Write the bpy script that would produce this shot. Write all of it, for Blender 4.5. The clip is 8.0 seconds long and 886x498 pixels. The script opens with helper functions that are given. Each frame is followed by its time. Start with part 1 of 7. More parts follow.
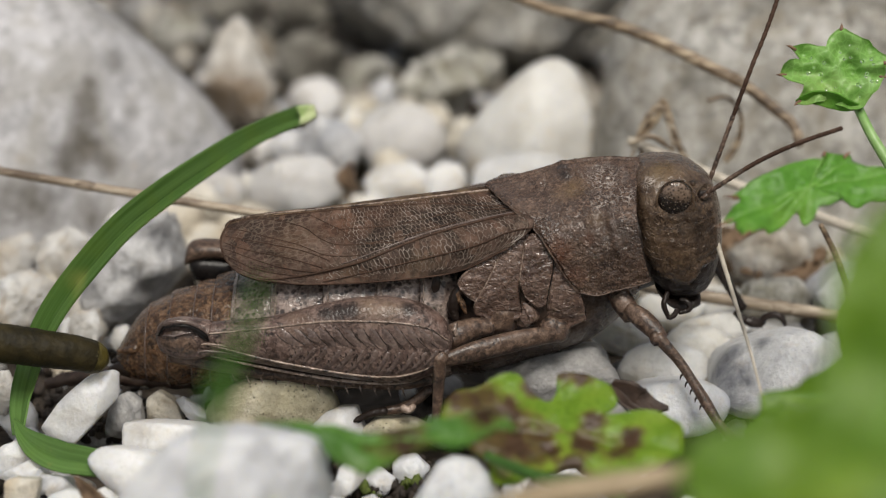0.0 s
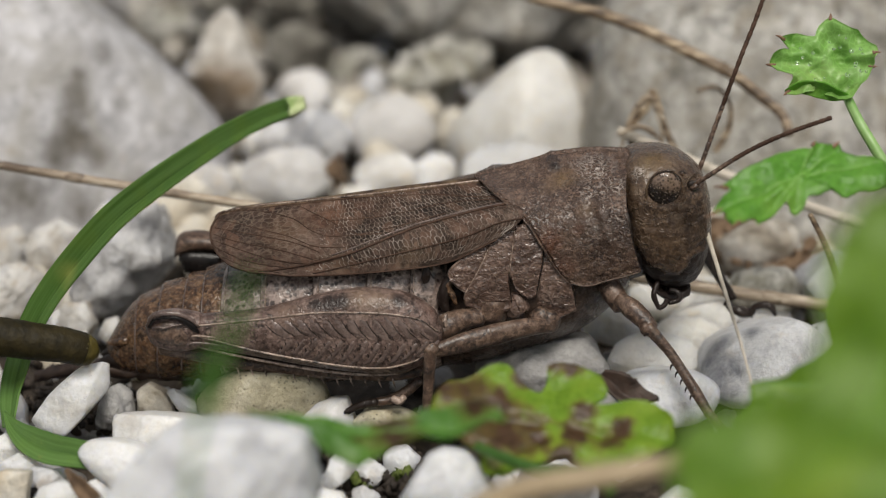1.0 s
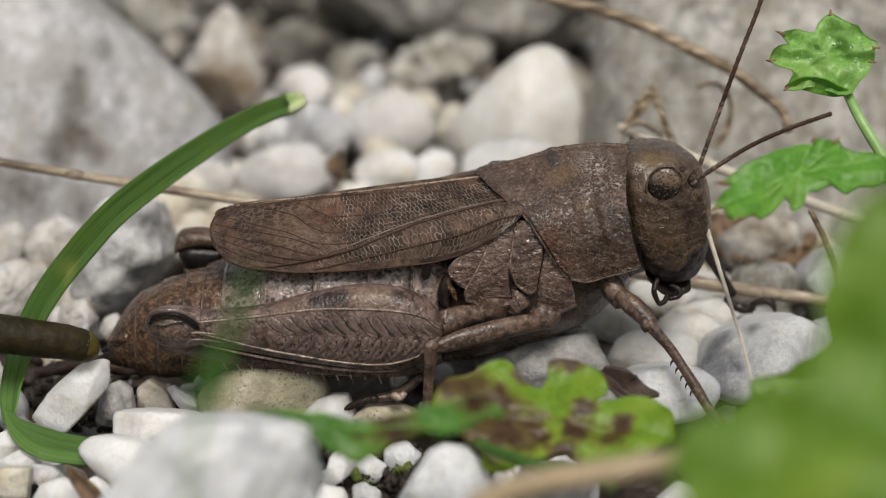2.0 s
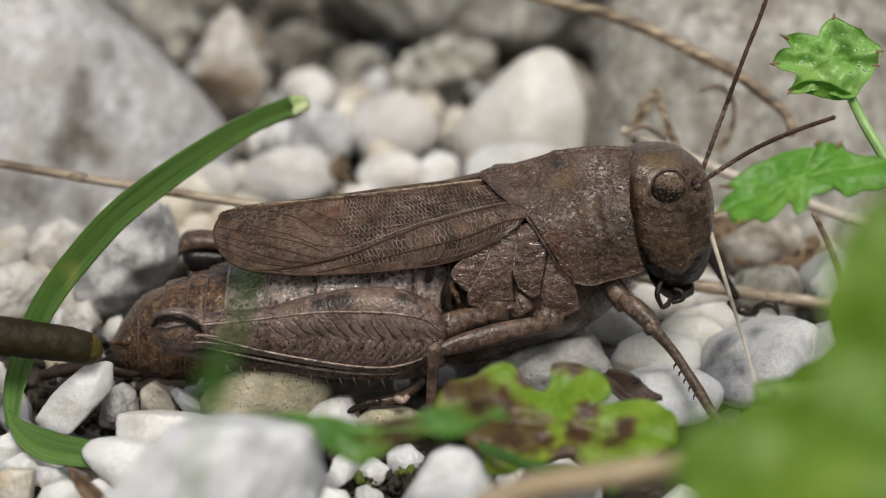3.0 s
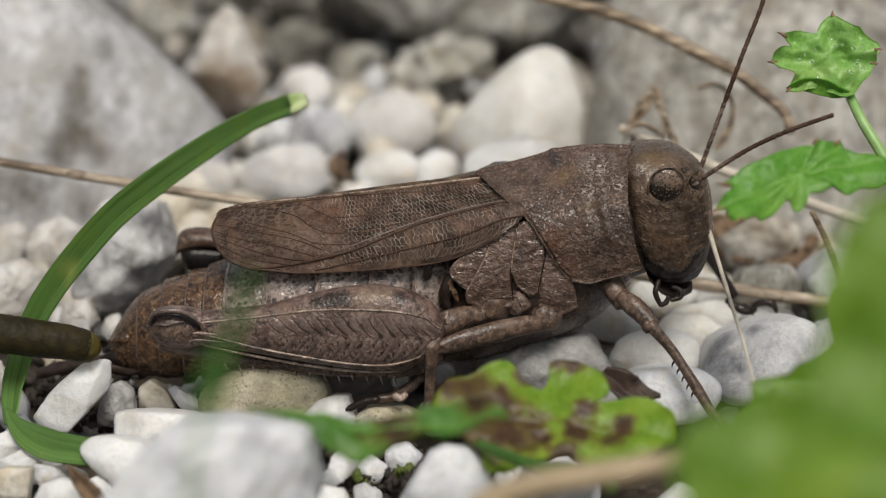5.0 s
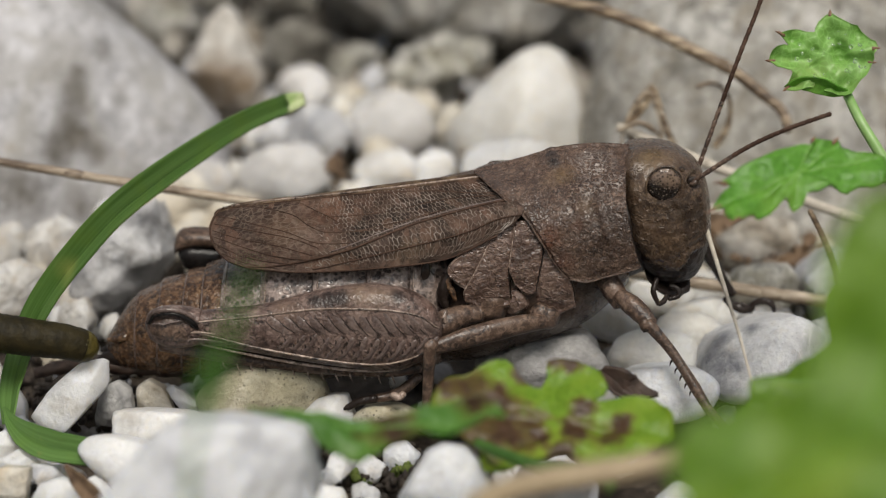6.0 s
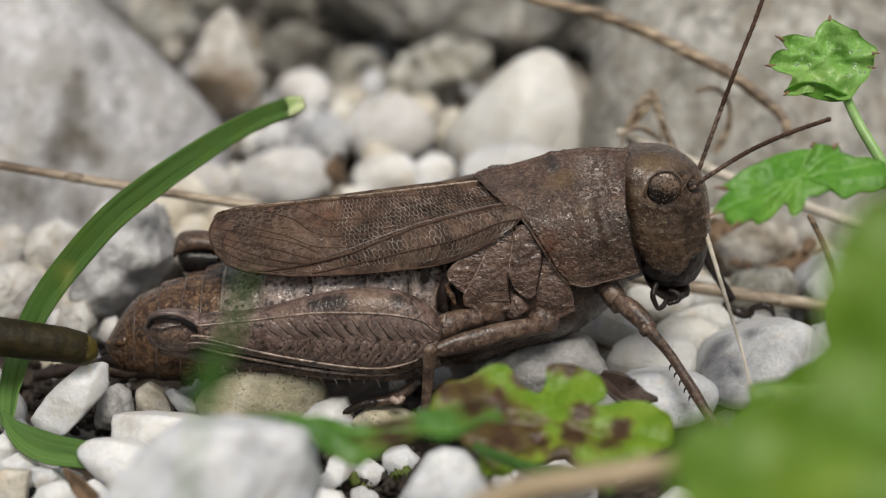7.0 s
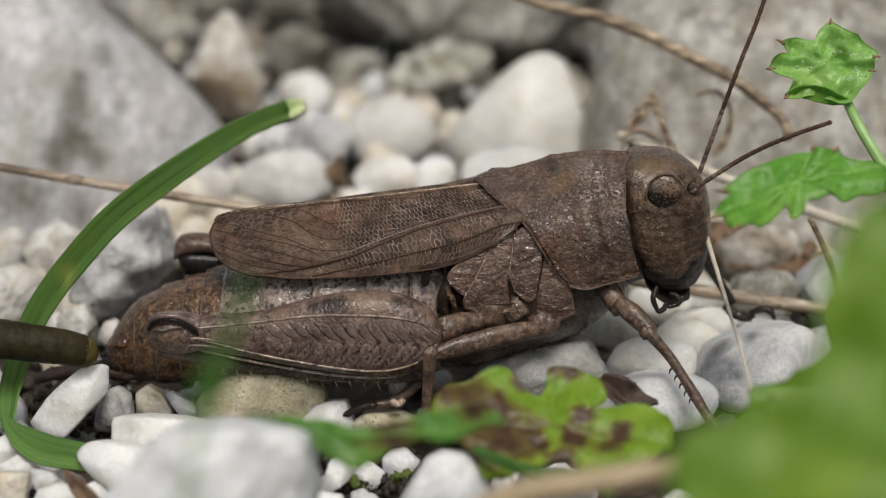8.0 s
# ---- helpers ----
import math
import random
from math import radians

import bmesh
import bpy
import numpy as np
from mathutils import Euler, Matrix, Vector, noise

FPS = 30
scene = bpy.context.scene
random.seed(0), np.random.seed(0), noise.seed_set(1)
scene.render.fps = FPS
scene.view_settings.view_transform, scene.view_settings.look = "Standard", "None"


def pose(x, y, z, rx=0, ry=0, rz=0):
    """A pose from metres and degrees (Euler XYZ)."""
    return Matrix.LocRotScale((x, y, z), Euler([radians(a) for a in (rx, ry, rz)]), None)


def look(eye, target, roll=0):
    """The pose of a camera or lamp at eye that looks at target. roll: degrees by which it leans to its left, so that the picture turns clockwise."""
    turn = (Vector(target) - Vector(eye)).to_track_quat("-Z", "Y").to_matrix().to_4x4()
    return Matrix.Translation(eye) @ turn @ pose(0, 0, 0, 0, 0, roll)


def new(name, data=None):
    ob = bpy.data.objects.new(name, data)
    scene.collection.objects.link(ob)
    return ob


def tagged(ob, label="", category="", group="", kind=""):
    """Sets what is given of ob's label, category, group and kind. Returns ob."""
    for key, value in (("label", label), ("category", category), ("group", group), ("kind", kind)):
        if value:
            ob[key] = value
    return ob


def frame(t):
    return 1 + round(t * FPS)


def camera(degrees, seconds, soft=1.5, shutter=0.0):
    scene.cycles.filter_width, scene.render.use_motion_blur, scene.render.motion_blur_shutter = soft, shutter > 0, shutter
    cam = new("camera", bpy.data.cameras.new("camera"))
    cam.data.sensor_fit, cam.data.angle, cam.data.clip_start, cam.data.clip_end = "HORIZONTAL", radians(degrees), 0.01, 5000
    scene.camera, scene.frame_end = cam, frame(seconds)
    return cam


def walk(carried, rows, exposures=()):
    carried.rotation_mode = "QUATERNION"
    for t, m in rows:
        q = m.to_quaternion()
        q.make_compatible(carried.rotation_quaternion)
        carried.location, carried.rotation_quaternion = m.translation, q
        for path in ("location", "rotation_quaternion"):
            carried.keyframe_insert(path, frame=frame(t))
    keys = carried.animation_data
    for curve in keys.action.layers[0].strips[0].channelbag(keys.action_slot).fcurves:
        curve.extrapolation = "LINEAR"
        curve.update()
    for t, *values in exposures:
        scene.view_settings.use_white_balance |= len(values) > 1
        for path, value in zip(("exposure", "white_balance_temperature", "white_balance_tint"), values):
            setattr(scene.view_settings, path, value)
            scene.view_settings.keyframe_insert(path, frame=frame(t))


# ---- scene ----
cam = camera(24.0, 8.0, soft=1.2)
cam.data.dof.use_dof = True
cam.data.dof.focus_distance = 0.120
cam.data.dof.aperture_fstop = 34.0
cam.data.dof.aperture_blades = 9
# seconds, turn to the left, tilt upward, lean: a hand-held macro lens that only sways
SWAY = [
    (0.0, 0.195, 0.2557, 0.06),
    (0.5, -0.0179, 0.0936, 0.029),
    (1.0, -0.1002, 0.008, -0.032),
    (1.5, -0.1316, -0.1117, -0.1),
    (3.0, -0.0002, -0.0114, -0.0614),
    (3.5, 0.0, 0.0, 0.0),
    (4.0, 0.019, -0.0957, -0.11),
    (4.5, -0.0014, -0.0607, -0.05),
    (6.0, -0.1135, -0.0953, -0.065),
    (6.5, -0.1195, -0.0356, -0.03),
    (7.0, -0.1265, 0.018, 0.06),
    (7.5, -0.097, 0.0862, 0.1),
    (8.0, -0.113, 0.0944, 0.135),
]
walk(cam, [(t, pose(0, -0.11652, 0.05191, 70 + tilt, 0, turn) @ pose(0, 0, 0, 0, 0, lean)) for t, turn, tilt, lean in SWAY],
     exposures=[(0.0, 0.16, 6850, 9), (8.0, 0.16, 6850, 9)])

# ---- light: a bright overcast sky, the sun a wide soft patch behind the cloud ----
world = bpy.data.worlds.new("overcast")
world.use_nodes = True
scene.world = world
wn = world.node_tree
sky = wn.nodes.new("ShaderNodeTexSky")
sky.sky_type = "NISHITA"
sky.sun_disc = False
sky.sun_elevation, sky.sun_rotation = radians(58), radians(169)
sky.air_density, sky.dust_density, sky.ozone_density = 1.0, 2.0, 1.0
wn.nodes["Background"].inputs[1].default_value = 0.085
cloud = wn.nodes.new("ShaderNodeHueSaturation")  # thin cloud takes the blue out of the sky
cloud.inputs["Saturation"].default_value = 0.4
wn.links.new(sky.outputs[0], cloud.inputs["Color"])
wn.links.new(cloud.outputs[0], wn.nodes["Background"].inputs[0])
sun_data = bpy.data.lights.new("sun", "SUN")
sun_data.energy, sun_data.angle, sun_data.color = 2.3, radians(24), (1.0, 0.97, 0.93)
sun = new("sun", sun_data)
sun.matrix_world = look((0.1, -0.5, 0.83), (0, 0, 0))

# ---- materials ----
MM = 0.001


class Nodes:
    """A short way to write one node material; lengths in millimetres."""

    def __init__(self, name, rough=0.6, spread=True):
        self.m = bpy.data.materials.new(name)
        self.m.use_nodes = True
        self.t = self.m.node_tree
        self.b = self.t.nodes["Principled BSDF"]
        self.set("Roughness", rough)
        tc = self.t.nodes.new("ShaderNodeTexCoord")
        sc = self.t.nodes.new("ShaderNodeVectorMath")
        sc.operation = "SCALE"
        sc.inputs["Scale"].default_value = 1000.0
        self.link(tc.outputs["Object"], sc.inputs[0])
        self.at = sc.outputs[0]
        self.info = self.t.nodes.new("ShaderNodeObjectInfo")
        if spread:
            ad = self.t.nodes.new("ShaderNodeVectorMath")
            ad.operation = "MULTIPLY_ADD"
            co = self.t.nodes.new("ShaderNodeCombineXYZ")
            for k in range(3):
                self.link(self.info.outputs["Random"], co.inputs[k])
            self.link(co.outputs[0], ad.inputs[0])
            ad.inputs[1].default_value = (311, 173, 97)
            self.link(self.at, ad.inputs[2])
            self.at = ad.outputs[0]

    def link(self, a, b):
        self.t.links.new(a, b)

    def set(self, key, value):
        self.b.inputs[key].default_value = value

    def stretch(self, x, y, z):
        n = self.t.nodes.new("ShaderNodeVectorMath")
        n.operation = "MULTIPLY"
        self.link(self.at, n.inputs[0])
        n.inputs[1].default_value = (x, y, z)
        return n.outputs[0]

    def noise(self, per_mm, detail=4, rough=0.55, at=None, warp=0.0):
        n = self.t.nodes.new("ShaderNodeTexNoise")
        self.link(at or self.at, n.inputs["Vector"])
        n.inputs["Scale"].default_value, n.inputs["Detail"].default_value = per_mm, detail
        n.inputs["Roughness"].default_value, n.inputs["Distortion"].default_value = rough, warp
        return n.outputs["Fac"]

    def cells(self, per_mm, feature="F1", at=None):
        n = self.t.nodes.new("ShaderNodeTexVoronoi")
        n.feature = feature
        self.link(at or self.at, n.inputs["Vector"])
        n.inputs["Scale"].default_value = per_mm
        return n.outputs["Distance"]

    def ramp(self, fac, *stops):
        n = self.t.nodes.new("ShaderNodeValToRGB")
        self.link(fac, n.inputs[0])
        e = n.color_ramp.elements
        while len(e) < len(stops):
            e.new(0.5)
        for k, (p, c) in zip(e, stops):
            k.position = p
            k.color = (*c, 1) if not isinstance(c, (int, float)) else (c, c, c, 1)
        return n.outputs[0]

    def mix(self, fac, a, b, how="MIX"):
        n = self.t.nodes.new("ShaderNodeMix")
        n.data_type, n.blend_type = "RGBA", how
        for sock, v in ((n.inputs[0], fac), (n.inputs[6], a), (n.inputs[7], b)):
            if isinstance(v, (int, float)):
                sock.default_value = v
            elif isinstance(v, tuple):
                sock.default_value = (*v, 1)
            else:
                self.link(v, sock)
        return n.outputs[2]

    def math(self, op, a, b=0.0, c=0.0):
        n = self.t.nodes.new("ShaderNodeMath")
        n.operation = op
        for k, v in enumerate((a, b, c)):
            if isinstance(v, (int, float)):
                n.inputs[k].default_value = v
            else:
                self.link(v, n.inputs[k])
        return n.outputs[0]

    def bump(self, *layers):
        """layers: (height, strength, depth in mm)"""
        last = None
        for h, strength, depth in layers:
            n = self.t.nodes.new("ShaderNodeBump")
            n.inputs["Strength"].default_value, n.inputs["Distance"].default_value = strength, depth * MM
            self.link(h, n.inputs["Height"])
            if last:
                self.link(last, n.inputs["Normal"])
            last = n.outputs[0]
        self.link(last, self.b.inputs["Normal"])
        self.link(last, self.b.inputs["Coat Normal"])

    def colour(self, c):
        self.link(c, self.b.inputs["Base Color"])

    def spot(self, x, y, z, r, soft=0.3, wob=0.5):
        """1 inside an uneven blot round a local place, 0 outside"""
        n = self.t.nodes.new("ShaderNodeVectorMath")
        n.operation = "DISTANCE"
        self.link(self.at, n.inputs[0])
        n.inputs[1].default_value = (x, y, z)
        d = self.math("MULTIPLY_ADD", self.noise(1.4, 3), wob * r * 2, n.outputs["Value"])
        return self.ramp(self.math("DIVIDE", d, r * (1 + wob) * 1.2), (1 - soft, 1.0), (1.0, 0.0))


def stone_material(name, dark, mid, light, rough=0.55, grain=1.0, veins=None, pits=0.4, sss=0.15, grit=0.35, stains=(), stain=(0.2, 0.18, 0.13), mottle=0.25):
    n = Nodes(name, rough, spread=not stains)
    big = n.noise(0.22 * grain, 6, 0.65, warp=0.5)
    c = n.ramp(big, (0.32, dark), (0.48, mid), (0.66, light))
    c = n.mix(mottle, c, n.ramp(n.noise(0.75, 4, 0.6, warp=0.7), (0.38, 0.2), (0.56, 1.0)), "MULTIPLY")
    fine = n.noise(3.0 * grain, 6, 0.7)
    c = n.mix(grit, c, n.ramp(fine, (0.3, 0.45), (0.58, 1.0)), "MULTIPLY")
    if veins:
        v = n.noise(0.3 * grain, 6, 0.65, at=n.stretch(1.0, 1.0, 0.5), warp=1.2)
        c = n.mix(n.ramp(v, (0.5, 0.0), (0.66, 0.8)), c, veins)
    rust = n.noise(0.5, 4, 0.6)
    c = n.mix(n.ramp(rust, (0.6, 0.0), (0.75, 0.4)), c, tuple(a * b for a, b in zip(mid, (0.85, 0.68, 0.45))))
    speck = n.noise(4.5, 4, 0.75)
    c = n.mix(n.ramp(speck, (0.62, 0.0), (0.7, pits)), c, tuple(x * 0.3 for x in dark))
    if pits > 0.75:
        c = n.mix(n.math("MULTIPLY", n.ramp(n.cells(3.4), (0.1, 0.85), (0.3, 0.0)), n.ramp(n.noise(0.8, 3), (0.45, 0.1), (0.6, 1.0))), c, tuple(x * 0.12 for x in dark))
    for x, y, z, r in stains:
        c = n.mix(n.math("MULTIPLY", n.spot(x, y, z, r, 0.7, 0.5), 0.75), c, stain)
    tone = n.ramp(n.info.outputs["Random"], (0.0, 0.88), (1.0, 1.0))
    n.colour(n.mix(1.0, c, tone, "MULTIPLY"))
    n.bump((n.noise(0.6, 6, 0.65), 0.8, 0.6 if sss < 0.6 else 0.35), (fine, 0.6, 0.16 if sss < 0.6 else 0.08), (n.cells(2.2), 0.25, 0.15), (n.noise(11, 3), 0.3, 0.03))
    n.set("Subsurface Weight", sss)
    deep = 2.0 if sss > 0.35 else 1.0
    n.set("Subsurface Radius", (0.0012 * deep, 0.0011 * deep, 0.0009 * deep))
    n.set("Subsurface Scale", 1.0)
    return n.m


M_WHITE = stone_material("white_pebble", (0.58, 0.55, 0.51), (0.77, 0.76, 0.74), (0.86, 0.855, 0.85), 0.42, pits=0.4, mottle=0.07, grit=0.12, sss=0.65)
M_CHALK = stone_material("pale_marble", (0.5, 0.5, 0.51), (0.72, 0.72, 0.73), (0.85, 0.85, 0.86), 0.55, veins=(0.42, 0.43, 0.46), sss=0.3, mottle=0.15)
M_CREAM = stone_material("cream_pebble", (0.45, 0.36, 0.24), (0.72, 0.66, 0.55), (0.82, 0.79, 0.72), 0.4)
# grey set darker to carry the shade on pebbles under the body
M_GREY = stone_material("grey_pebble", (0.19, 0.185, 0.175), (0.38, 0.37, 0.36), (0.54, 0.53, 0.515), 0.6, veins=(0.2, 0.2, 0.2))
M_VEINED = stone_material("veined_pebble", (0.26, 0.255, 0.26), (0.56, 0.555, 0.555), (0.72, 0.715, 0.715), 0.5, grain=1.3, veins=(0.24, 0.225, 0.21), pits=0.5, mottle=0.35)
M_MARBLE = stone_material("bluish_veined_marble", (0.74, 0.74, 0.75), (0.88, 0.88, 0.88), (0.93, 0.93, 0.93), 0.45, veins=(0.56, 0.56, 0.58), pits=0.7, mottle=0.1, grit=0.35, sss=0.4, stain=(0.15, 0.155, 0.18), stains=[(-3.5, -2.4, 0.8, 1.2), (-3.1, -2.0, 1.4, 1.0), (-2.6, -1.9, 2.0, 0.7), (-2.4, -3.5, 1.2, 0.75), (-2.0, -4.2, 0.8, 0.5), (-3.0, -3.7, 0.4, 0.9), (-1.1, -2.4, 2.6, 0.6), (-3.6, -1.4, 0.0, 1.2), (-2.6, -4.4, -0.6, 0.8)])
M_IVORY = stone_material("ivory_pebble", (0.72, 0.67, 0.58), (0.86, 0.84, 0.79), (0.93, 0.92, 0.89), 0.4, pits=0.15, mottle=0.08, grit=0.2, sss=0.45)
M_BOULDER = stone_material("streaked_marble", (0.34, 0.325, 0.32), (0.6, 0.59, 0.6), (0.77, 0.76, 0.78), 0.7, grain=0.7, veins=(0.42, 0.4, 0.37), sss=0.0, grit=0.4, mottle=0.4, stain=(0.1, 0.085, 0.06),
                           stains=[(6.5, -10.6, 5.2, 0.8), (6.3, -11.3, 4.0, 1.3), (6.2, -11.9, 2.7, 1.5), (5.9, -12.5, 1.5, 1.4), (6.4, -12.4, 1.0, 1.1), (5.4, -13.3, 0.3, 1.4), (4.9, -13.7, -0.7, 1.4), (7.0, -12.3, 0.0, 1.0), (7.9, -12.0, -0.8, 1.2), (8.6, -9.0, 6.4, 1.1), (9.6, -9.5, 2.5, 0.8),
                                   (2.0, -15.3, -2.2, 1.5), (3.1, -15.2, -3.6, 1.9), (6.6, -13.6, -4.5, 1.7), (10.6, -11.2, -3.6, 1.4), (-0.5, -15.5, -3.5, 2.0), (13.0, -8.5, -5.0, 1.5)])
M_STAINED = stone_material("earth_stained_quartz", (0.3, 0.23, 0.15), (0.62, 0.59, 0.545), (0.78, 0.77, 0.75), 0.5, grain=1.3, veins=(0.4, 0.31, 0.2), pits=0.5, mottle=0.25, grit=0.3, sss=0.3)
M_MILK = stone_material("milky_pebble", (0.56, 0.53, 0.49), (0.74, 0.72, 0.7), (0.83, 0.82, 0.81), 0.5, pits=0.3, mottle=0.15, grit=0.2, sss=0.3)
M_POINTED = stone_material("brown_based_pebble", (0.5, 0.44, 0.36), (0.68, 0.64, 0.58), (0.8, 0.78, 0.74), 0.55, sss=0.0, grit=0.3, mottle=0.3, stain=(0.2, 0.12, 0.05), stains=[(-1.5, -4.0, -1.0, 1.8), (0.3, -4.2, -0.5, 2.0), (1.8, -3.8, -1.6, 1.8), (-0.3, -4.2, -3.0, 2.2), (-2.4, -3.0, -2.6, 1.8)])
M_BUFF = stone_material("buff_edged_pebble", (0.74, 0.7, 0.62), (0.87, 0.85, 0.8), (0.93, 0.92, 0.89), 0.4, pits=0.15, mottle=0.08, grit=0.2, sss=0.4, stain=(0.42, 0.3, 0.15), stains=[(4.6, -3.5, 0.5, 1.3), (4.9, -3.0, -1.5, 1.3), (4.2, -3.0, 2.2, 0.9), (-4.6, -5.0, -1.8, 1.3), (-2.6, -6.5, -2.6, 1.0), (2.6, -6.5, -2.2, 1.0)])
M_CLEAR = stone_material("clear_white_marble", (0.68, 0.69, 0.72), (0.85, 0.86, 0.88), (0.92, 0.925, 0.935), 0.4, sss=0.5, mottle=0.15, grit=0.2)
# dark stone for the back of the bed, shade put into its colour
M_SHADE = stone_material("dark_shaded_stone", (0.07, 0.062, 0.048), (0.19, 0.175, 0.145), (0.42, 0.4, 0.35), 0.75, grain=1.4, sss=0.0, grit=0.6)
M_TAUPE = stone_material("taupe_pebble", (0.17, 0.13, 0.085), (0.42, 0.37, 0.3), (0.7, 0.67, 0.61), 0.6, grit=0.5, grain=1.2, mottle=0.5)
M_CRUMBLY = stone_material("crumbly_limestone", (0.24, 0.22, 0.16), (0.6, 0.58, 0.51), (0.84, 0.82, 0.76), 0.75, grain=1.6, veins=(0.3, 0.28, 0.2), sss=0.0, grit=0.6, pits=0.6, mottle=0.6)
M_SPECK = stone_material("speckled_pebble", (0.34, 0.3, 0.18), (0.52, 0.47, 0.33), (0.66, 0.62, 0.49), 0.5, pits=0.9)
M_ROCK = stone_material("grey_rock", (0.19, 0.175, 0.145), (0.44, 0.42, 0.375), (0.67, 0.65, 0.61), 0.75, grain=1.5, veins=(0.26, 0.23, 0.18), sss=0.0, grit=0.6, pits=0.7, mottle=0.6)


def soil_material():
    n = Nodes("soil", 0.9)
    n.colour(n.ramp(n.noise(0.9, 6, 0.7), (0.3, (0.018, 0.013, 0.009)), (0.52, (0.07, 0.052, 0.036)), (0.75, (0.19, 0.15, 0.11))))
    n.bump((n.noise(0.8, 6, 0.7), 1.0, 1.2), (n.noise(5, 4, 0.7), 0.8, 0.25))
    return n.m


def cuticle(name, dark, mid, light, rough=0.42, wrinkle=4.0, relief=0.12, speck=(0.02, 0.014, 0.012), speckle=0.5, shine=0.5, glint=0.3, blotch=0.45, spots=(), coat=0.5, freckle=0.0, flecks=3.0, fold=(1, 1, 1), worm_glints=0.0, tints=(), glint_scrawl=(), leopard=0.0):
    """insect shell: cloudy brown, dark flecks, glints painted pale on fine worm-like folds"""
    n = Nodes(name, rough, spread=False)
    c = n.ramp(n.noise(blotch, 6, 0.7), (0.3, dark), (0.5, mid), (0.72, light))
    c = n.mix(n.ramp(n.noise(1.7, 5, 0.7, at=n.stretch(1.0, 1.3, 1.3), warp=0.5), (0.54, 0.0), (0.66, freckle)), c, tuple(min(1.0, x * 1.45) for x in light))
    c = n.mix(n.ramp(n.noise(flecks, 5, 0.65, warp=0.8), (0.5, 0.0), (0.64, speckle)), c, speck)
    folds = n.noise(wrinkle, 2, 0.45, n.stretch(*fold), 1.3)
    grains = n.cells(wrinkle * 1.7, "SMOOTH_F1")
    # glints on the fold crests, painted as a paler colour
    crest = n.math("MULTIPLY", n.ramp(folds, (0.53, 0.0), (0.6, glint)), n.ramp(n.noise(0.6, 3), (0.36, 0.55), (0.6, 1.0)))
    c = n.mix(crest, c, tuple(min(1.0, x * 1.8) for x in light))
    # thin curling highlights, painted pale as well as raised
    line = n.math("MULTIPLY", n.ramp(n.noise(wrinkle * 0.42, 2, 0.5, n.stretch(*fold), 1.0), (0.46, 0.0), (0.49, 1.0), (0.51, 1.0), (0.54, 0.0)), n.ramp(n.noise(0.5, 3), (0.4, 0.15), (0.58, 1.0)))
    if worm_glints:
        c = n.mix(n.math("MULTIPLY", line, worm_glints), c, tuple(min(1.0, x * 2.2) for x in light))
    if leopard:
        ragged = n.math("ADD", n.cells(3.1), n.ramp(n.noise(2.4, 4, 0.65), (0.3, 0.0), (0.7, 0.34)))
        drops = n.math("MULTIPLY", n.ramp(ragged, (0.46, 1.0), (0.66, 0.0)), n.ramp(n.noise(0.8, 3), (0.36, 0.25), (0.54, 1.0)))
        c = n.mix(n.math("MULTIPLY", drops, leopard), c, speck)
    for x, y, z, r, shade, much in tints:
        blot = n.math("MULTIPLY", n.spot(x, y, z, r, 0.75, 0.4), n.ramp(n.noise(2.6, 4, 0.65), (0.34, 0.35), (0.56, 1.0)))
        c = n.mix(n.math("MULTIPLY", blot, much), c, shade)
    for x, y, z, r in spots:
        c = n.mix(n.math("MULTIPLY", n.spot(x, y, z, r, 0.5, 0.3), 0.85), c, speck)
    # white glints drawn into the colour as pale squiggles
    if glint_scrawl:
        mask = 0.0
        for x, y, z, r in glint_scrawl:
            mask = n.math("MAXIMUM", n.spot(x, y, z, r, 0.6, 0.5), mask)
        glint_lines = n.noise(2.1, 2, 0.5, warp=1.0)
        glint_lines = n.math("MULTIPLY", n.ramp(glint_lines, (0.445, 0.0), (0.48, 1.0), (0.52, 1.0), (0.555, 0.0)), mask)
        c = n.mix(n.math("MULTIPLY", glint_lines, 0.9), c, (0.44, 0.38, 0.34))
        line = n.math("MAXIMUM", line, glint_lines)
    n.colour(c)
    patchy = n.math("MULTIPLY", folds, n.ramp(n.noise(0.6, 3), (0.36, 0.6), (0.6, 1.0)))
    n.bump((n.noise(0.9, 3, 0.5), 0.5, 0.15), (patchy, 1.0, relief * 1.7), (grains, 0.65, relief * 0.7), (line, 0.9 if worm_glints else 0.0, relief * 1.4))
    n.link(n.ramp(n.noise(1.6, 4), (0.3, rough - 0.12), (0.7, rough + 0.08)), n.b.inputs["Roughness"])
    n.set("Specular IOR Level", shine)
    n.set("Coat Weight", coat)
    n.set("Coat Roughness", 0.16)
    return n.m


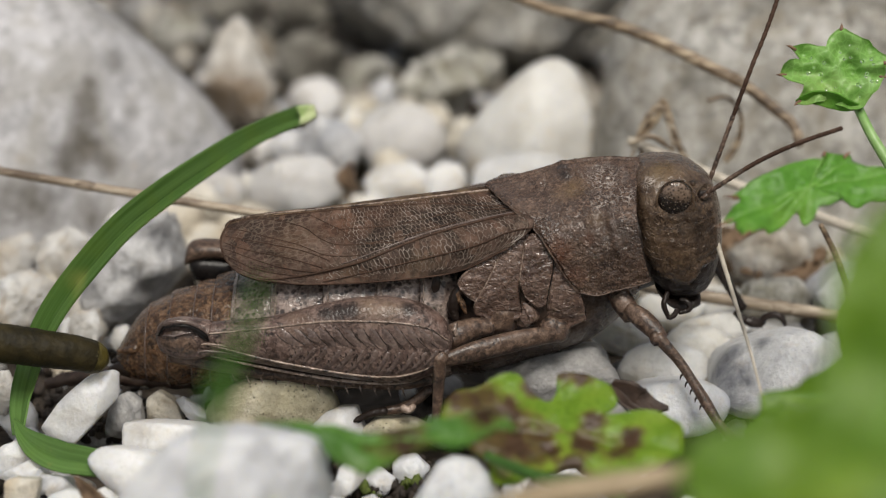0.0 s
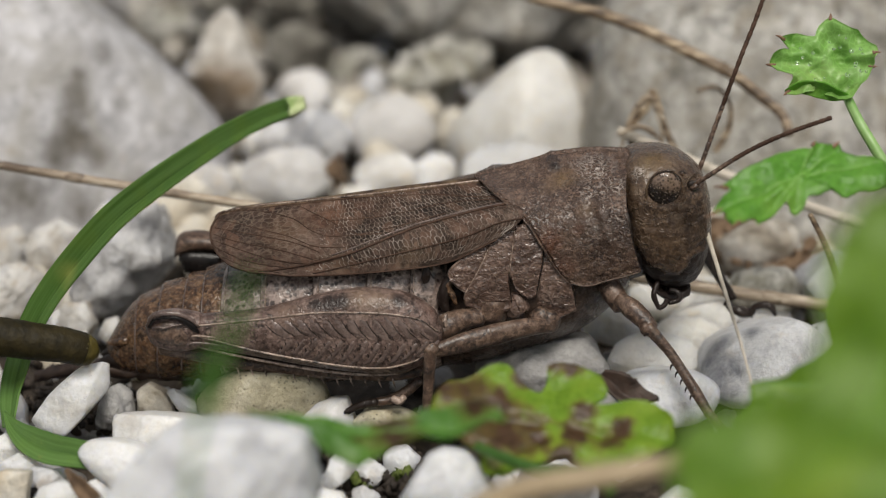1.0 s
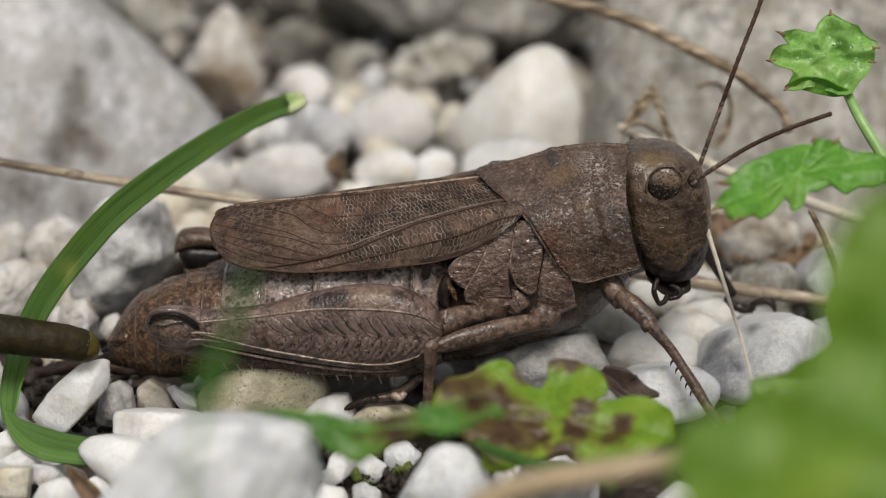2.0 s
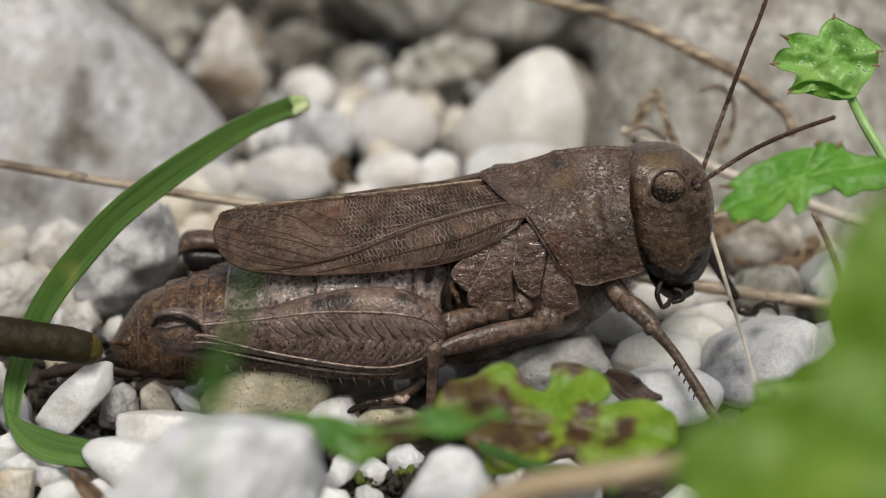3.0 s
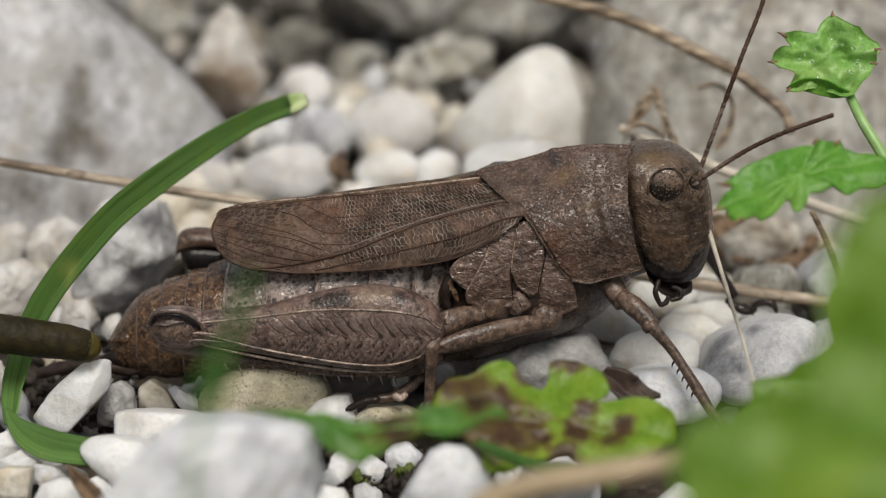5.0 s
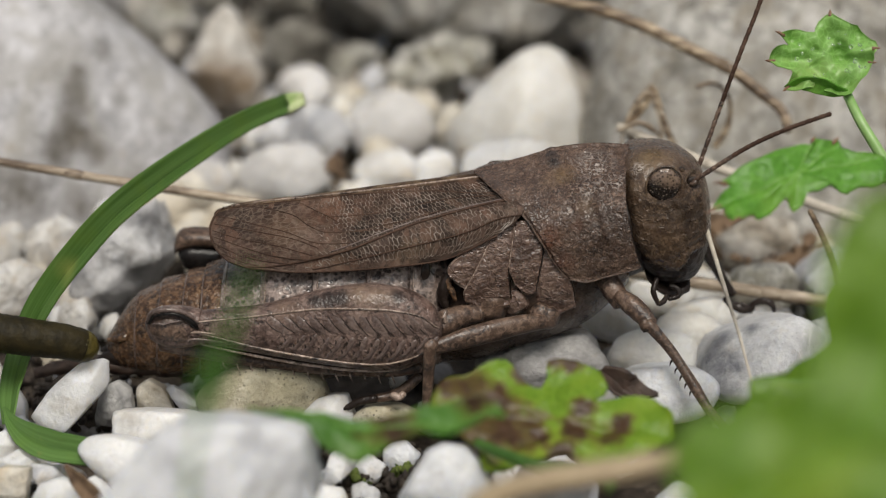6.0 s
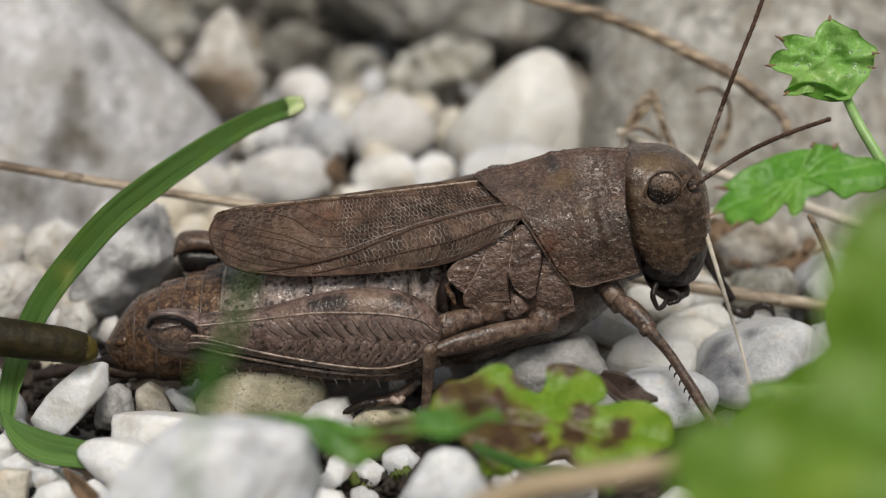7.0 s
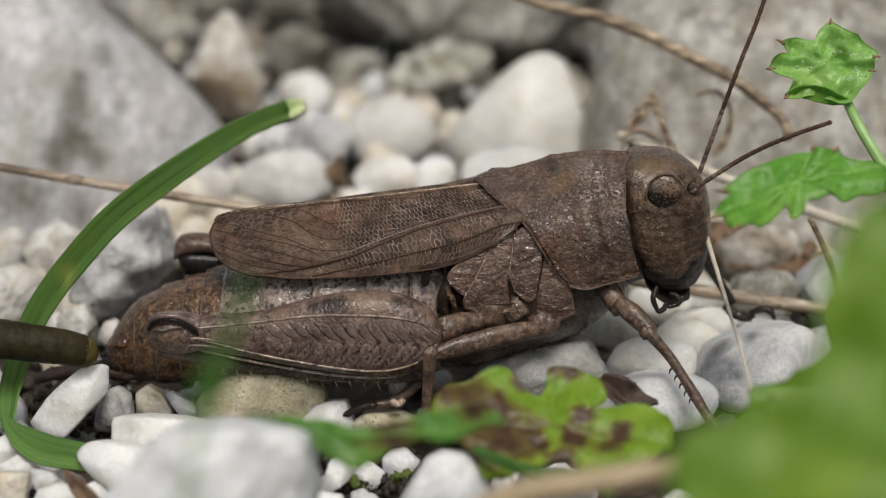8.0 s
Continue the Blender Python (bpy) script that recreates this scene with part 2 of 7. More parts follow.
M_PRONOTUM = cuticle("rough_brown_cuticle", (0.022, 0.0125, 0.009), (0.068, 0.041, 0.029), (0.15, 0.098, 0.071), 0.25, 4.6, 0.07, shine=0.5, glint=0.5, blotch=0.45, coat=0.22, freckle=0.15, speckle=0.35, worm_glints=0.35,
                     spots=[(6.63, -0.6, 15.17, 0.45), (6.75, -1.1, 14.95, 0.4)], glint_scrawl=[(9.0, -1.75, 15.0, 1.15), (9.9, -3.0, 14.4, 0.95), (8.6, -3.4, 14.1, 0.7)],
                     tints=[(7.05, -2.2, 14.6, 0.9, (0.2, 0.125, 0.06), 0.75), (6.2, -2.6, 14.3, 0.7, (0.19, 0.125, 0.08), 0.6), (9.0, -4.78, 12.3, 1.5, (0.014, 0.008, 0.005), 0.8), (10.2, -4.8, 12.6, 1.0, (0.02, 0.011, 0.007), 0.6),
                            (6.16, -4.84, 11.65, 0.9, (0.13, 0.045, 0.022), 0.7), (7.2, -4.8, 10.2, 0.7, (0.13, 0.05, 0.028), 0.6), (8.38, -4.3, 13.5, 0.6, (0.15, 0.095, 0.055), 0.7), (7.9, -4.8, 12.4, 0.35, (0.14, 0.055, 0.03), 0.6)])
M_HEAD = cuticle("smooth_brown_cuticle", (0.022, 0.0125, 0.008), (0.068, 0.042, 0.027), (0.15, 0.102, 0.066), 0.31, 3.6, 0.032, shine=0.4, speckle=0.6, glint=0.35, blotch=0.7, coat=0.12, freckle=0.35, worm_glints=0.06,
                 # tan crown tints include a painted highlight
                 glint_scrawl=[(11.4, -2.6, 15.3, 0.5)], tints=[(11.1, -3.2, 14.2, 0.45, (0.26, 0.19, 0.13), 0.7), (11.7, -3.3, 14.6, 0.4, (0.24, 0.17, 0.11), 0.6), (12.4, -1.6, 15.7, 0.8, (0.16, 0.1, 0.035), 0.7), (11.9, -2.2, 15.4, 0.8, (0.2, 0.145, 0.085), 0.7), (13.2, -2.0, 15.5, 0.6, (0.19, 0.13, 0.08), 0.6), (14.0, -3.3, 12.9, 1.0, (0.013, 0.008, 0.005), 0.85), (14.8, -2.8, 12.3, 1.3, (0.014, 0.008, 0.005), 0.85), (14.6, -2.8, 10.8, 1.0, (0.016, 0.009, 0.006), 0.75),
                                                  # dark face tints: brown skin plus painted shade where the face turns
                                                  # away
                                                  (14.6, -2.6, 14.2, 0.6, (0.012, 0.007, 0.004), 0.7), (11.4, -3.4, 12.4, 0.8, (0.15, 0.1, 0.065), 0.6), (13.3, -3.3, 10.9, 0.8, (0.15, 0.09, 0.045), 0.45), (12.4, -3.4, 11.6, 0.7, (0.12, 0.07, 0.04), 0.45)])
M_PLEURA = cuticle("wrinkled_grey_brown_cuticle", (0.034, 0.019, 0.014), (0.1, 0.06, 0.045), (0.2, 0.135, 0.105), 0.26, 3.0, 0.06, shine=0.7, glint=0.4, blotch=0.6, coat=0.35, fold=(0.8, 1.0, 1.25), worm_glints=0.22)
M_BREAST = cuticle("breast_cuticle", (0.018, 0.011, 0.008), (0.05, 0.032, 0.023), (0.11, 0.073, 0.055), 0.3, 3.0, 0.025, speckle=0.6, glint=0.2, blotch=0.5, coat=0.2, shine=0.4)
M_FEMUR = cuticle("mottled_leg_cuticle", (0.045, 0.028, 0.0225), (0.12, 0.079, 0.066), (0.235, 0.168, 0.141), 0.36, 3.5, 0.05, speckle=0.98, freckle=0.5, blotch=0.8, coat=0.05, shine=0.35, flecks=2.2, spots=[(-6.9, -7.2, 8.72, 0.55), (-6.2, -7.3, 8.9, 0.62), (-5.5, -7.3, 9.05, 0.5), (-2.3, -7.2, 9.05, 0.45)],
                  # paler tan patches near the top
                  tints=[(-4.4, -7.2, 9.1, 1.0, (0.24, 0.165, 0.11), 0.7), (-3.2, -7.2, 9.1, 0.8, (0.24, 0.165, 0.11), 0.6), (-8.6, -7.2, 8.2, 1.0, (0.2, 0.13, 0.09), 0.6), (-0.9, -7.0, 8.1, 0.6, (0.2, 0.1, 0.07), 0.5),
                         # lower band: dark brown, with the shading below the ridge painted in
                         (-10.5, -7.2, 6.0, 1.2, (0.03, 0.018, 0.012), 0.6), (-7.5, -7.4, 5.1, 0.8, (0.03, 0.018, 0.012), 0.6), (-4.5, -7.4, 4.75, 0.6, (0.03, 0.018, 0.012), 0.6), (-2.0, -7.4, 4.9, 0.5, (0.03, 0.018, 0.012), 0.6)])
M_LEG = cuticle("banded_leg_cuticle", (0.028, 0.016, 0.011), (0.086, 0.052, 0.036), (0.189, 0.128, 0.093), 0.42, 3.2, 0.025, speckle=0.97, flecks=1.7, freckle=0.6, blotch=1.4, coat=0.0)
M_RIB = cuticle("thigh_rib_cuticle", (0.048, 0.032, 0.027), (0.115, 0.079, 0.067), (0.21, 0.155, 0.132), 0.33, 3.0, 0.03, speckle=0.6, glint=0.2)
M_RIDGE = cuticle("pale_ridge", (0.10, 0.066, 0.048), (0.24, 0.172, 0.132), (0.44, 0.345, 0.285), 0.36, 3.0, 0.04, speckle=1.0, freckle=0.7, blotch=1.0, flecks=0.8, coat=0.2)
M_BELLY = cuticle("abdomen_cuticle", (0.13, 0.092, 0.076), (0.26, 0.195, 0.165), (0.44, 0.355, 0.31), 0.26, 1.8, 0.05, leopard=0.85, speckle=0.7, flecks=1.5, freckle=0.6, blotch=1.1, shine=0.6, coat=0.25)
M_TAIL = cuticle("rusty_abdomen_cuticle", (0.034, 0.0175, 0.0095), (0.112, 0.057, 0.029), (0.26, 0.158, 0.09), 0.26, 3.2, 0.07, leopard=0.6, speckle=0.9, flecks=1.7, freckle=0.5, blotch=1.1, shine=0.42, coat=0.12)
M_DARK = cuticle("black_brown_cuticle", (0.01, 0.007, 0.006), (0.022, 0.015, 0.012), (0.04, 0.029, 0.024), 0.38, 2.4, 0.05, glint=0.1, coat=0.0, shine=0.3)
M_JET = cuticle("black_knee", (0.003, 0.003, 0.003), (0.008, 0.007, 0.007), (0.02, 0.018, 0.017), 0.3, 1.0, 0.02, glint=0.0, coat=0.0, shine=0.2)
M_ANTENNA = cuticle("antenna_brown", (0.030, 0.016, 0.011), (0.072, 0.041, 0.028), (0.135, 0.083, 0.060), 0.6, 3.0, 0.03, glint=0.05, shine=0.15, coat=0.0)


def plain(name, a, b, per_mm=1.0, rough=0.5, relief=0.08, stretch=(1, 1, 1), sheen=0.5, through_light=0.0):
    n = Nodes(name, rough)
    at = n.stretch(*stretch)
    n.colour(n.mix(n.ramp(n.noise(per_mm * 0.25, 3), (0.35, 0.0), (0.7, 0.6)), n.ramp(n.noise(per_mm, 5, 0.6, at), (0.3, a), (0.7, b)), b))
    n.bump((n.noise(per_mm * 1.3, 4, 0.6, at), 0.5, relief))
    n.set("Specular IOR Level", sheen)
    if through_light:
        n.set("Subsurface Weight", through_light)
        n.set("Subsurface Radius", (0.0006, 0.001, 0.0003))
    return n.m


def straw_material(name, dark, mid, light):
    """dead grass: streaked along its length, darker where it has rotted"""
    n = Nodes(name, 0.5)
    streak = n.noise(1.0, 5, 0.65, n.stretch(0.25, 1.6, 1.6))
    rot = n.noise(0.16, 4, 0.6)
    c = n.ramp(streak, (0.36, dark), (0.5, mid), (0.62, light))
    n.colour(n.mix(n.ramp(rot, (0.4, 0.4), (0.56, 0.0)), c, n.ramp(streak, (0.35, dark), (0.7, mid))))
    n.bump((streak, 0.6, 0.08))
    return n.m


def thin_blade(n, c, share=0.45):
    """lets part of the light through a thin green blade"""
    tr = n.t.nodes.new("ShaderNodeBsdfTranslucent")
    n.link(n.mix(0.5, c, (0.3, 0.5, 0.06), "MIX"), tr.inputs[0])
    mx = n.t.nodes.new("ShaderNodeMixShader")
    mx.inputs[0].default_value = share
    n.link(n.b.outputs[0], mx.inputs[1])
    n.link(tr.outputs[0], mx.inputs[2])
    n.link(mx.outputs[0], n.t.nodes["Material Output"].inputs[0])


def grass_material():
    """long fine veins, a paler keel and worn yellowish patches"""
    n = Nodes("grass_green", 0.38, spread=False)
    uv = n.t.nodes.new("ShaderNodeUVMap")
    uv.uv_map = "net"
    m = n.t.nodes.new("ShaderNodeVectorMath")
    m.operation = "MULTIPLY"
    n.link(uv.outputs[0], m.inputs[0])
    m.inputs[1].default_value = (0.06, 5.0, 0)
    veins = n.noise(1.0, 3, 0.5, m.outputs[0])
    c = n.ramp(veins, (0.35, (0.09, 0.2, 0.04)), (0.62, (0.19, 0.34, 0.095)))
    c = n.mix(n.ramp(n.noise(0.35, 4), (0.5, 0.0), (0.72, 0.55)), c, (0.2, 0.32, 0.05))
    c = n.mix(n.ramp(n.noise(2.0, 3), (0.66, 0.0), (0.74, 0.5)), c, (0.3, 0.34, 0.1))
    xyz = n.t.nodes.new("ShaderNodeSeparateXYZ")
    n.link(uv.outputs[0], xyz.inputs[0])
    off = n.math("ABSOLUTE", n.math("SUBTRACT", n.math("MULTIPLY_ADD", n.noise(0.4, 3), 0.3, xyz.outputs[1]), 1.1))
    c = n.mix(n.math("MULTIPLY", n.ramp(off, (0.02, 1.0), (0.12, 0.0)), n.ramp(n.noise(0.3, 3), (0.4, 0.2), (0.6, 0.9))), c, (0.05, 0.11, 0.025))
    c = n.mix(n.math("MULTIPLY", n.spot(-21.11, -4.8, 9.77, 0.9, 0.8), 0.75), c, (0.42, 0.46, 0.13))
    c = n.mix(n.math("MULTIPLY", n.spot(*(-21.79, -10.0, 0.97), 1.6, 0.8), 0.5), c, (0.26, 0.42, 0.06))
    n.colour(c)
    n.bump((veins, 0.6, 0.06), (n.noise(0.8, 3), 0.4, 0.15))
    thin_blade(n, c, 0.4)
    return n.m


def leaf_material(name, a, b, blots=(), brown=(0.09, 0.045, 0.022), coat=0.0):
    n = Nodes(name, 0.42, spread=False)
    c = n.ramp(n.noise(0.45, 5, 0.65), (0.32, a), (0.5, tuple((p + q) / 2 for p, q in zip(a, b))), (0.68, b))
    c = n.mix(n.ramp(n.noise(0.25, 3), (0.52, 0.0), (0.7, 0.45)), c, (b[0] * 1.5, b[1] * 1.1, b[2]))
    c = n.mix(n.ramp(n.cells(2.2, "DISTANCE_TO_EDGE"), (0.0, 0.35), (0.12, 0.0)), c, tuple(min(1, x * 1.5) for x in b))
    for x, y, z, r in blots:
        c = n.mix(n.math("MULTIPLY", n.spot(x, y, z, r * 1.3, 0.4, 0.9), 0.6), c, (0.36, 0.31, 0.05))
        c = n.mix(n.spot(x, y, z, r * 1.15, 0.35, 0.8), c, n.ramp(n.noise(2.5, 4), (0.3, tuple(k * 0.5 for k in brown)), (0.7, brown)))
    n.colour(c)
    n.bump((n.cells(2.2, "SMOOTH_F1"), 0.5, 0.14), (n.noise(1.1, 4), 0.5, 0.3))
    n.set("Coat Weight", coat)
    n.set("Coat Roughness", 0.2)
    thin_blade(n, c)
    return n.m


M_SOIL = soil_material()
M_STRAW = straw_material("dry_straw", (0.1, 0.066, 0.042), (0.36, 0.285, 0.205), (0.57, 0.485, 0.375))
M_STRAW_BROWN = straw_material("weathered_straw", (0.05, 0.032, 0.02), (0.21, 0.145, 0.088), (0.47, 0.37, 0.25))
M_STRAW_TAN = plain("tan_straw", (0.26, 0.19, 0.11), (0.45, 0.35, 0.22), 1.2, 0.5, 0.05, (0.3, 1.2, 1.2))
M_STRAW_PALE = plain("pale_straw", (0.38, 0.33, 0.26), (0.6, 0.54, 0.45), 1.6, 0.5, 0.04, (0.4, 1.2, 1.2))
M_DEAD = plain("dead_leaf", (0.012, 0.008, 0.006), (0.07, 0.042, 0.03), 1.4, 0.6, 0.3)
M_BARK = plain("brown_scrap", (0.07, 0.042, 0.024), (0.25, 0.165, 0.1), 1.4, 0.8, 0.25)
M_CRUMB = plain("humus", (0.008, 0.006, 0.005), (0.045, 0.032, 0.022), 1.8, 0.75, 0.3)
M_MOSS = plain("moss", (0.03, 0.05, 0.008), (0.14, 0.18, 0.03), 2.5, 0.8, 0.2)
M_FRASS_TIP = plain("amber_dropping", (0.012, 0.0105, 0.003), (0.1, 0.077, 0.015), 1.1, 0.5, 0.3, sheen=0.3)
M_FRASS = plain("olive_dropping", (0.005, 0.0045, 0.002), (0.036, 0.027, 0.009), 1.0, 0.6, 0.3, sheen=0.2)


def eye_material():
    """dark facets with pale pinpoints; the upper part is clouded pale brown"""
    n = Nodes("compound_eye", 0.22, spread=False)
    c = n.ramp(n.cells(6.5), (0.13, (0.34, 0.27, 0.22)), (0.25, (0.012, 0.008, 0.006)))
    xyz = n.t.nodes.new("ShaderNodeSeparateXYZ")
    n.link(n.at, xyz.inputs[0])
    rise = n.math("MULTIPLY_ADD", xyz.outputs[0], 0.3, xyz.outputs[2])
    lid = n.ramp(n.math("MULTIPLY_ADD", n.noise(1.8, 3), 0.5, n.math("SUBTRACT", rise, 17.95)), (0.4, 0.0), (0.95, 0.95))
    n.colour(n.mix(lid, c, n.ramp(n.cells(6.0), (0.12, (0.02, 0.012, 0.008)), (0.34, (0.11, 0.073, 0.05)), (0.6, (0.19, 0.13, 0.095)))))
    n.bump((n.cells(9.0), 0.4, 0.05))
    n.set("Coat Weight", 0.5)
    return n.m


def net_material():
    """fine pale cross veins, browner in places"""
    n = Nodes("pale_vein", 0.35, spread=False)
    n.colour(n.ramp(n.noise(0.7, 4, 0.65), (0.36, (0.1, 0.068, 0.05)), (0.5, (0.19, 0.145, 0.115)), (0.64, (0.4, 0.35, 0.31))))
    return n.m


def wing_material():
    """leathery membrane: a fine net of pale veins in the middle, long cells and dark veins towards the tip"""
    n = Nodes("wing_membrane", 0.38, spread=False)
    uv = n.t.nodes.new("ShaderNodeUVMap")
    uv.uv_map = "net"
    xyz = n.t.nodes.new("ShaderNodeSeparateXYZ")
    n.link(uv.outputs[0], xyz.inputs[0])

    def net(per_mm, x, y, thin, wide):
        m = n.t.nodes.new("ShaderNodeVectorMath")
        m.operation = "MULTIPLY"
        n.link(uv.outputs[0], m.inputs[0])
        m.inputs[1].default_value = (x, y, 0)
        return n.ramp(n.cells(per_mm, "DISTANCE_TO_EDGE", m.outputs[0]), (thin, 1.0), (wide, 0.0))

    tip = n.ramp(n.math("MULTIPLY", xyz.outputs[0], 1 / 17), (0.5, 0.0), (0.68, 1.0))
    lines = n.mix(tip, net(6.5, 1.2, 0.8, 0.03, 0.12), net(3.2, 0.7, 1.05, 0.02, 0.1))
    base = n.ramp(n.noise(0.5, 6, 0.7), (0.34, (0.028, 0.019, 0.016)), (0.47, (0.075, 0.047, 0.037)), (0.56, (0.118, 0.076, 0.059)), (0.68, (0.18, 0.127, 0.1)))
    base = n.mix(n.ramp(n.noise(2.2, 4), (0.5, 0.0), (0.65, 0.5)), base, (0.028, 0.019, 0.014))
    for x, y, z, r, shade, much in ((-0.84, -2.59, 12.67, 1.5, (0.008, 0.008, 0.009), 0.9), (1.14, -2.29, 13.11, 1.4, (0.009, 0.009, 0.008), 0.85), (-2.77, -3.09, 12.15, 1.3, (0.008, 0.008, 0.009), 0.85), (-4.36, -3.61, 11.68, 1.1, (0.007, 0.007, 0.008), 0.9),
                                    (2.6, -2.6, 13.4, 1.1, (0.01, 0.01, 0.009), 0.75), (0.3, -3.2, 12.6, 1.1, (0.008, 0.008, 0.008), 0.8), (-6.2, -1.6, 12.2, 1.5, (0.12, 0.058, 0.036), 0.75), (-3.4, -1.2, 12.9, 1.1, (0.1, 0.052, 0.036), 0.7), (-1.95, -4.66, 10.84, 0.8, (0.22, 0.145, 0.095), 0.8), (-0.79, -4.67, 11.18, 0.6, (0.2, 0.135, 0.09), 0.7),
                                    (-5.6, -4.4, 10.3, 0.9, (0.17, 0.11, 0.075), 0.7), (-11.7, -1.2, 11.5, 1.7, (0.02, 0.016, 0.014), 0.8), (-9.0, -2.5, 11.2, 1.6, (0.12, 0.075, 0.048), 0.6), (-5.0, -4.5, 10.7, 0.8, (0.012, 0.011, 0.012), 0.85), (-3.6, -4.6, 10.5, 0.5, (0.02, 0.017, 0.016), 0.7), (0.9, -4.6, 11.3, 0.8, (0.02, 0.016, 0.014), 0.6)):
        base = n.mix(n.math("MULTIPLY", n.spot(x, y, z, r, 0.7, 0.45), much), base, shade)
    # each small cell has a tone of its own
    def mosaic(per_mm, x, y):
        m = n.t.nodes.new("ShaderNodeVectorMath")
        m.operation = "MULTIPLY"
        n.link(uv.outputs[0], m.inputs[0])
        m.inputs[1].default_value = (x, y, 0)
        v = n.t.nodes.new("ShaderNodeTexVoronoi")
        n.link(m.outputs[0], v.inputs["Vector"])
        v.inputs["Scale"].default_value = per_mm
        rgb = n.t.nodes.new("ShaderNodeSeparateColor")
        n.link(v.outputs["Color"], rgb.inputs[0])
        return rgb.outputs[0]

    base = n.mix(n.math("MULTIPLY_ADD", tip, -0.5, 0.75), base, n.ramp(mosaic(3.2, 1.1, 0.85), (0.15, 0.3), (0.5, 0.8), (0.85, 1.25)), "MULTIPLY")
    base = n.mix(n.math("MULTIPLY", n.math("MULTIPLY_ADD", tip, -0.6, 1.0), n.ramp(mosaic(1.1, 1.3, 0.6), (0.6, 0.0), (0.8, 0.5))), base, (0.02, 0.014, 0.012))
    base = n.mix(n.ramp(mosaic(1.7, 1.2, 0.7), (0.75, 0.0), (0.9, 0.5)), base, (0.15, 0.085, 0.06))
    # the back strip is buff with dark dashes
    dashes = n.t.nodes.new("ShaderNodeVectorMath")
    dashes.operation = "MULTIPLY"
    n.link(uv.outputs[0], dashes.inputs[0])
    dashes.inputs[1].default_value = (0.9, 1.6, 0)
    strip = n.ramp(n.noise(1.0, 4, 0.6, dashes.outputs[0]), (0.42, (0.045, 0.028, 0.018)), (0.5, (0.11, 0.073, 0.045)), (0.62, (0.2, 0.14, 0.085)))
    base = n.mix(n.ramp(n.math("MULTIPLY", xyz.outputs[1], 1 / 6), (0.06, 0.9), (0.1, 0.0)), base, strip)
    pale_cell = n.math("MULTIPLY", tip, n.ramp(n.noise(2.6, 3, 0.5), (0.55, 0.0), (0.63, 0.35)))
    base = n.mix(pale_cell, base, (0.2, 0.15, 0.115))
    faint = n.math("MULTIPLY", n.math("MULTIPLY", lines, n.ramp(n.noise(0.6, 4), (0.4, 0.08), (0.58, 0.4))), n.ramp(n.math("MULTIPLY", xyz.outputs[1], 1 / 6), (0.08, 0.0), (0.12, 1.0)))
    n.colour(n.mix(faint, base, (0.2, 0.155, 0.12)))
    n.bump((faint, 0.7, 0.05), (n.noise(2.5, 3), 0.6, 0.08))
    n.link(n.ramp(n.noise(1.6, 4), (0.3, 0.34), (0.7, 0.5)), n.b.inputs["Roughness"])
    n.set("Specular IOR Level", 0.06)
    return n.m


def water_material():
    n = Nodes("water_bead", 0.02, spread=False)
    n.set("Base Color", (1, 1, 1, 1))
    n.set("Transmission Weight", 1.0)
    n.set("IOR", 1.33)
    return n.m


M_DEW = water_material()
M_EYE, M_WING, M_NET = eye_material(), wing_material(), net_material()
M_GRASS = grass_material()
M_TIP = plain("pale_tip", (0.22, 0.4, 0.08), (0.58, 0.62, 0.36), 1.6, 0.5, 0.1)
M_STEM = plain("stem_green", (0.17, 0.33, 0.08), (0.3, 0.47, 0.18), 0.8, 0.4, 0.04, (1, 1, 1), 0.5, 0.2)
M_VEIN = plain("leaf_vein", (0.13, 0.32, 0.04), (0.22, 0.42, 0.09), 1.5, 0.45, 0.03)
M_LEAF_TOP = leaf_material("young_leaf", (0.23, 0.5, 0.09), (0.36, 0.62, 0.19), coat=0.35)
M_LEAF_MID = leaf_material("fresh_leaf", (0.1, 0.31, 0.03), (0.18, 0.43, 0.065))
M_LEAF_BLOT = leaf_material("blotched_leaf", (0.14, 0.29, 0.015), (0.26, 0.41, 0.04), [(-3.6, 0, -0.3, 1.5), (-2.4, 0, -0.45, 1.3), (-4.3, 0, 1.85, 0.9), (-5.2, 0, 1.95, 0.8), (-3.1, 0, 1.4, 0.7), (-1.5, 0, -0.1, 0.6), (-1.1, 0, -0.8, 0.6), (0.7, 0, -0.5, 0.75), (1.1, 0, 0.7, 0.55), (2.4, 0, -0.8, 0.65), (3.0, 0, -0.2, 0.55), (-0.15, 0, 3.9, 0.5), (0.7, 0, 3.75, 0.5), (-6.1, 0, 1.8, 0.7), (-0.1, 0, -2.2, 0.7), (-1.9, 0, 2.9, 0.45)], brown=(0.13, 0.065, 0.035))
M_LEAF_LOW = leaf_material("dull_leaf", (0.06, 0.18, 0.025), (0.12, 0.28, 0.05), [(0.05, 0, -0.16, 0.9), (3.88, 0, 1.56, 0.8), (-1.54, 0, -0.32, 0.25)])
M_LEAF_NEAR = leaf_material("green_leaf", (0.088, 0.21, 0.01), (0.215, 0.37, 0.034))
M_TOOTH = plain("reddish_tooth", (0.1, 0.05, 0.03), (0.26, 0.15, 0.09), 3.0, 0.5, 0.05)
M_WISP = leaf_material("wisp_green", (0.06, 0.15, 0.03), (0.1, 0.22, 0.05))


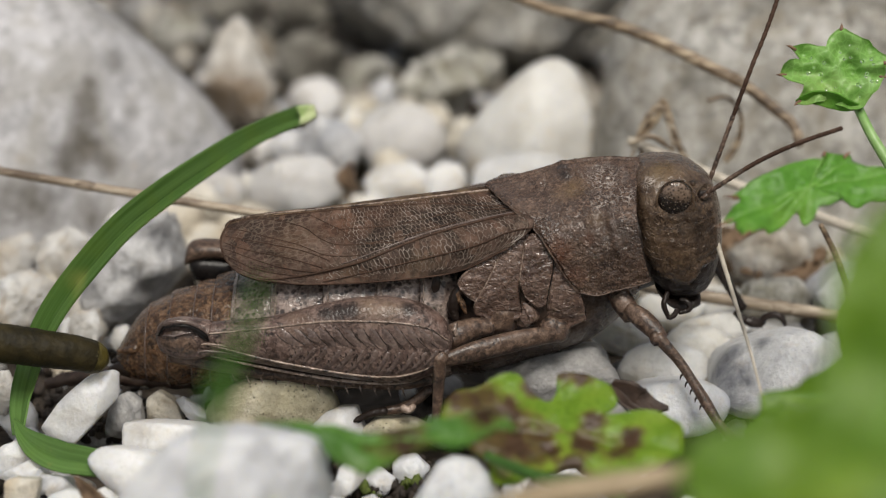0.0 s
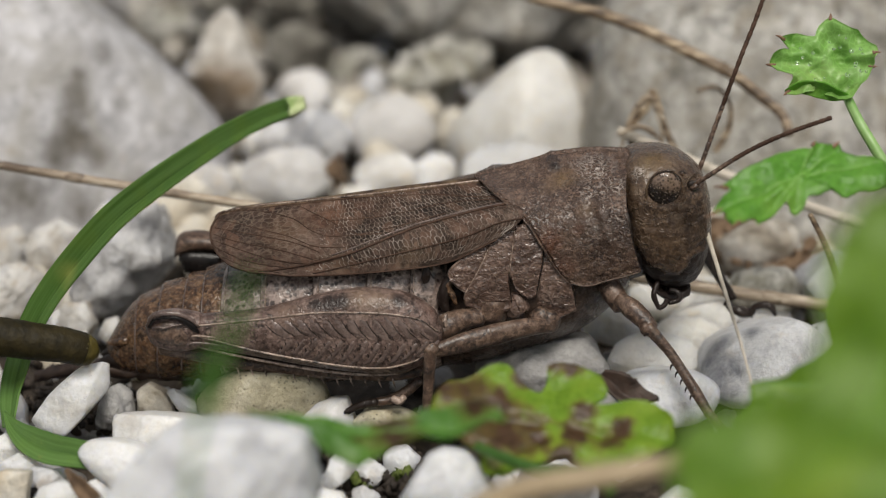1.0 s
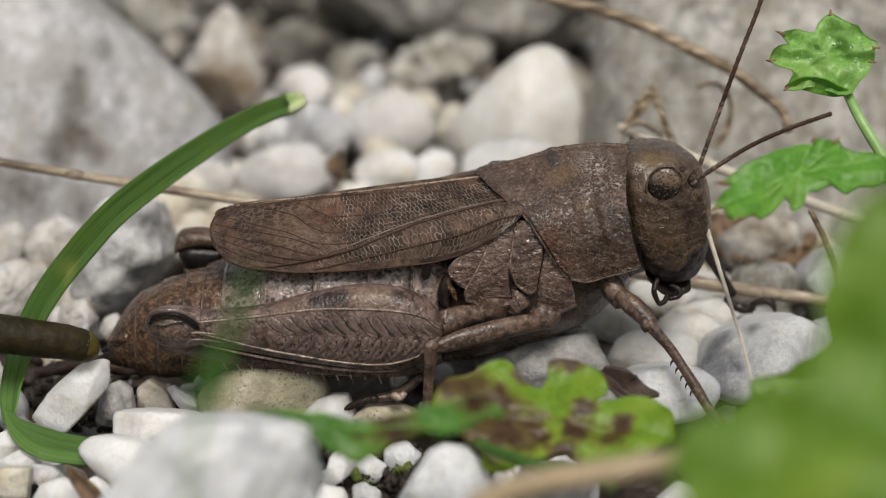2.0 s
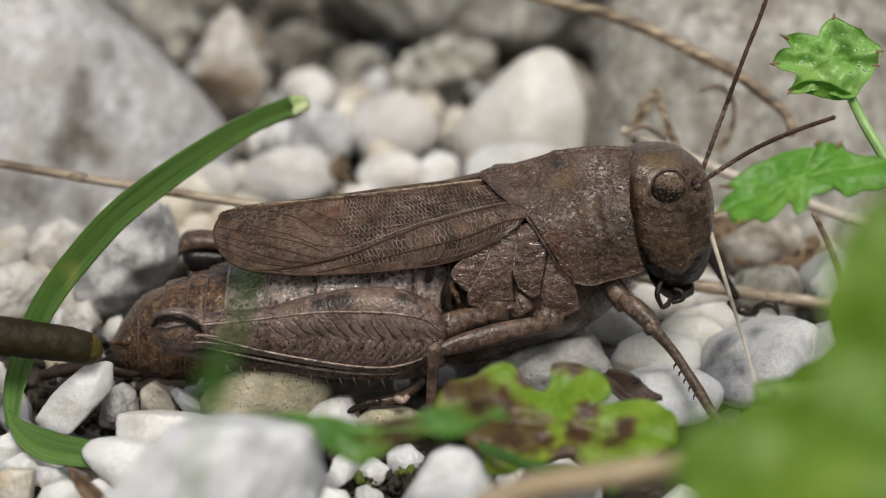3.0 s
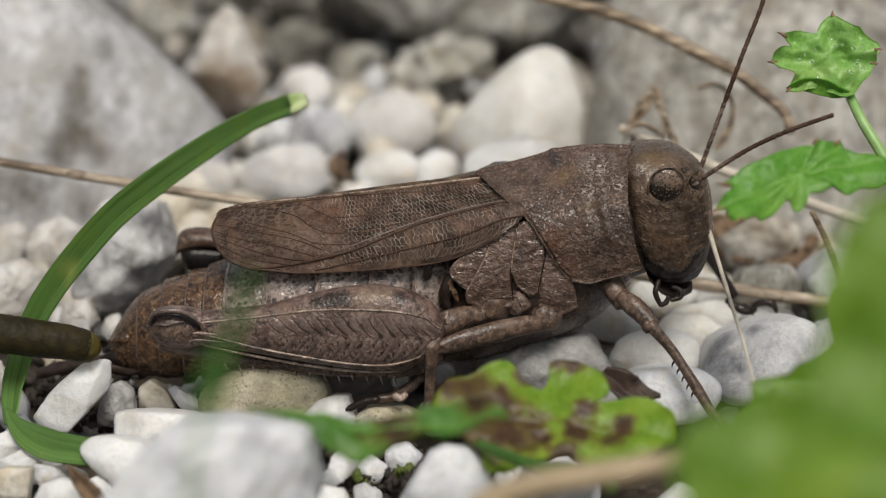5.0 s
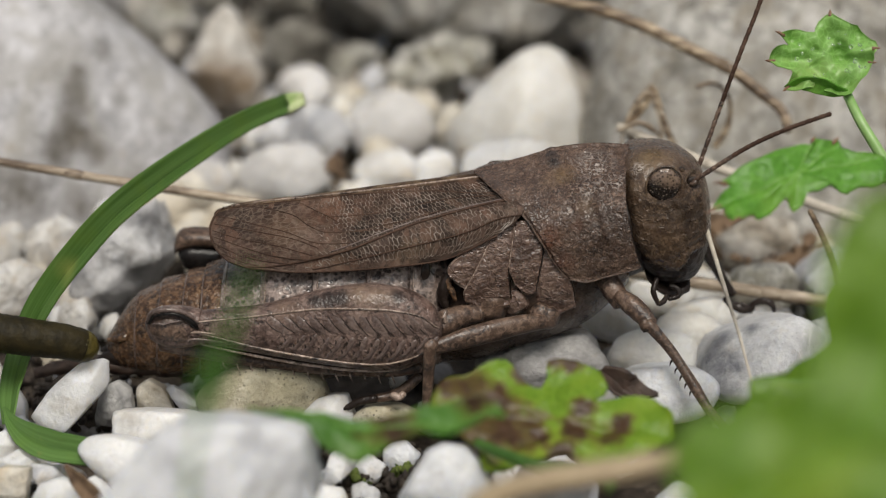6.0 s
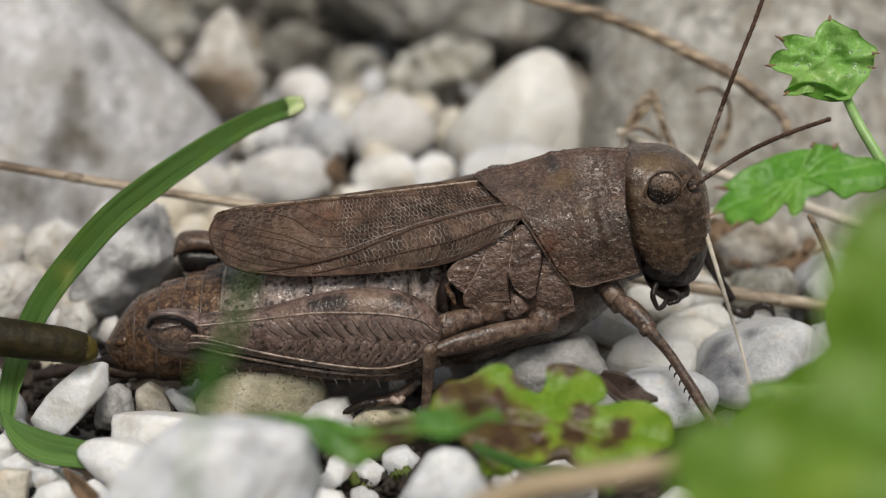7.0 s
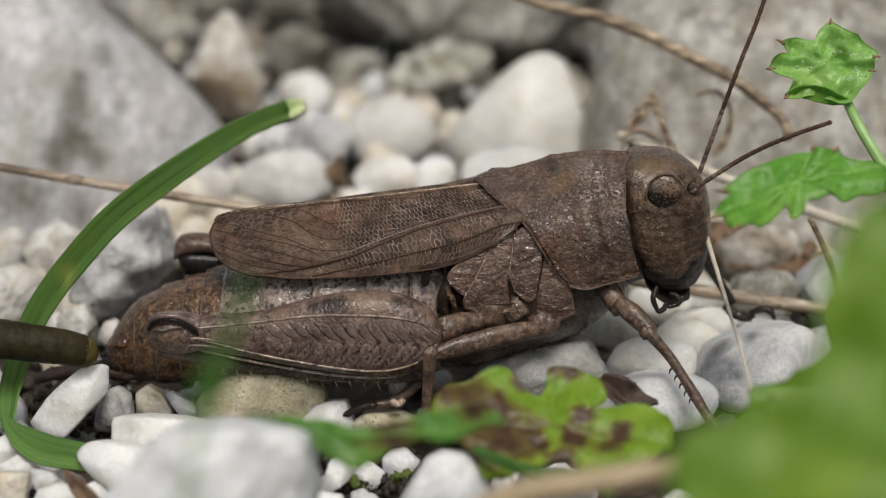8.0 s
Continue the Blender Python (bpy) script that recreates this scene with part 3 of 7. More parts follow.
# ---- shaping tools: all lengths in millimetres, meshes stored in metres ----
def mesh_object(name, verts, faces, material, parent=None, label="", origin=(0, 0, 0), smooth=True):
    me = bpy.data.meshes.new(name)
    me.from_pydata([tuple(c * MM for c in v) for v in verts], [], faces)
    me.materials.append(material)
    if smooth:
        me.polygons.foreach_set("use_smooth", [True] * len(me.polygons))
    me.update()
    ob = new(name, me)
    ob.location = [c * MM for c in origin]
    if parent:
        ob.parent = parent
    if label:
        tagged(ob, label)
    return ob


def thing(name, label, category, group="", at=(0, 0, 0)):
    ob = new(name)
    ob.empty_display_size = 0.002
    ob.location = [c * MM for c in at]
    return tagged(ob, label, category, group)


def curve_through(points, n):
    """n points evenly along a smooth curve through the given ones"""
    p = np.array(points, float)
    if len(p) == 2:
        return p[0] + (p[1] - p[0]) * np.linspace(0, 1, n)[:, None]
    q = np.vstack([2 * p[0] - p[1], p, 2 * p[-1] - p[-2]])
    fine = []
    for i in range(1, len(q) - 2):
        a, b, c, d = q[i - 1:i + 3]
        t = np.linspace(0, 1, 24, endpoint=False)[:, None]
        fine.append(0.5 * (2 * b + (c - a) * t + (2 * a - 5 * b + 4 * c - d) * t ** 2 + (3 * b - a - 3 * c + d) * t ** 3))
    fine = np.vstack(fine + [p[-1:]])
    run = np.concatenate([[0], np.cumsum(np.linalg.norm(np.diff(fine, axis=0), axis=1))])
    s = np.linspace(0, run[-1], n)
    return np.stack([np.interp(s, run, fine[:, k]) for k in range(fine.shape[1])], 1)


def tube(points, radii, n=24, sides=10, flat=1.0, wobble=0.0, seed=0):
    """verts and faces of a round stem through points; radii are spread along it; flat squeezes it across"""
    rng = np.random.default_rng(seed)
    c = curve_through(points, n)
    r = np.interp(np.linspace(0, 1, n), np.linspace(0, 1, len(radii)), radii)
    tan = np.gradient(c, axis=0)
    tan /= np.linalg.norm(tan, axis=1)[:, None] + 1e-9
    ref = np.array((0.0, 1.0, 0.0)) if abs(tan[0][1]) < 0.8 else np.array((1.0, 0, 0))
    verts, faces = [], []
    for i in range(n):
        side = np.cross(tan[i], ref)
        side /= np.linalg.norm(side) + 1e-9
        ref = np.cross(side, tan[i])
        for k in range(sides):
            a = 2 * math.pi * k / sides
            w = 1 + wobble * rng.uniform(-1, 1)
            verts.append(tuple(c[i] + (side * math.cos(a) + ref * math.sin(a) * flat) * r[i] * w))
    for i in range(n - 1):
        for k in range(sides):
            l = (k + 1) % sides
            faces.append((i * sides + k, i * sides + l, (i + 1) * sides + l, (i + 1) * sides + k))
    for ring, way in ((0, -1), (n - 1, 1)):
        verts.append(tuple(c[ring] + tan[ring] * way * r[ring] * 0.5))
        m = len(verts) - 1
        for k in range(sides):
            l = (k + 1) % sides
            faces.append((m, ring * sides + l, ring * sides + k) if way < 0 else (m, ring * sides + k, ring * sides + l))
    return verts, faces


def join(*pieces):
    verts, faces = [], []
    for v, f in pieces:
        o = len(verts)
        verts += [tuple(x) for x in v]
        faces += [tuple(i + o for i in q) for q in f]
    return verts, faces


def loft(rings):
    """rings of equally many points, closed round, closed at both ends"""
    n = len(rings[0])
    verts = [tuple(p) for r in rings for p in r]
    faces = []
    for i in range(len(rings) - 1):
        for k in range(n):
            l = (k + 1) % n
            faces.append((i * n + k, i * n + l, (i + 1) * n + l, (i + 1) * n + k))
    for i, r in ((0, rings[0]), (len(rings) - 1, rings[-1])):
        verts.append(tuple(np.mean(np.array(r), 0)))
        m = len(verts) - 1
        for k in range(n):
            l = (k + 1) % n
            faces.append((m, i * n + l, i * n + k) if i == 0 else (m, i * n + k, i * n + l))
    return verts, faces


def grid_patch(rows, nu=24, nv=24):
    """a smooth sheet through rows of guide points; returns an array nv x nu x 3"""
    a = np.array([curve_through(r, nu) for r in rows])
    return np.stack([curve_through(a[:, k], nv) for k in range(nu)], 1)


def sheet(g, thick, both_sides=False, bulge=None):
    """verts and faces of a sheet of some thickness from a grid; the edge is closed"""
    nv, nu, _ = g.shape
    du, dv = np.gradient(g, axis=1), np.gradient(g, axis=0)
    nrm = np.cross(du, dv)
    nrm /= np.linalg.norm(nrm, axis=2)[..., None] + 1e-9
    if bulge is not None:
        g = g + nrm * bulge[..., None]
    top, low = g + nrm * thick / 2, g - nrm * thick / 2
    verts = [tuple(p) for p in top.reshape(-1, 3)] + [tuple(p) for p in low.reshape(-1, 3)]
    o, faces = nu * nv, []
    for j in range(nv - 1):
        for i in range(nu - 1):
            q = (j * nu + i, j * nu + i + 1, (j + 1) * nu + i + 1, (j + 1) * nu + i)
            faces += [q, tuple(o + k for k in reversed(q))]
    rim = [i for i in range(nu)] + [j * nu + nu - 1 for j in range(1, nv)] + [(nv - 1) * nu + i for i in range(nu - 2, -1, -1)] + [j * nu for j in range(nv - 2, 0, -1)]
    for a, b in zip(rim, rim[1:] + rim[:1]):
        faces.append((b, a, o + a, o + b))
    return verts, faces


def lay_net(ob, nu, nv, long, wide):
    """lengthways and crosswise places on a sheet, in millimetres, for its veins"""
    layer = ob.data.uv_layers.new(name="net")
    for corner in ob.data.loops:
        j, i = divmod(corner.vertex_index % (nu * nv), nu)
        layer.data[corner.index].uv = (i / (nu - 1) * long, j / (nv - 1) * wide)


def mirrored(vf):
    v, f = vf
    return [(x, -y, z) for x, y, z in v], [tuple(reversed(q)) for q in f]


def ball(subdiv):
    bm = bmesh.new()
    bmesh.ops.create_icosphere(bm, subdivisions=subdiv, radius=1.0)
    bm.verts.ensure_lookup_table()
    d = np.array([v.co for v in bm.verts])
    f = [tuple(v.index for v in q.verts) for q in bm.faces]
    bm.free()
    return d / np.linalg.norm(d, axis=1)[:, None], f


BALL = {k: ball(k) for k in (1, 2, 3, 5)}
LEAN_BACK = np.array((0.0, 0.342, 0.94))


def worn_stone(cuts, depth, seed, hard=13.0, rough=0.07, subdiv=5):
    """a stone worn round from flat cuts: (degrees round its broad face, distance), and a few cuts fore and aft"""
    rng = np.random.default_rng(seed)
    d, f = BALL[subdiv]
    across, fore = np.array((1.0, 0, 0)), np.array((0.0, -0.94, 0.342))
    planes = [(across * math.cos(radians(a)) + LEAN_BACK * math.sin(radians(a)), h) for a, h in cuts]
    size = np.mean([h for _, h in cuts])
    for way in (1, -1):
        for k in range(9):
            a, tip = rng.uniform(0, 2 * math.pi), rng.uniform(0.1, 1.3)
            n = fore * way + (across * math.cos(a) + LEAN_BACK * math.sin(a)) * tip
            n /= np.linalg.norm(n)
            s = math.hypot(1, tip)
            reach = min(h / max(math.cos(a - radians(b)), 0.15) for b, h in cuts)
            planes.append((n, math.hypot(depth / s, reach * tip / s) * rng.uniform(0.9, 1.1)))
    total = np.zeros(len(d))
    for n, h in planes:
        total += np.maximum(d @ n, 0) ** hard / max(h, 0.05) ** hard
    r = total ** (-1 / hard)
    v = d * r[:, None]
    if rough:
        o = Vector(rng.uniform(-50, 50, 3))
        k1, k2 = 1.3 / size, 4.5 / size
        bump = np.array([noise.noise(Vector(p) * k1 + o) * 1.0 + noise.noise(Vector(p) * k2 + o) * 0.5 - abs(noise.noise(Vector(p) * k2 * 1.7 + o)) * 0.45 + noise.noise(Vector(p) * k2 * 5 + o) * 0.14 for p in v])
        v = v * (1 + rough * bump)[:, None]
    return v, f


# ---- the ground: one sheet of dark soil under a bed of pebbles ----
def ground_sheet():
    near = np.arange(-96, 97, 1.5)
    far = np.array([110, 140, 200, 320, 600, 1200, 3000, 8000, 20000, 60000.0])
    line = np.concatenate([-far[::-1], near, far])
    n = len(line)
    verts = []
    for y in line:
        for x in line:
            yy = y + 25
            k = 1.0 if max(abs(x), abs(y)) < 100 else 0.3
            z = -2.6 + k * (1.3 * noise.noise((x * 0.11, yy * 0.11, 3.0)) + 0.6 * noise.noise((x * 0.4, yy * 0.4, 9.0)))
            verts.append((x, yy, z))
    faces = [(j * n + i, j * n + i + 1, (j + 1) * n + i + 1, (j + 1) * n + i) for j in range(n - 1) for i in range(n - 1)]
    ob = mesh_object("ground", verts, faces, M_SOIL)
    tagged(ob, "dark brown humus soil between pale pebbles", "ground", kind="structure")


ground_sheet()


def gravel_bed(name, material, count, seed, low, high, label, start=-40, lift=0.0, end=118):
    """uncounted small grains that fill the gaps between the pebbles"""
    rng = np.random.default_rng(seed)
    pieces = []
    for _ in range(count):
        x, y = rng.uniform(-62, 62), rng.uniform(start, end)
        s = rng.uniform(low, high)
        d, f = BALL[3] if y < 12 and s > 0.7 else BALL[2]
        stretch = rng.uniform(0.6, 1.3, 3) * s
        cutn = rng.normal(size=(5, 3))
        cutn /= np.linalg.norm(cutn, axis=1)[:, None]
        r = (1.0 + (np.maximum(d @ cutn.T, 0) / 0.72) ** 10 @ np.ones(5)) ** -0.1 * (1 + 0.05 * rng.normal(size=len(d)) * (len(d) < 200))
        v = d * r[:, None] * stretch + (x, y, -2.2 + lift + rng.uniform(-0.2, 0.9) * s)
        pieces.append((v, f))
    tagged(mesh_object(name, *join(*pieces), material), label, "gravel", kind="stuff")


gravel_bed("gravel", M_WHITE, 900, 5, 0.5, 1.7, "small white and grey gravel filling the gaps in the bed")
gravel_bed("dark_gravel", M_GREY, 500, 6, 0.4, 1.3, "small grey grit lying between the pebbles")
gravel_bed("rubble", M_TAUPE, 380, 8, 0.9, 2.6, "rough brownish rubble farther back in the bed", 34, 0.8)
gravel_bed("dark_rubble", M_SHADE, 180, 9, 0.8, 2.2, "dark rubble farther back in the bed, shade in its colour", 52, 0.6)
gravel_bed("pale_rubble", M_CREAM, 260, 10, 0.9, 2.6, "pale cream rubble between the pebbles behind", 17, 1.4, 60)
gravel_bed("ivory_gravel", M_IVORY, 220, 11, 0.7, 1.9, "ivory gravel filling the gaps behind", 17, 1.2, 58)
gravel_bed("humus_crumbs", M_CRUMB, 900, 7, 0.25, 0.9, "dark crumbs of humus between the pebbles")


def stone(name, centre, cuts, depth, material, label, seed, hard=13.0, rough=0.07, group="pebbles of the bed"):
    v, f = worn_stone(cuts, depth, seed, hard, rough)
    ob = mesh_object(name, v, f, material, origin=centre)
    return tagged(ob, label, "rock" if name == "rock" else "pebble", group)


# large rocks behind
stone("rock", (-33.65, 46.0, 5.48), [(158, 13.66), (88, 11.42), (65, 10.58), (46, 10.75), (50, 10.38), (27, 14.21), (-12, 17.81), (-63, 29.78), (-61, 30.56), (-75, 28.08), (-92, 27.5), (-120, 30.87), (-180, 13.62)], 14.00, M_BOULDER, "large pale grey marble rock with dark streaks", 1, 16, 0.061, "rocks")
stone("rock", (27.26, 42.0, 8.67), [(171, 15.43), (167, 15.46), (92, 9.11), (6, 14.37), (-87, 25.06), (-108, 27.32), (-114, 28.32), (-163, 37.17)], 9.00, M_ROCK, "broad mottled grey rock face with lichen stains", 2, 20, 0.047, "rocks")
stone("rock", (2.67, 84.0, 5.94), [(-160, 13.5), (-134, 10.52), (-112, 8.31), (-95, 7.0), (-110, 7.06), (-71, 8.88), (-53, 9.61), (-52, 9.71), (0, 13.43), (93, 4.9)], 14.00, M_ROCK, "weathered grey rock with a shaded underside", 3, 14, 0.16, "rocks")
# pebbles behind the insect
stone("pebble", (6.75, 45.06, 4.21), [(-173, 6.38), (138, 4.21), (133, 4.11), (111, 4.84), (66, 5.86), (20, 4.94), (13, 4.87), (-11, 5.77), (-90, 4.89), (-135, 6.75)], 8.00, M_BUFF, "big smooth cream-white pebble with a pointed top", 4, 13, 0.027)
stone("pebble", (-18.16, 58.0, 5.98), [(164, 2.43), (154, 2.53), (120, 3.88), (45, 3.12), (23, 2.15), (22, 2.15), (-27, 3.96), (-90, 5.03), (-157, 3.56)], 4.5, M_POINTED, "upright pointed pebble with a pale tip and brown base", 5, 24, 0.06)
stone("pebble", (-3.96, 46.88, 3.0), [(158, 3.38), (112, 3.01), (84, 2.81), (54, 3.03), (13, 3.6), (-33, 3.68), (-74, 3.24), (-104, 3.48), (-159, 3.57)], 3.36, M_MILK, "round matt white pebble in the bed", 6, 10, 0.027)
stone("pebble", (-11.92, 61.44, 2.0), [(142, 2.22), (103, 1.96), (58, 2.23), (8, 2.47), (-55, 2.34), (-90, 2.35), (-158, 2.53)], 2.37, M_MILK, "small round greyish white pebble", 7, 10, 0.041)
stone("pebble", (-0.32, 63.24, 3.39), [(150, 3.43), (108, 2.51), (85, 2.67), (31, 4.34), (-32, 3.39), (-56, 2.81), (-56, 2.81), (-118, 3.92), (-152, 4.08)], 3.49, M_CRUMBLY, "crumbly pale grey lump of limestone", 8, 14, 0.34)
stone("pebble", (-7.74, 70.41, 1.92), [(128, 1.69), (95, 1.55), (40, 2.46), (-46, 1.81), (-80, 1.91), (-161, 2.5)], 2.08, M_CRUMBLY, "small rough pale pebble in shade", 9, 14, 0.135)
stone("pebble", (-11.86, 36.47, 2.28), [(165, 3.31), (111, 2.16), (97, 2.16), (42, 3.18), (0, 3.5), (-67, 2.56), (-92, 2.62), (-138, 3.69)], 2.65, M_MILK, "broad bright white pebble in the bed", 10, 12, 0.041)
stone("pebble", (-4.15, 38.54, 1.69), [(137, 2.11), (97, 1.62), (52, 2.23), (-6, 2.46), (-87, 1.83), (-166, 2.62)], 1.97, M_WHITE, "smooth white pebble beside its twin", 11, 12, 0.041)
stone("pebble", (-0.4, 39.24, 1.61), [(128, 1.46), (79, 1.59), (22, 1.78), (-26, 1.7), (-84, 1.7), (-175, 1.73)], 1.85, M_WHITE, "smooth white pebble beside its twin", 12, 12, 0.041)
stone("pebble", (5.5, 38.54, 2.39), [(163, 3.75), (113, 2.09), (86, 1.86), (42, 3.45), (-62, 2.27), (-113, 2.7)], 2.46, M_WHITE, "low white pebble in front of the pointed one", 13, 12, 0.041)
stone("pebble", (-17.73, 36.47, 1.55), [(155, 1.78), (108, 1.54), (64, 1.68), (10, 1.91), (-36, 1.91), (-90, 1.79), (-144, 2.03)], 1.84, M_MILK, "small white pebble under the dry stalk", 14, 10, 0.041)
stone("pebble", (-9.75, 45.81, 2.43), [(127, 2.28), (84, 2.19), (37, 2.45), (-23, 2.59), (-77, 2.63), (-127, 2.58), (176, 2.66)], 5.00, M_CHALK, "pale grey-white pebble in the bed", 15, 12, 0.054)
stone("pebble", (-7.66, 60.55, 1.37), [(110, 1.17), (48, 1.38), (-16, 1.4), (-82, 1.45), (-165, 1.38)], 1.59, M_CREAM, "tiny cream pebble in the bed", 16, 10)
stone("pebble", (-5.94, 66.58, 1.23), [(129, 1.13), (62, 1.25), (-3, 1.28), (-83, 1.33), (-159, 1.39)], 1.51, M_CHALK, "tiny grey-white pebble in the bed", 17, 12)
stone("pebble", (0.99, 46.57, 2.55), [(165, 1.26), (94, 2.22), (15, 1.33), (-19, 1.39), (-112, 2.58), (-170, 1.36)], 1.45, M_CREAM, "ochre-tinged translucent pebble in the bed", 18, 12)
stone("pebble", (-13.56, 48.89, 1.6), [(155, 1.36), (96, 1.37), (11, 1.46), (-70, 1.52), (-134, 1.81)], 1.77, M_CHALK, "pale pebble half buried in the bed", 19, 12)
stone("pebble", (-26.94, 84.39, 2.33), [(127, 2.16), (81, 1.85), (12, 2.71), (-61, 2.39), (-127, 2.25)], 2.52, M_CRUMBLY, "rough pale stone with lichen", 20, 14, 0.162)
stone("pebble", (-32.58, 97.37, 1.46), [(121, 1.36), (56, 1.74), (-20, 1.81), (-90, 1.75), (-140, 1.95)], 1.87, M_GREY, "small grey pebble in shade", 21, 13, 0.108)
# these three have their shade in the stone colour
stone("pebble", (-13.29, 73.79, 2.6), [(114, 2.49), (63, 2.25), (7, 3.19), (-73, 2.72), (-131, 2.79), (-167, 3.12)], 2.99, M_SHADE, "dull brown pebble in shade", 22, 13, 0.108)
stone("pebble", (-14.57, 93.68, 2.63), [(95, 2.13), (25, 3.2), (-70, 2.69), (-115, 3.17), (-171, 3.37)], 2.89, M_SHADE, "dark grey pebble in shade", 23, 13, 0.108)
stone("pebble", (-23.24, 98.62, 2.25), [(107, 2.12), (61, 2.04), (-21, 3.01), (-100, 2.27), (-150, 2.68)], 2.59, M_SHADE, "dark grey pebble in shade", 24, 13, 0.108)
# pebbles beside the grass blade
stone("pebble", (-31.2, 22.11, 1.49), [(104, 1.29), (39, 2.19), (-33, 1.87), (-90, 1.7), (-180, 2.15)], 1.78, M_STAINED, "pale grey pebble at the foot of the big rock", 25, 18, 0.13)
stone("pebble", (-28.81, 11.44, 2.19), [(106, 1.79), (55, 2.43), (-25, 2.55), (-83, 2.12), (-180, 2.6)], 2.44, M_STAINED, "broad white pebble behind the grass blade", 26, 20, 0.15)
stone("pebble", (-26.99, 21.31, 1.99), [(118, 1.64), (55, 1.92), (-28, 1.78), (-97, 2.15), (-176, 1.92)], 2.28, M_STAINED, "pale angular pebble behind the grass blade", 27, 24, 0.14)
stone("pebble", (-20.8, 14.49, 3.38), [(154, 2.06), (129, 2.01), (118, 2.31), (16, 3.13), (9, 2.92), (-35, 2.23), (-46, 2.35), (-101, 3.88), (-162, 3.75)], 6.00, M_VEINED, "angular grey and white marble stone", 28, 34, 0.12)
stone("pebble", (-17.73, 26.46, 1.42), [(110, 1.11), (73, 1.19), (-23, 1.6), (-74, 1.31), (-152, 1.6)], 1.49, M_CREAM, "pinkish cream pebble behind the insect", 29, 12)
stone("pebble", (-21.29, 8.52, 0.91), [(154, 0.6), (106, 0.7), (10, 0.66), (-50, 0.75), (-126, 0.88)], 0.85, M_WHITE, "small white pebble by the abdomen", 30, 10)
stone("pebble", (-23.42, 8.04, 1.54), [(160, 1.08), (104, 1.27), (24, 1.26), (-30, 1.16), (-100, 1.65), (-162, 1.36)], 1.40, M_STAINED, "small dark-stained pebble behind the tail", 31, 24, 0.16)
# pebbles before and under the head
stone("pebble", (22.35, 22.11, 1.8), [(124, 1.78), (86, 1.75), (19, 2.74), (-38, 2.18), (-90, 2.05), (-158, 2.74)], 5.00, M_TAUPE, "brownish cream pebble below the leaf", 32, 12)
stone("pebble", (26.04, 11.94, 2.56), [(137, 2.0), (69, 2.15), (3, 2.06), (-71, 2.36), (-157, 2.22)], 5.00, M_CHALK, "white pebble behind the leaf", 33, 12)
stone("pebble", (19.43, -0.69, 2.79), [(159, 3.47), (117, 2.52), (101, 2.29), (74, 2.79), (50, 3.49), (-11, 3.79), (-47, 2.94), (-80, 2.8), (-107, 3.42), (-164, 3.88)], 5.50, M_MARBLE, "white marble pebble with a bluish-grey veined side", 34, 12, 0.041)
stone("pebble", (13.49, -3.72, 1.76), [(143, 2.62), (102, 1.69), (83, 1.63), (56, 2.16), (3, 3.03), (-51, 2.52), (-87, 1.91), (-116, 2.17), (-163, 3.05)], 4.00, M_CLEAR, "smooth white pebble under the foreleg", 35, 10, 0.027)
stone("pebble", (13.14, 2.13, 1.66), [(148, 2.37), (106, 1.62), (77, 1.63), (28, 2.71), (-59, 2.02), (-87, 1.78), (-132, 2.57)], 1.86, M_IVORY, "smooth ivory-white pebble behind the foreleg", 36, 12, 0.041)
stone("pebble", (16.68, 8.23, 1.44), [(134, 1.67), (104, 1.15), (46, 2.25), (-46, 1.64), (-90, 1.62), (-144, 2.47)], 1.68, M_IVORY, "flat pale pebble under the stalk", 37, 13, 0.068)
stone("pebble", (11.1, 8.42, 1.47), [(123, 1.41), (74, 1.35), (14, 1.78), (-70, 1.58), (-109, 1.54), (-161, 2.0)], 3.00, M_IVORY, "ivory-white pebble under the breast", 38, 12)
stone("pebble", (14.61, 12.44, 1.4), [(170, 2.1), (110, 1.4), (66, 1.55), (-23, 2.07), (-93, 1.5)], 1.67, M_IVORY, "ivory-white pebble below the mouth", 39, 13)
stone("pebble", (24.43, 3.45, 1.85), [(171, 1.49), (112, 1.53), (39, 1.47), (-26, 1.62), (-109, 1.71)], 1.85, M_CHALK, "rough white pebble beside the veined one", 40, 14, 0.108)
stone("pebble", (21.48, 12.95, 1.73), [(155, 2.12), (97, 1.6), (38, 2.15), (-46, 2.07), (-90, 1.96), (-146, 2.49)], 4.00, M_CRUMBLY, "pale crumbly stone in the shade of the leaf", 41, 13, 0.081)
stone("pebble", (15.58, 5.25, 1.58), [(141, 1.95), (96, 1.36), (55, 1.81), (-32, 2.08), (-85, 1.68), (-133, 2.04)], 1.70, M_IVORY, "small ivory-white pebble in front of the stalk", 67, 13)
stone("pebble", (20.94, 8.81, 1.17), [(123, 1.3), (88, 0.8), (47, 1.66), (-66, 1.12), (-117, 1.27)], 1.12, M_WHITE, "white pebble under the far foot", 68, 13)
stone("pebble", (17.51, 12.95, 1.62), [(125, 1.49), (85, 1.25), (22, 1.86), (-66, 1.55), (-129, 1.64)], 1.66, M_IVORY, "ivory pebble behind the mouthparts", 69, 13)
# pebbles under the insect
stone("pebble", (6.16, -1.03, 2.15), [(170, 4.0), (108, 1.98), (95, 1.95), (39, 3.49), (-16, 3.79), (-85, 2.19), (-113, 3.08)], 4.00, M_GREY, "grey pebble in the shade of the body", 42, 12)
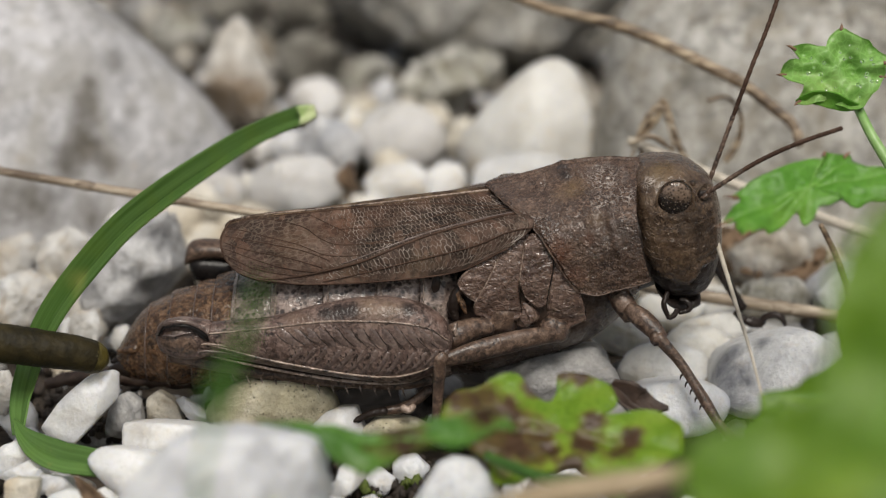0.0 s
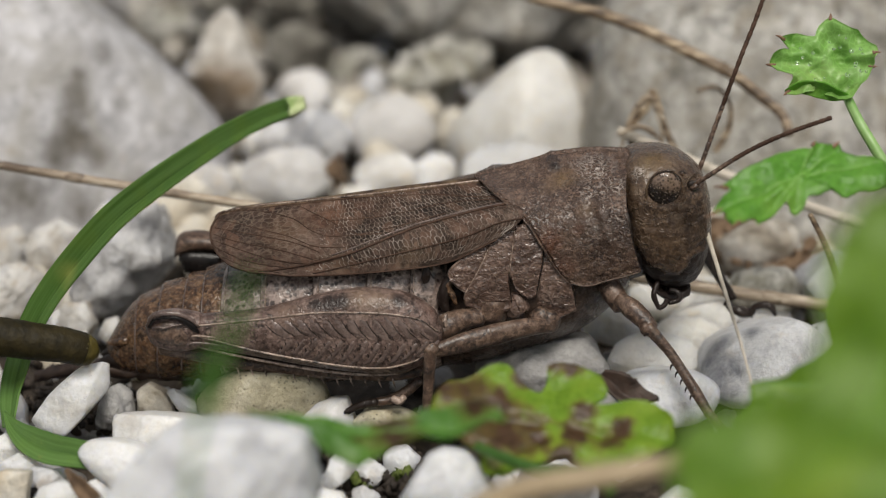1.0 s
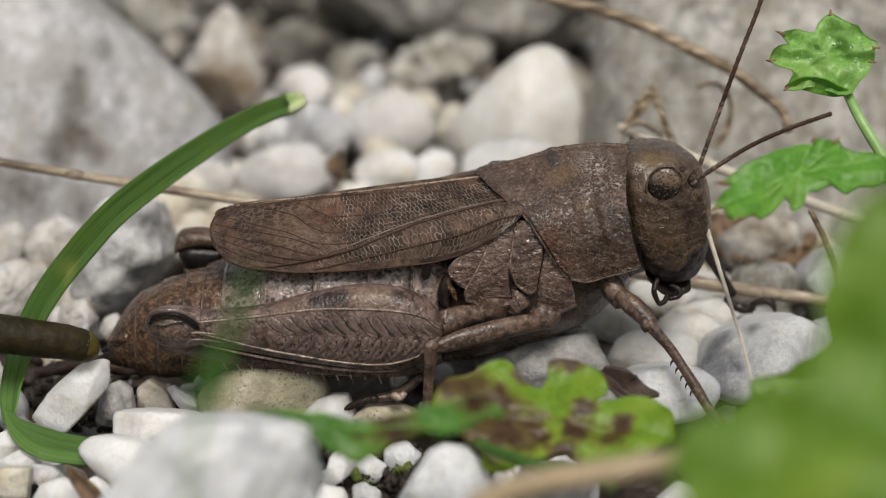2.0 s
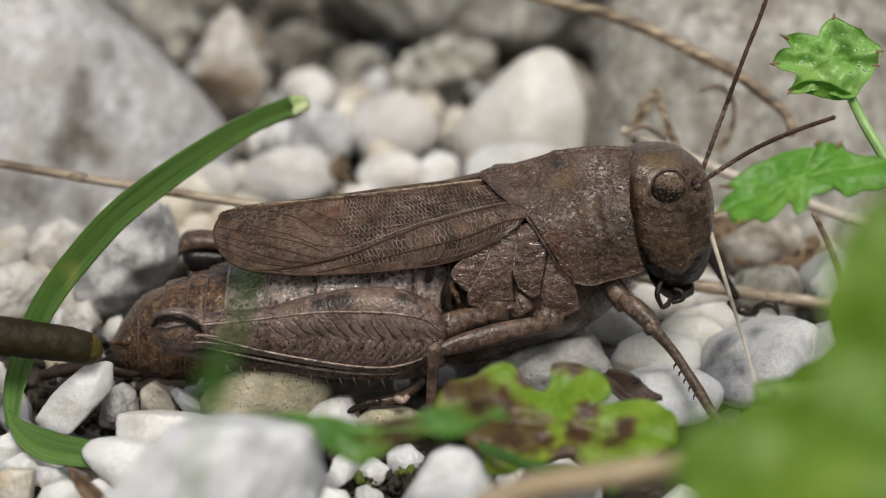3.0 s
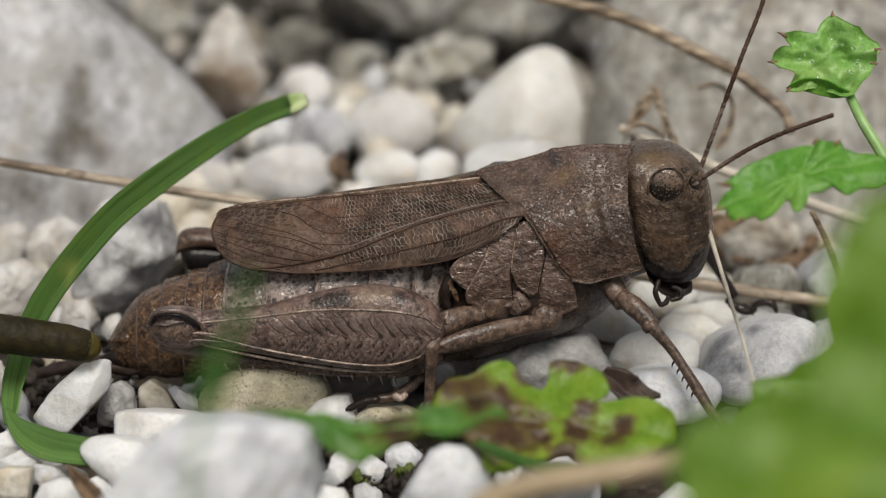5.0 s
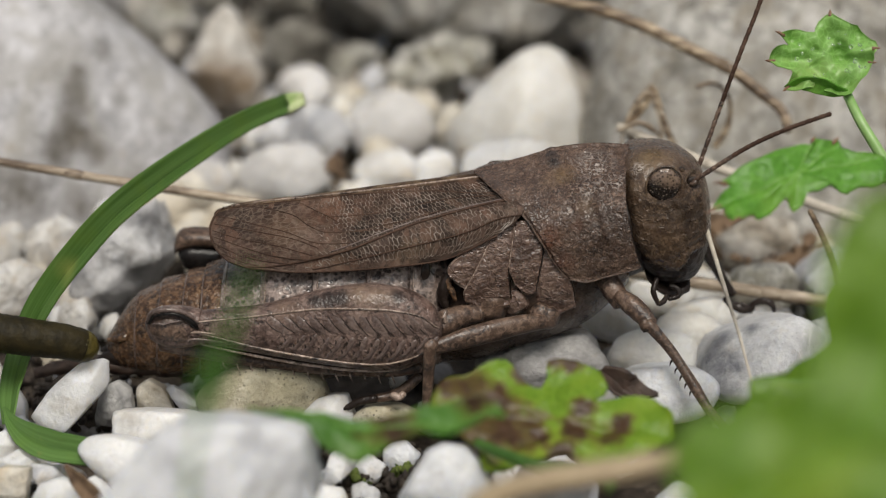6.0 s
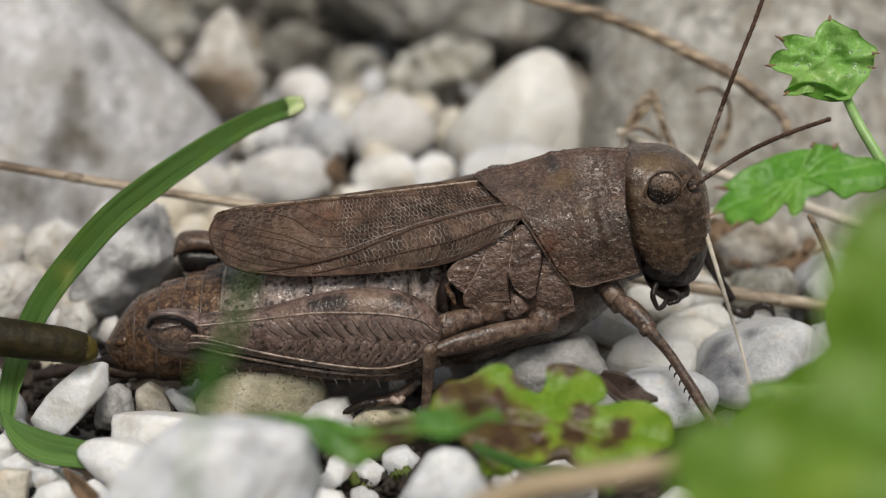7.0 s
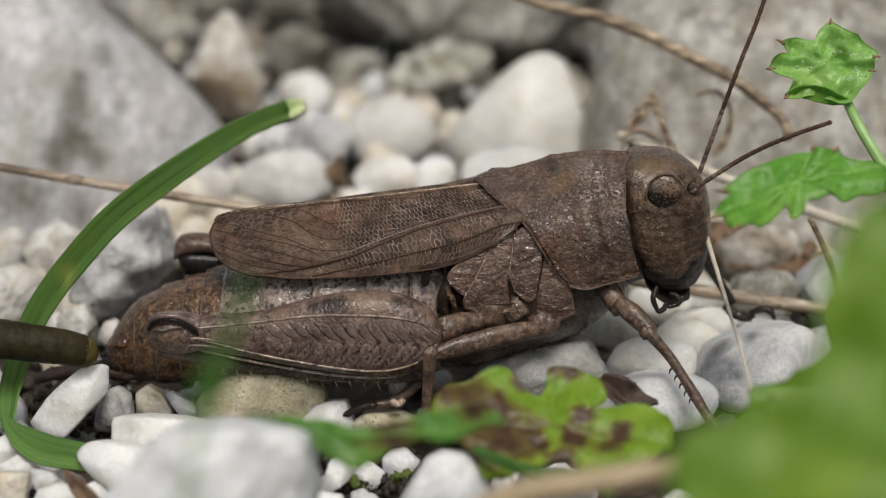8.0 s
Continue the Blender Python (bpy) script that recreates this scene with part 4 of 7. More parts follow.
stone("pebble", (-10.35, -3.72, 1.76), [(144, 3.12), (111, 1.99), (90, 1.7), (69, 2.14), (26, 3.64), (-35, 3.52), (-84, 1.87), (-98, 2.06), (-141, 3.72)], 4.00, M_SPECK, "speckled yellowish grey pebble under the hind leg", 43, 10, 0.027)
stone("pebble", (-20.93, -5.5, 2.48), [(145, 1.48), (131, 1.21), (104, 1.6), (74, 2.31), (19, 2.69), (-41, 1.04), (-90, 2.6), (-112, 2.75)], 1.1, M_WHITE, "flat chalk-white chip leaning on the bed", 44, 45, 0.035)
stone("pebble", (-15.22, -3.4, 1.14), [(124, 1.03), (59, 0.4), (47, 0.46), (-85, 0.9), (-144, 0.5)], 0.7, M_WHITE, "small white chip lying beside the speckled pebble", 45, 30, 0.07)
stone("pebble", (-17.08, -2.6, 0.97), [(180, 0.94), (127, 0.97), (63, 0.78), (22, 0.88), (-70, 1.6), (-109, 1.6)], 1.2, M_CREAM, "cream pebble in the shade of the abdomen", 46, 16, 0.06)
stone("pebble", (-19.12, -3.5, 1.12), [(163, 0.96), (116, 1.0), (61, 1.02), (9, 0.98), (-56, 1.4), (-97, 1.7)], 1.2, M_GREY, "grey pebble in the tail's shade", 47, 16, 0.06)
stone("pebble", (-15.59, -9.0, 1.97), [(157, 2.82), (94, 1.04), (87, 0.89), (77, 1.12), (0, 3.93), (-90, 2.6), (-173, 2.81)], 2.4, M_WHITE, "blocky white quartz pebble in the bed", 48, 30, 0.05)
stone("pebble", (-17.34, -13.2, 1.6), [(143, 2.56), (98, 1.8), (79, 1.53), (53, 1.87), (-8, 3.26), (-97, 2.6), (-125, 1.34), (-133, 1.33), (-149, 1.69)], 2.2, M_WHITE, "smooth white pebble at the blade's foot", 49, 16, 0.03)
stone("pebble", (-6.34, -5.0, 1.44), [(121, 0.82), (107, 0.61), (85, 0.73), (20, 1.15), (-93, 1.8), (180, 2.3)], 1.8, M_WHITE, "white wedge-shaped pebble under the foot", 50, 24, 0.05)
stone("pebble", (-3.2, -5.07, 0.76), [(128, 1.16), (92, 0.67), (63, 1.11), (-44, 1.36), (-88, 0.8), (-130, 1.44)], 2.50, M_SPECK, "pale speckled pebble under the foot", 51, 13)
# front of the bed
stone("rock", (-10.12, -31.0, 10.54), [(142, 2.85), (130, 2.63), (92, 1.95), (87, 1.98), (61, 3.39), (2, 4.4), (-90, 13.0), (-174, 8.0)], 5.0, M_CLEAR, "white marble stone close in front", 52, 40, 0.11, "rocks")
stone("pebble", (-26.88, -1.28, 1.41), [(105, 1.18), (14, 0.71), (-39, 1.02), (-126, 1.26), (171, 0.66)], 0.89, M_STAINED, "small white pebble at the bed's edge", 53, 20, 0.1)
stone("pebble", (-24.65, -9.0, 0.81), [(108, 0.76), (54, 0.74), (0, 1.0), (-68, 1.4), (-112, 1.5), (171, 0.93)], 1.1, M_WHITE, "white pebble in the front of the bed", 54, 20, 0.08)
stone("pebble", (-22.9, -15.4, 1.74), [(109, 0.86), (85, 0.75), (-8, 0.86), (-87, 1.6), (-121, 1.5), (180, 0.94)], 1.1, M_CREAM, "yellowish pebble with pocked face", 55, 30, 0.05)
stone("pebble", (-23.33, -11.5, 0.79), [(117, 0.77), (59, 0.64), (39, 0.75), (-79, 1.2), (-101, 1.2), (-146, 1.3)], 0.9, M_WHITE, "pale chip in the front of the bed", 56, 30, 0.06)
stone("pebble", (-20.24, -16.5, 1.65), [(109, 0.68), (83, 0.68), (22, 1.25), (-63, 1.5), (-99, 1.6), (152, 1.15)], 1.0, M_WHITE, "flat white chip in the front of the bed", 57, 30, 0.06)
stone("pebble", (0.34, -22.0, 5.0), [(150, 1.61), (111, 1.79), (83, 1.82), (46, 1.91), (30, 1.94), (-21, 2.99), (-90, 7.6), (-176, 2.9)], 2.6, M_CLEAR, "blunt white pebble close in front", 59, 30, 0.06)
stone("pebble", (-5.51, -14.4, 1.9), [(163, 0.62), (133, 0.81), (56, 0.94), (-33, 0.71), (-54, 0.63), (-124, 1.6)], 0.9, M_WHITE, "narrow white chip in the humus", 60, 24, 0.06)
stone("pebble", (-2.23, -10.8, 1.01), [(-178, 0.93), (131, 0.75), (97, 0.67), (48, 0.78), (-38, 0.99), (-90, 1.3)], 0.95, M_CLEAR, "glossy small white pebble in the humus", 61, 26, 0.05)
stone("pebble", (-3.88, -12.18, 0.82), [(139, 0.7), (58, 0.67), (-23, 0.78), (-97, 0.83), (-148, 0.81)], 0.94, M_CHALK, "small pale pebble in the humus", 62, 13)
stone("pebble", (-5.98, -17.02, 1.21), [(129, 1.03), (82, 0.89), (22, 1.05), (-64, 1.12), (-137, 1.01)], 1.20, M_WHITE, "white pebble at the front edge", 63, 13)
stone("pebble", (10.22, -11.62, 0.84), [(149, 0.66), (71, 0.68), (-8, 0.75), (-72, 0.79), (-138, 0.83)], 0.91, M_WHITE, "small white pebble under the leaf", 64, 13)
stone("pebble", (12.91, -16.7, 1.04), [(129, 0.99), (69, 0.94), (0, 1.14), (-84, 1.06), (-149, 1.16)], 1.17, M_WHITE, "white pebble under the leaf", 65, 13)
stone("pebble", (6.0, -15.72, 1.5), [(151, 1.9), (97, 1.27), (59, 1.63), (-19, 2.09), (-82, 1.5), (-126, 1.89)], 1.59, M_CHALK, "pale pebble shaded by the leaf", 66, 13)

stone("pebble", (-21.62, -13.0, 1.1), [(85, 0.3), (45, 0.45), (-74, 0.8), (-112, 0.8), (-153, 0.7)], 0.7, M_CHALK, "sliver of pale stone below the blade", 70, 30, 0.05)
stone("pebble", (-18.51, -15.5, 1.19), [(117, 0.73), (45, 0.56), (-11, 0.71), (-98, 1.3), (-163, 0.8)], 0.8, M_WHITE, "flat white chip beside the leaf scrap", 71, 30, 0.06)

# small angular chips in the gaps by the grass and the tail
def chip_row(places, low, high, seed, material, label):
    rng = np.random.default_rng(seed)
    for k, (x, y, z) in enumerate(places):
        size = rng.uniform(low, high)
        cuts = [(a + rng.uniform(-18, 18), size * rng.uniform(0.7, 1.25)) for a in range(0, 360, 52)]
        stone("stone_chip", (x, y, z), cuts, size * rng.uniform(0.5, 0.9), material, label, seed * 100 + k, 18, 0.05, "stone chips")


chip_row([(-26.27, -1.03, -0.6), (-24.95, -4.02, -0.6), (-22.7, -9.0, -0.4), (-21.02, -11.66, -0.4), (-23.71, -12.06, -0.2), (-16.5, -14.1, 0.2)], 0.7, 1.3, 21, M_WHITE, "small angular white stone chip")
chip_row([(-23.69, 11.45, 0.6), (-24.14, 9.18, 0.4), (-22.54, 13.74, 0.5), (-20.81, 13.73, 0.3), (-24.83, 5.95, -0.3), (-22.82, 5.73, -0.4)], 0.5, 1.0, 22, M_CREAM, "small pale stone chip among dark crumbs")
chip_row([(-5.77, -12.22, 0.3), (-3.98, -14.29, 0.3), (-0.74, -13.61, 0.3), (8.2, -14.29, 0.3)], 0.5, 0.9, 23, M_CHALK, "small pale stone chip in the humus")


# ---- the grasshopper: a brown short-winged female at rest, 36 mm long ----
hopper = thing("grasshopper", "brown-grey mottled grasshopper resting on white pebbles", "grasshopper")


def ring(top, bottom, half, n=32, box=0.85, y0=0.0, roof=1.0):
    """a body section between a top and a bottom point; box < 1 squares its sides, roof > 1 makes its back a ridge"""
    t, b = np.array(top, float), np.array(bottom, float)
    mid, arm = (t + b) / 2, (t - b) / 2
    out = []
    for k in range(n):
        a = 2 * math.pi * k / n
        s, c = math.sin(a), math.cos(a)
        e = box * (roof if c > 0 else 1.0)
        p = mid + arm * (math.copysign(abs(c) ** box, c))
        out.append((p[0], y0 + half * math.copysign(abs(s) ** e, s), p[2]))
    return out


def body(rows, n=20, box=0.85, y0=0.0, roof=1.0):
    """rows: (top point, bottom point, half width)"""
    flat = curve_through([(t[0], t[2], b[0], b[2], h) for t, b, h in rows], n)
    return loft([ring((q[0], 0, q[1]), (q[2], 0, q[3]), max(q[4], 0.02), box=box, y0=y0, roof=roof) for q in flat])


# thorax core under the plates
mesh_object("thorax", *body([
    ((-0.4, 0.0, 8.1), (0.21, 0.0, 2.54), 3.6), ((1.54, 0.0, 10.25), (1.85, 0.0, 2.68), 4.3), ((3.87, 0.0, 12.37), (4.14, 0.0, 3.28), 4.5),
    ((5.85, 0.0, 13.43), (6.18, 0.0, 3.87), 4.5), ((7.85, 0.0, 13.43), (8.21, 0.0, 4.75), 4.2), ((9.51, 0.0, 13.43), (9.78, 0.0, 5.92), 3.7),
    ((10.85, 0.0, 13.08), (11.19, 0.0, 7.38), 2.8)], 40), M_BREAST, hopper, "smooth dark brown breast")

# abdomen: overlapping rings that taper to the tail
ABDOMEN = [
    ((0.37, 0.0, 11.14), (0.38, 0.0, 2.24), 4.1), ((-1.61, 0.0, 11.03), (-1.65, 0.0, 1.87), 4.4), ((-4.09, 0.0, 10.89), (-4.19, 0.0, 1.64), 4.6),
    ((-7.17, 0.0, 10.61), (-7.35, 0.0, 1.49), 4.6), ((-10.24, 0.0, 9.82), (-10.48, 0.0, 1.42), 4.4), ((-12.64, 0.0, 8.6), (-12.89, 0.0, 1.42), 4.0),
    ((-13.98, 0.0, 7.96), (-14.23, 0.0, 1.49), 3.7), ((-15.11, 0.0, 7.59), (-15.35, 0.0, 1.6), 3.35), ((-16.62, 0.0, 7.09), (-16.86, 0.0, 1.68), 2.9),
    ((-18.11, 0.0, 6.29), (-18.19, 0.0, 1.87), 2.3)]


def abdomen_ring(a, b, material):
    rows = []
    for t, grow in ((-0.06, 0.94), (0.1, 0.965), (0.3, 0.99), (0.55, 1.01), (0.8, 1.02), (0.94, 1.03), (1.02, 1.025), (1.045, 0.99), (1.05, 0.92)):
        top, bot = [np.array(p) + (np.array(q) - np.array(p)) * t for p, q in ((a[0], b[0]), (a[1], b[1]))]
        half = a[2] + (b[2] - a[2]) * t
        mid = (top + bot) / 2
        rows.append(ring(mid + (top - mid) * grow, mid + (bot - mid) * grow, half * grow, 40, 0.9))
    seg = mesh_object("abdominal_segment", *loft(rows), material, hopper)
    rim = [np.array(p) for p in rows[5]]
    mesh_object("hind_margin", *tube([rim[k % 40] for k in range(20, 41)], [0.03, 0.055, 0.03], 40, 6), M_RIDGE if material is M_BELLY else M_RIB, seg)
    return seg


for k in range(len(ABDOMEN) - 1):
    abdomen_ring(ABDOMEN[k], ABDOMEN[k + 1], M_BELLY if k < 5 else M_TAIL)
mesh_object("tail_plate", *body([
    ((-17.83, 0.0, 6.51), (-17.92, 0.0, 1.87), 2.1), ((-18.61, 0.0, 5.85), (-18.68, 0.0, 1.79), 1.85), ((-19.34, 0.0, 4.83), (-19.29, 0.0, 1.94), 1.4),
    ((-19.83, 0.0, 4.02), (-19.74, 0.0, 2.39), 0.9), ((-20.09, 0.0, 3.57), (-20.02, 0.0, 2.91), 0.4)], 14), M_TAIL, hopper)
mesh_object("cercus", *tube([(-18.58, -1.7, 4.42), (-19.2, -1.5, 4.12), (-19.87, -1.3, 4.04)], [0.3, 0.28, 0.08], 10, 8), M_TAIL, hopper)
for y in (-0.7, 0.5):
    mesh_object("ovipositor_valve", *tube([(-19.15, y, 2.54), (-20.0, y, 2.68), (-20.59, y, 2.54)], [0.55, 0.42, 0.1], 10, 8), M_DARK, hopper)

# pronotum: a saddle with a ridged back and hanging side lobes
SADDLE = grid_patch([
    [(11.1, 0.0, 15.72), (9.12, 0.0, 15.83), (7.14, 0.0, 15.59), (4.83, 0.0, 14.93), (2.02, 0.0, 14.13)],
    [(10.91, -1.3, 15.1), (9.04, -1.3, 15.2), (7.08, -1.3, 14.96), (4.86, -1.3, 14.34), (2.63, -1.3, 14.0)],
    [(10.68, -3.1, 14.38), (8.93, -3.1, 14.45), (7.19, -3.1, 14.25), (5.22, -3.1, 13.84), (3.54, -3.1, 13.7)],
    [(10.67, -4.4, 13.26), (9.07, -4.4, 13.29), (7.46, -4.4, 13.19), (5.98, -4.4, 12.98), (4.83, -4.4, 12.85)],
    [(10.94, -4.85, 11.85), (9.46, -4.85, 11.85), (8.24, -4.85, 11.78), (6.95, -4.85, 11.64), (5.8, -4.85, 11.51)],
    [(11.33, -4.85, 10.51), (10.05, -4.85, 10.37), (8.92, -4.85, 10.23), (7.79, -4.85, 10.1), (6.69, -4.85, 10.03)],
    [(11.56, -4.7, 9.9), (10.5, -4.7, 9.55), (9.44, -4.7, 9.28), (8.47, -4.7, 9.0), (7.43, -4.7, 9.17)]], 150, 130)
V, U = np.meshgrid(np.linspace(0, 1, 130), np.linspace(0, 1, 150), indexing="ij")
# the cross furrow, the rim and the swollen shoulders, then worm-like wrinkles before it and grains behind it
swell = 0.15 * np.sin(V * math.pi) * np.sin(U * math.pi)
swell -= 0.12 * np.exp(-((U - 0.39 - 0.25 * V * V - 0.02 * np.sin(V * 17)) / 0.03) ** 2) * np.exp(-(V / 0.7) ** 6) * np.minimum(1, V / 0.12)
swell += 0.2 * np.exp(-((U - 0.23) / 0.13) ** 2 - ((V - 0.28) / 0.2) ** 2) - 0.18 * np.exp(-((U - 0.5) / 0.05) ** 2 - ((V - 0.08) / 0.07) ** 2)
swell -= 0.12 * np.exp(-((U - 0.2 - 0.1 * V) / 0.03) ** 2) * np.exp(-((V - 0.55) / 0.25) ** 2)
swell += 0.16 * np.exp(-((U - 0.32) / 0.07) ** 2 - ((V - 0.6) / 0.09) ** 2) - 0.12 * np.exp(-((U - 0.25) / 0.05) ** 2 - ((V - 0.74) / 0.05) ** 2)
swell += 0.06 * np.exp(-((V - 0.97) / 0.02) ** 2) + 0.12 * np.exp(-((U - 0.985) / 0.012) ** 2) + 0.08 * np.exp(-((V - 0.02) / 0.02) ** 2)
for j in range(130):
    for i in range(150):
        p = Vector(SADDLE[j, i])
        worm = 0.5 - abs(noise.noise(p * 2.4 + Vector((0, 0, 7)))) * 2.2
        grain = noise.noise(p * 4.6)
        front = 1.0 if U[j, i] < 0.42 and V[j, i] < 0.5 else 0.35
        calm = min(1.0, V[j, i] / 0.12) * (0.5 + 0.5 * min(1, abs(noise.noise(p * 0.5)) * 3))
        swell[j, i] += (0.06 * worm * front + 0.03 * grain + 0.1 * noise.noise(p * 0.8)) * calm
near_half = sheet(SADDLE, 0.22, bulge=-swell)
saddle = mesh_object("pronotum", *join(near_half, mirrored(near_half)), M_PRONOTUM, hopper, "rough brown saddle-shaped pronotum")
for line in (SADDLE[20:, -1], SADDLE[-1, 4:-1]):
    mesh_object("pronotum_rim", *tube([q + np.array((0, -0.14, 0)) for q in line[::6]], [0.035, 0.05, 0.035], 40, 6), M_LEG, saddle)

# side plates of the thorax, each a bulging shield with a raised edge
def plate(name, rows, material, bulge=0.2, seed=1):
    g = grid_patch(rows, 50, 60)
    v, u = np.meshgrid(np.linspace(0, 1, 60), np.linspace(0, 1, 50), indexing="ij")
    b = bulge * (np.sin(u * math.pi) * np.sin(v * math.pi)) ** 0.35
    b = b + 0.09 * np.exp(-((v - 0.96) / 0.03) ** 2) + 0.05 * np.exp(-((u - 0.04) / 0.03) ** 2)
    for j in range(60):
        for i in range(50):
            p = Vector(g[j, i])
            b[j, i] += 0.05 * (0.4 - abs(noise.noise(Vector((p.x * 1.0, seed * 5.0, p.z * 2.2)))) * 1.8) + 0.012 * noise.noise(p * 4.2)
    near = sheet(g, 0.25, bulge=-b)
    shield = mesh_object(name, *near, material, hopper)
    mesh_object(name, *mirrored(near), material, hopper)
    for line in (g[-2], g[4:, 1]):
        mesh_object("plate_rim", *tube([q + np.array((0, -0.16, 0)) for q in line[::4]], [0.05, 0.08, 0.05], 30, 6), M_RIDGE, shield)
    mesh_object("suture", *tube([q + np.array((0.04, -0.1, 0)) for q in g[2:-4:4, -1]], [0.03, 0.045, 0.03], 30, 6), M_DARK, shield)


plate("side_plate", [[(2.45, -4.3, 11.92), (2.84, -4.3, 12.13), (3.23, -4.3, 12.27)], [(1.42, -4.55, 10.85), (2.07, -4.55, 10.67), (2.72, -4.55, 10.78)], [(0.49, -4.7, 9.94), (1.33, -4.7, 9.59), (2.04, -4.7, 9.52)], [(0.62, -4.7, 9.38), (1.04, -4.7, 8.9), (1.53, -4.7, 8.55)]], M_PLEURA, seed=1)
plate("side_plate", [[(3.16, -4.35, 12.35), (3.74, -4.35, 12.49), (4.32, -4.35, 12.56)], [(2.65, -4.6, 10.93), (3.36, -4.6, 10.86), (4.11, -4.6, 10.8)], [(2.01, -4.75, 9.61), (2.95, -4.75, 9.54), (3.95, -4.75, 9.54)], [(1.4, -4.75, 8.46), (2.73, -4.75, 8.29), (4.03, -4.75, 8.71)], [(1.5, -4.6, 7.81), (2.81, -4.6, 7.32), (4.18, -4.6, 7.46)]], M_PLEURA, seed=2)
plate("side_plate", [[(4.32, -4.35, 12.56), (5.03, -4.35, 12.63), (5.74, -4.35, 12.39)], [(4.13, -4.6, 11.04), (5.04, -4.6, 10.93), (5.91, -4.6, 10.86)], [(4.02, -4.7, 9.8), (4.89, -4.7, 9.59), (5.71, -4.7, 9.52)], [(4.42, -4.6, 8.79), (5.08, -4.6, 8.19), (5.53, -4.6, 8.37)]], M_PLEURA, seed=3)
plate("side_plate", [[(5.88, -4.35, 11.74), (6.4, -4.35, 11.53), (6.8, -4.35, 11.12)], [(5.83, -4.5, 10.14), (6.52, -4.5, 10.07), (7.27, -4.5, 9.79)], [(5.64, -4.45, 8.55), (6.55, -4.45, 8.31), (7.69, -4.45, 8.59)], [(5.6, -4.1, 7.47), (6.6, -4.1, 6.77), (7.9, -4.1, 7.26)]], M_PLEURA, seed=4)
mesh_object("spiracle", *loft([ring((4.11, -4.9, 9.56), (4.18, -4.9, 8.73), 0.24 * k, 12, 1.0, -4.95 - 0.14 * j) for j, k in ((0, 1.0), (1, 1.0), (1.3, 0.6))]), M_RIDGE, hopper, "pale breathing slit")


def blob(name, centre, radii, material, turn=0.0, parent=None, label="", subdiv=3, lump=0.06, seed=1):
    d, f = BALL[subdiv]
    v = d * radii
    a = radians(turn)
    v = np.stack([v[:, 0] * math.cos(a) - v[:, 2] * math.sin(a), v[:, 1], v[:, 0] * math.sin(a) + v[:, 2] * math.cos(a)], 1)
    o = Vector((seed * 3.1, seed * 1.7, 0))
    k = np.array([noise.noise(Vector(p) * 1.6 + o) for p in d])
    v = v * (1 + lump * k)[:, None] + np.array(centre)
    return mesh_object(name, v, f, material, parent or hopper, label)


blob("hind_coxa", (2.88, -4.35, 7.46), (1.3, 0.75, 1.1), M_LEG, 20, seed=2, lump=0.2)
blob("middle_coxa", (6.03, -4.4, 6.74), (0.95, 0.8, 0.8), M_LEG, -15, seed=3, lump=0.25)
blob("coxal_fold", (4.45, -4.3, 7.62), (0.8, 0.6, 0.8), M_PLEURA, 15, seed=9, lump=0.3)
mesh_object("trochanter", *tube([(-0.06, -6.0, 6.55), (0.52, -5.6, 6.91), (1.33, -5.2, 7.07), (2.41, -4.8, 7.12)], [0.6, 0.75, 0.68, 0.6, 0.5], 20, 14, wobble=0.05), M_LEG, hopper)
mesh_object("trochanter_ring", *tube([(0.39, -6.0, 7.74), (0.26, -6.3, 7.3), (0.52, -6.0, 6.48)], [0.12, 0.16, 0.1], 12, 8), M_RIDGE, hopper)
blob("ear_drum", (-0.78, -4.3, 9.47), (0.26, 0.1, 0.5), M_DARK, -10, seed=5, lump=0.3, label="dark glossy ear drum")
mesh_object("hip_fold", *tube([(0.72, -4.2, 9.47), (0.39, -4.27, 8.83), (0.2, -4.33, 7.98), (0.39, -4.4, 7.31)], [0.2, 0.36, 0.36, 0.2], 16, 10, wobble=0.08), M_DARK, hopper)
mesh_object("hip_membrane", *tube([(0.95, -4.45, 9.35), (0.5, -4.5, 8.9), (0.75, -4.55, 8.3), (0.95, -4.6, 7.75)], [0.08, 0.22, 0.2, 0.08], 16, 8, 0.5), M_TAIL, hopper, "ochre skin fold at the hip")

mesh_object("neck", *body([((9.99, 0.0, 14.13), (10.35, 0.0, 7.38), 3.1), ((11.15, 0.0, 14.13), (11.51, 0.0, 7.92), 3.0), ((12.16, 0.0, 13.78), (12.62, 0.0, 8.28), 2.6)], 10), M_DARK, hopper)

# head
# height, back, front, half width
HEAD = [(15.86, 12.02, 12.75, 0.35), (15.76, 11.43, 13.41, 1.1), (15.52, 10.98, 14.08, 1.9), (15.0, 10.59, 14.83, 2.7), (14.2, 10.49, 15.46, 3.25), (13.08, 10.52, 15.84, 3.55), (11.67, 10.73, 16.04, 3.65), (10.43, 11.03, 16.06, 3.55), (9.36, 11.43, 15.94, 3.3), (8.53, 12.0, 15.71, 2.9), (7.88, 12.76, 15.33, 2.2), (7.52, 13.59, 14.81, 1.0)]


# the slanting edge below which the jaws begin
JAW = sorted([(10.98, -3.2, 10.7), (11.66, -3.2, 10.07), (12.34, -3.2, 9.44), (13.36, -3.0, 8.88), (13.91, -2.8, 8.87), (14.44, -2.6, 9.43), (14.64, -2.4, 9.99), (15.27, -2.0, 10.12), (16.19, -1.0, 9.97)])


def jaw_edge(x):
    return float(np.interp(x, [q[0] for q in JAW], [q[2] for q in JAW]))


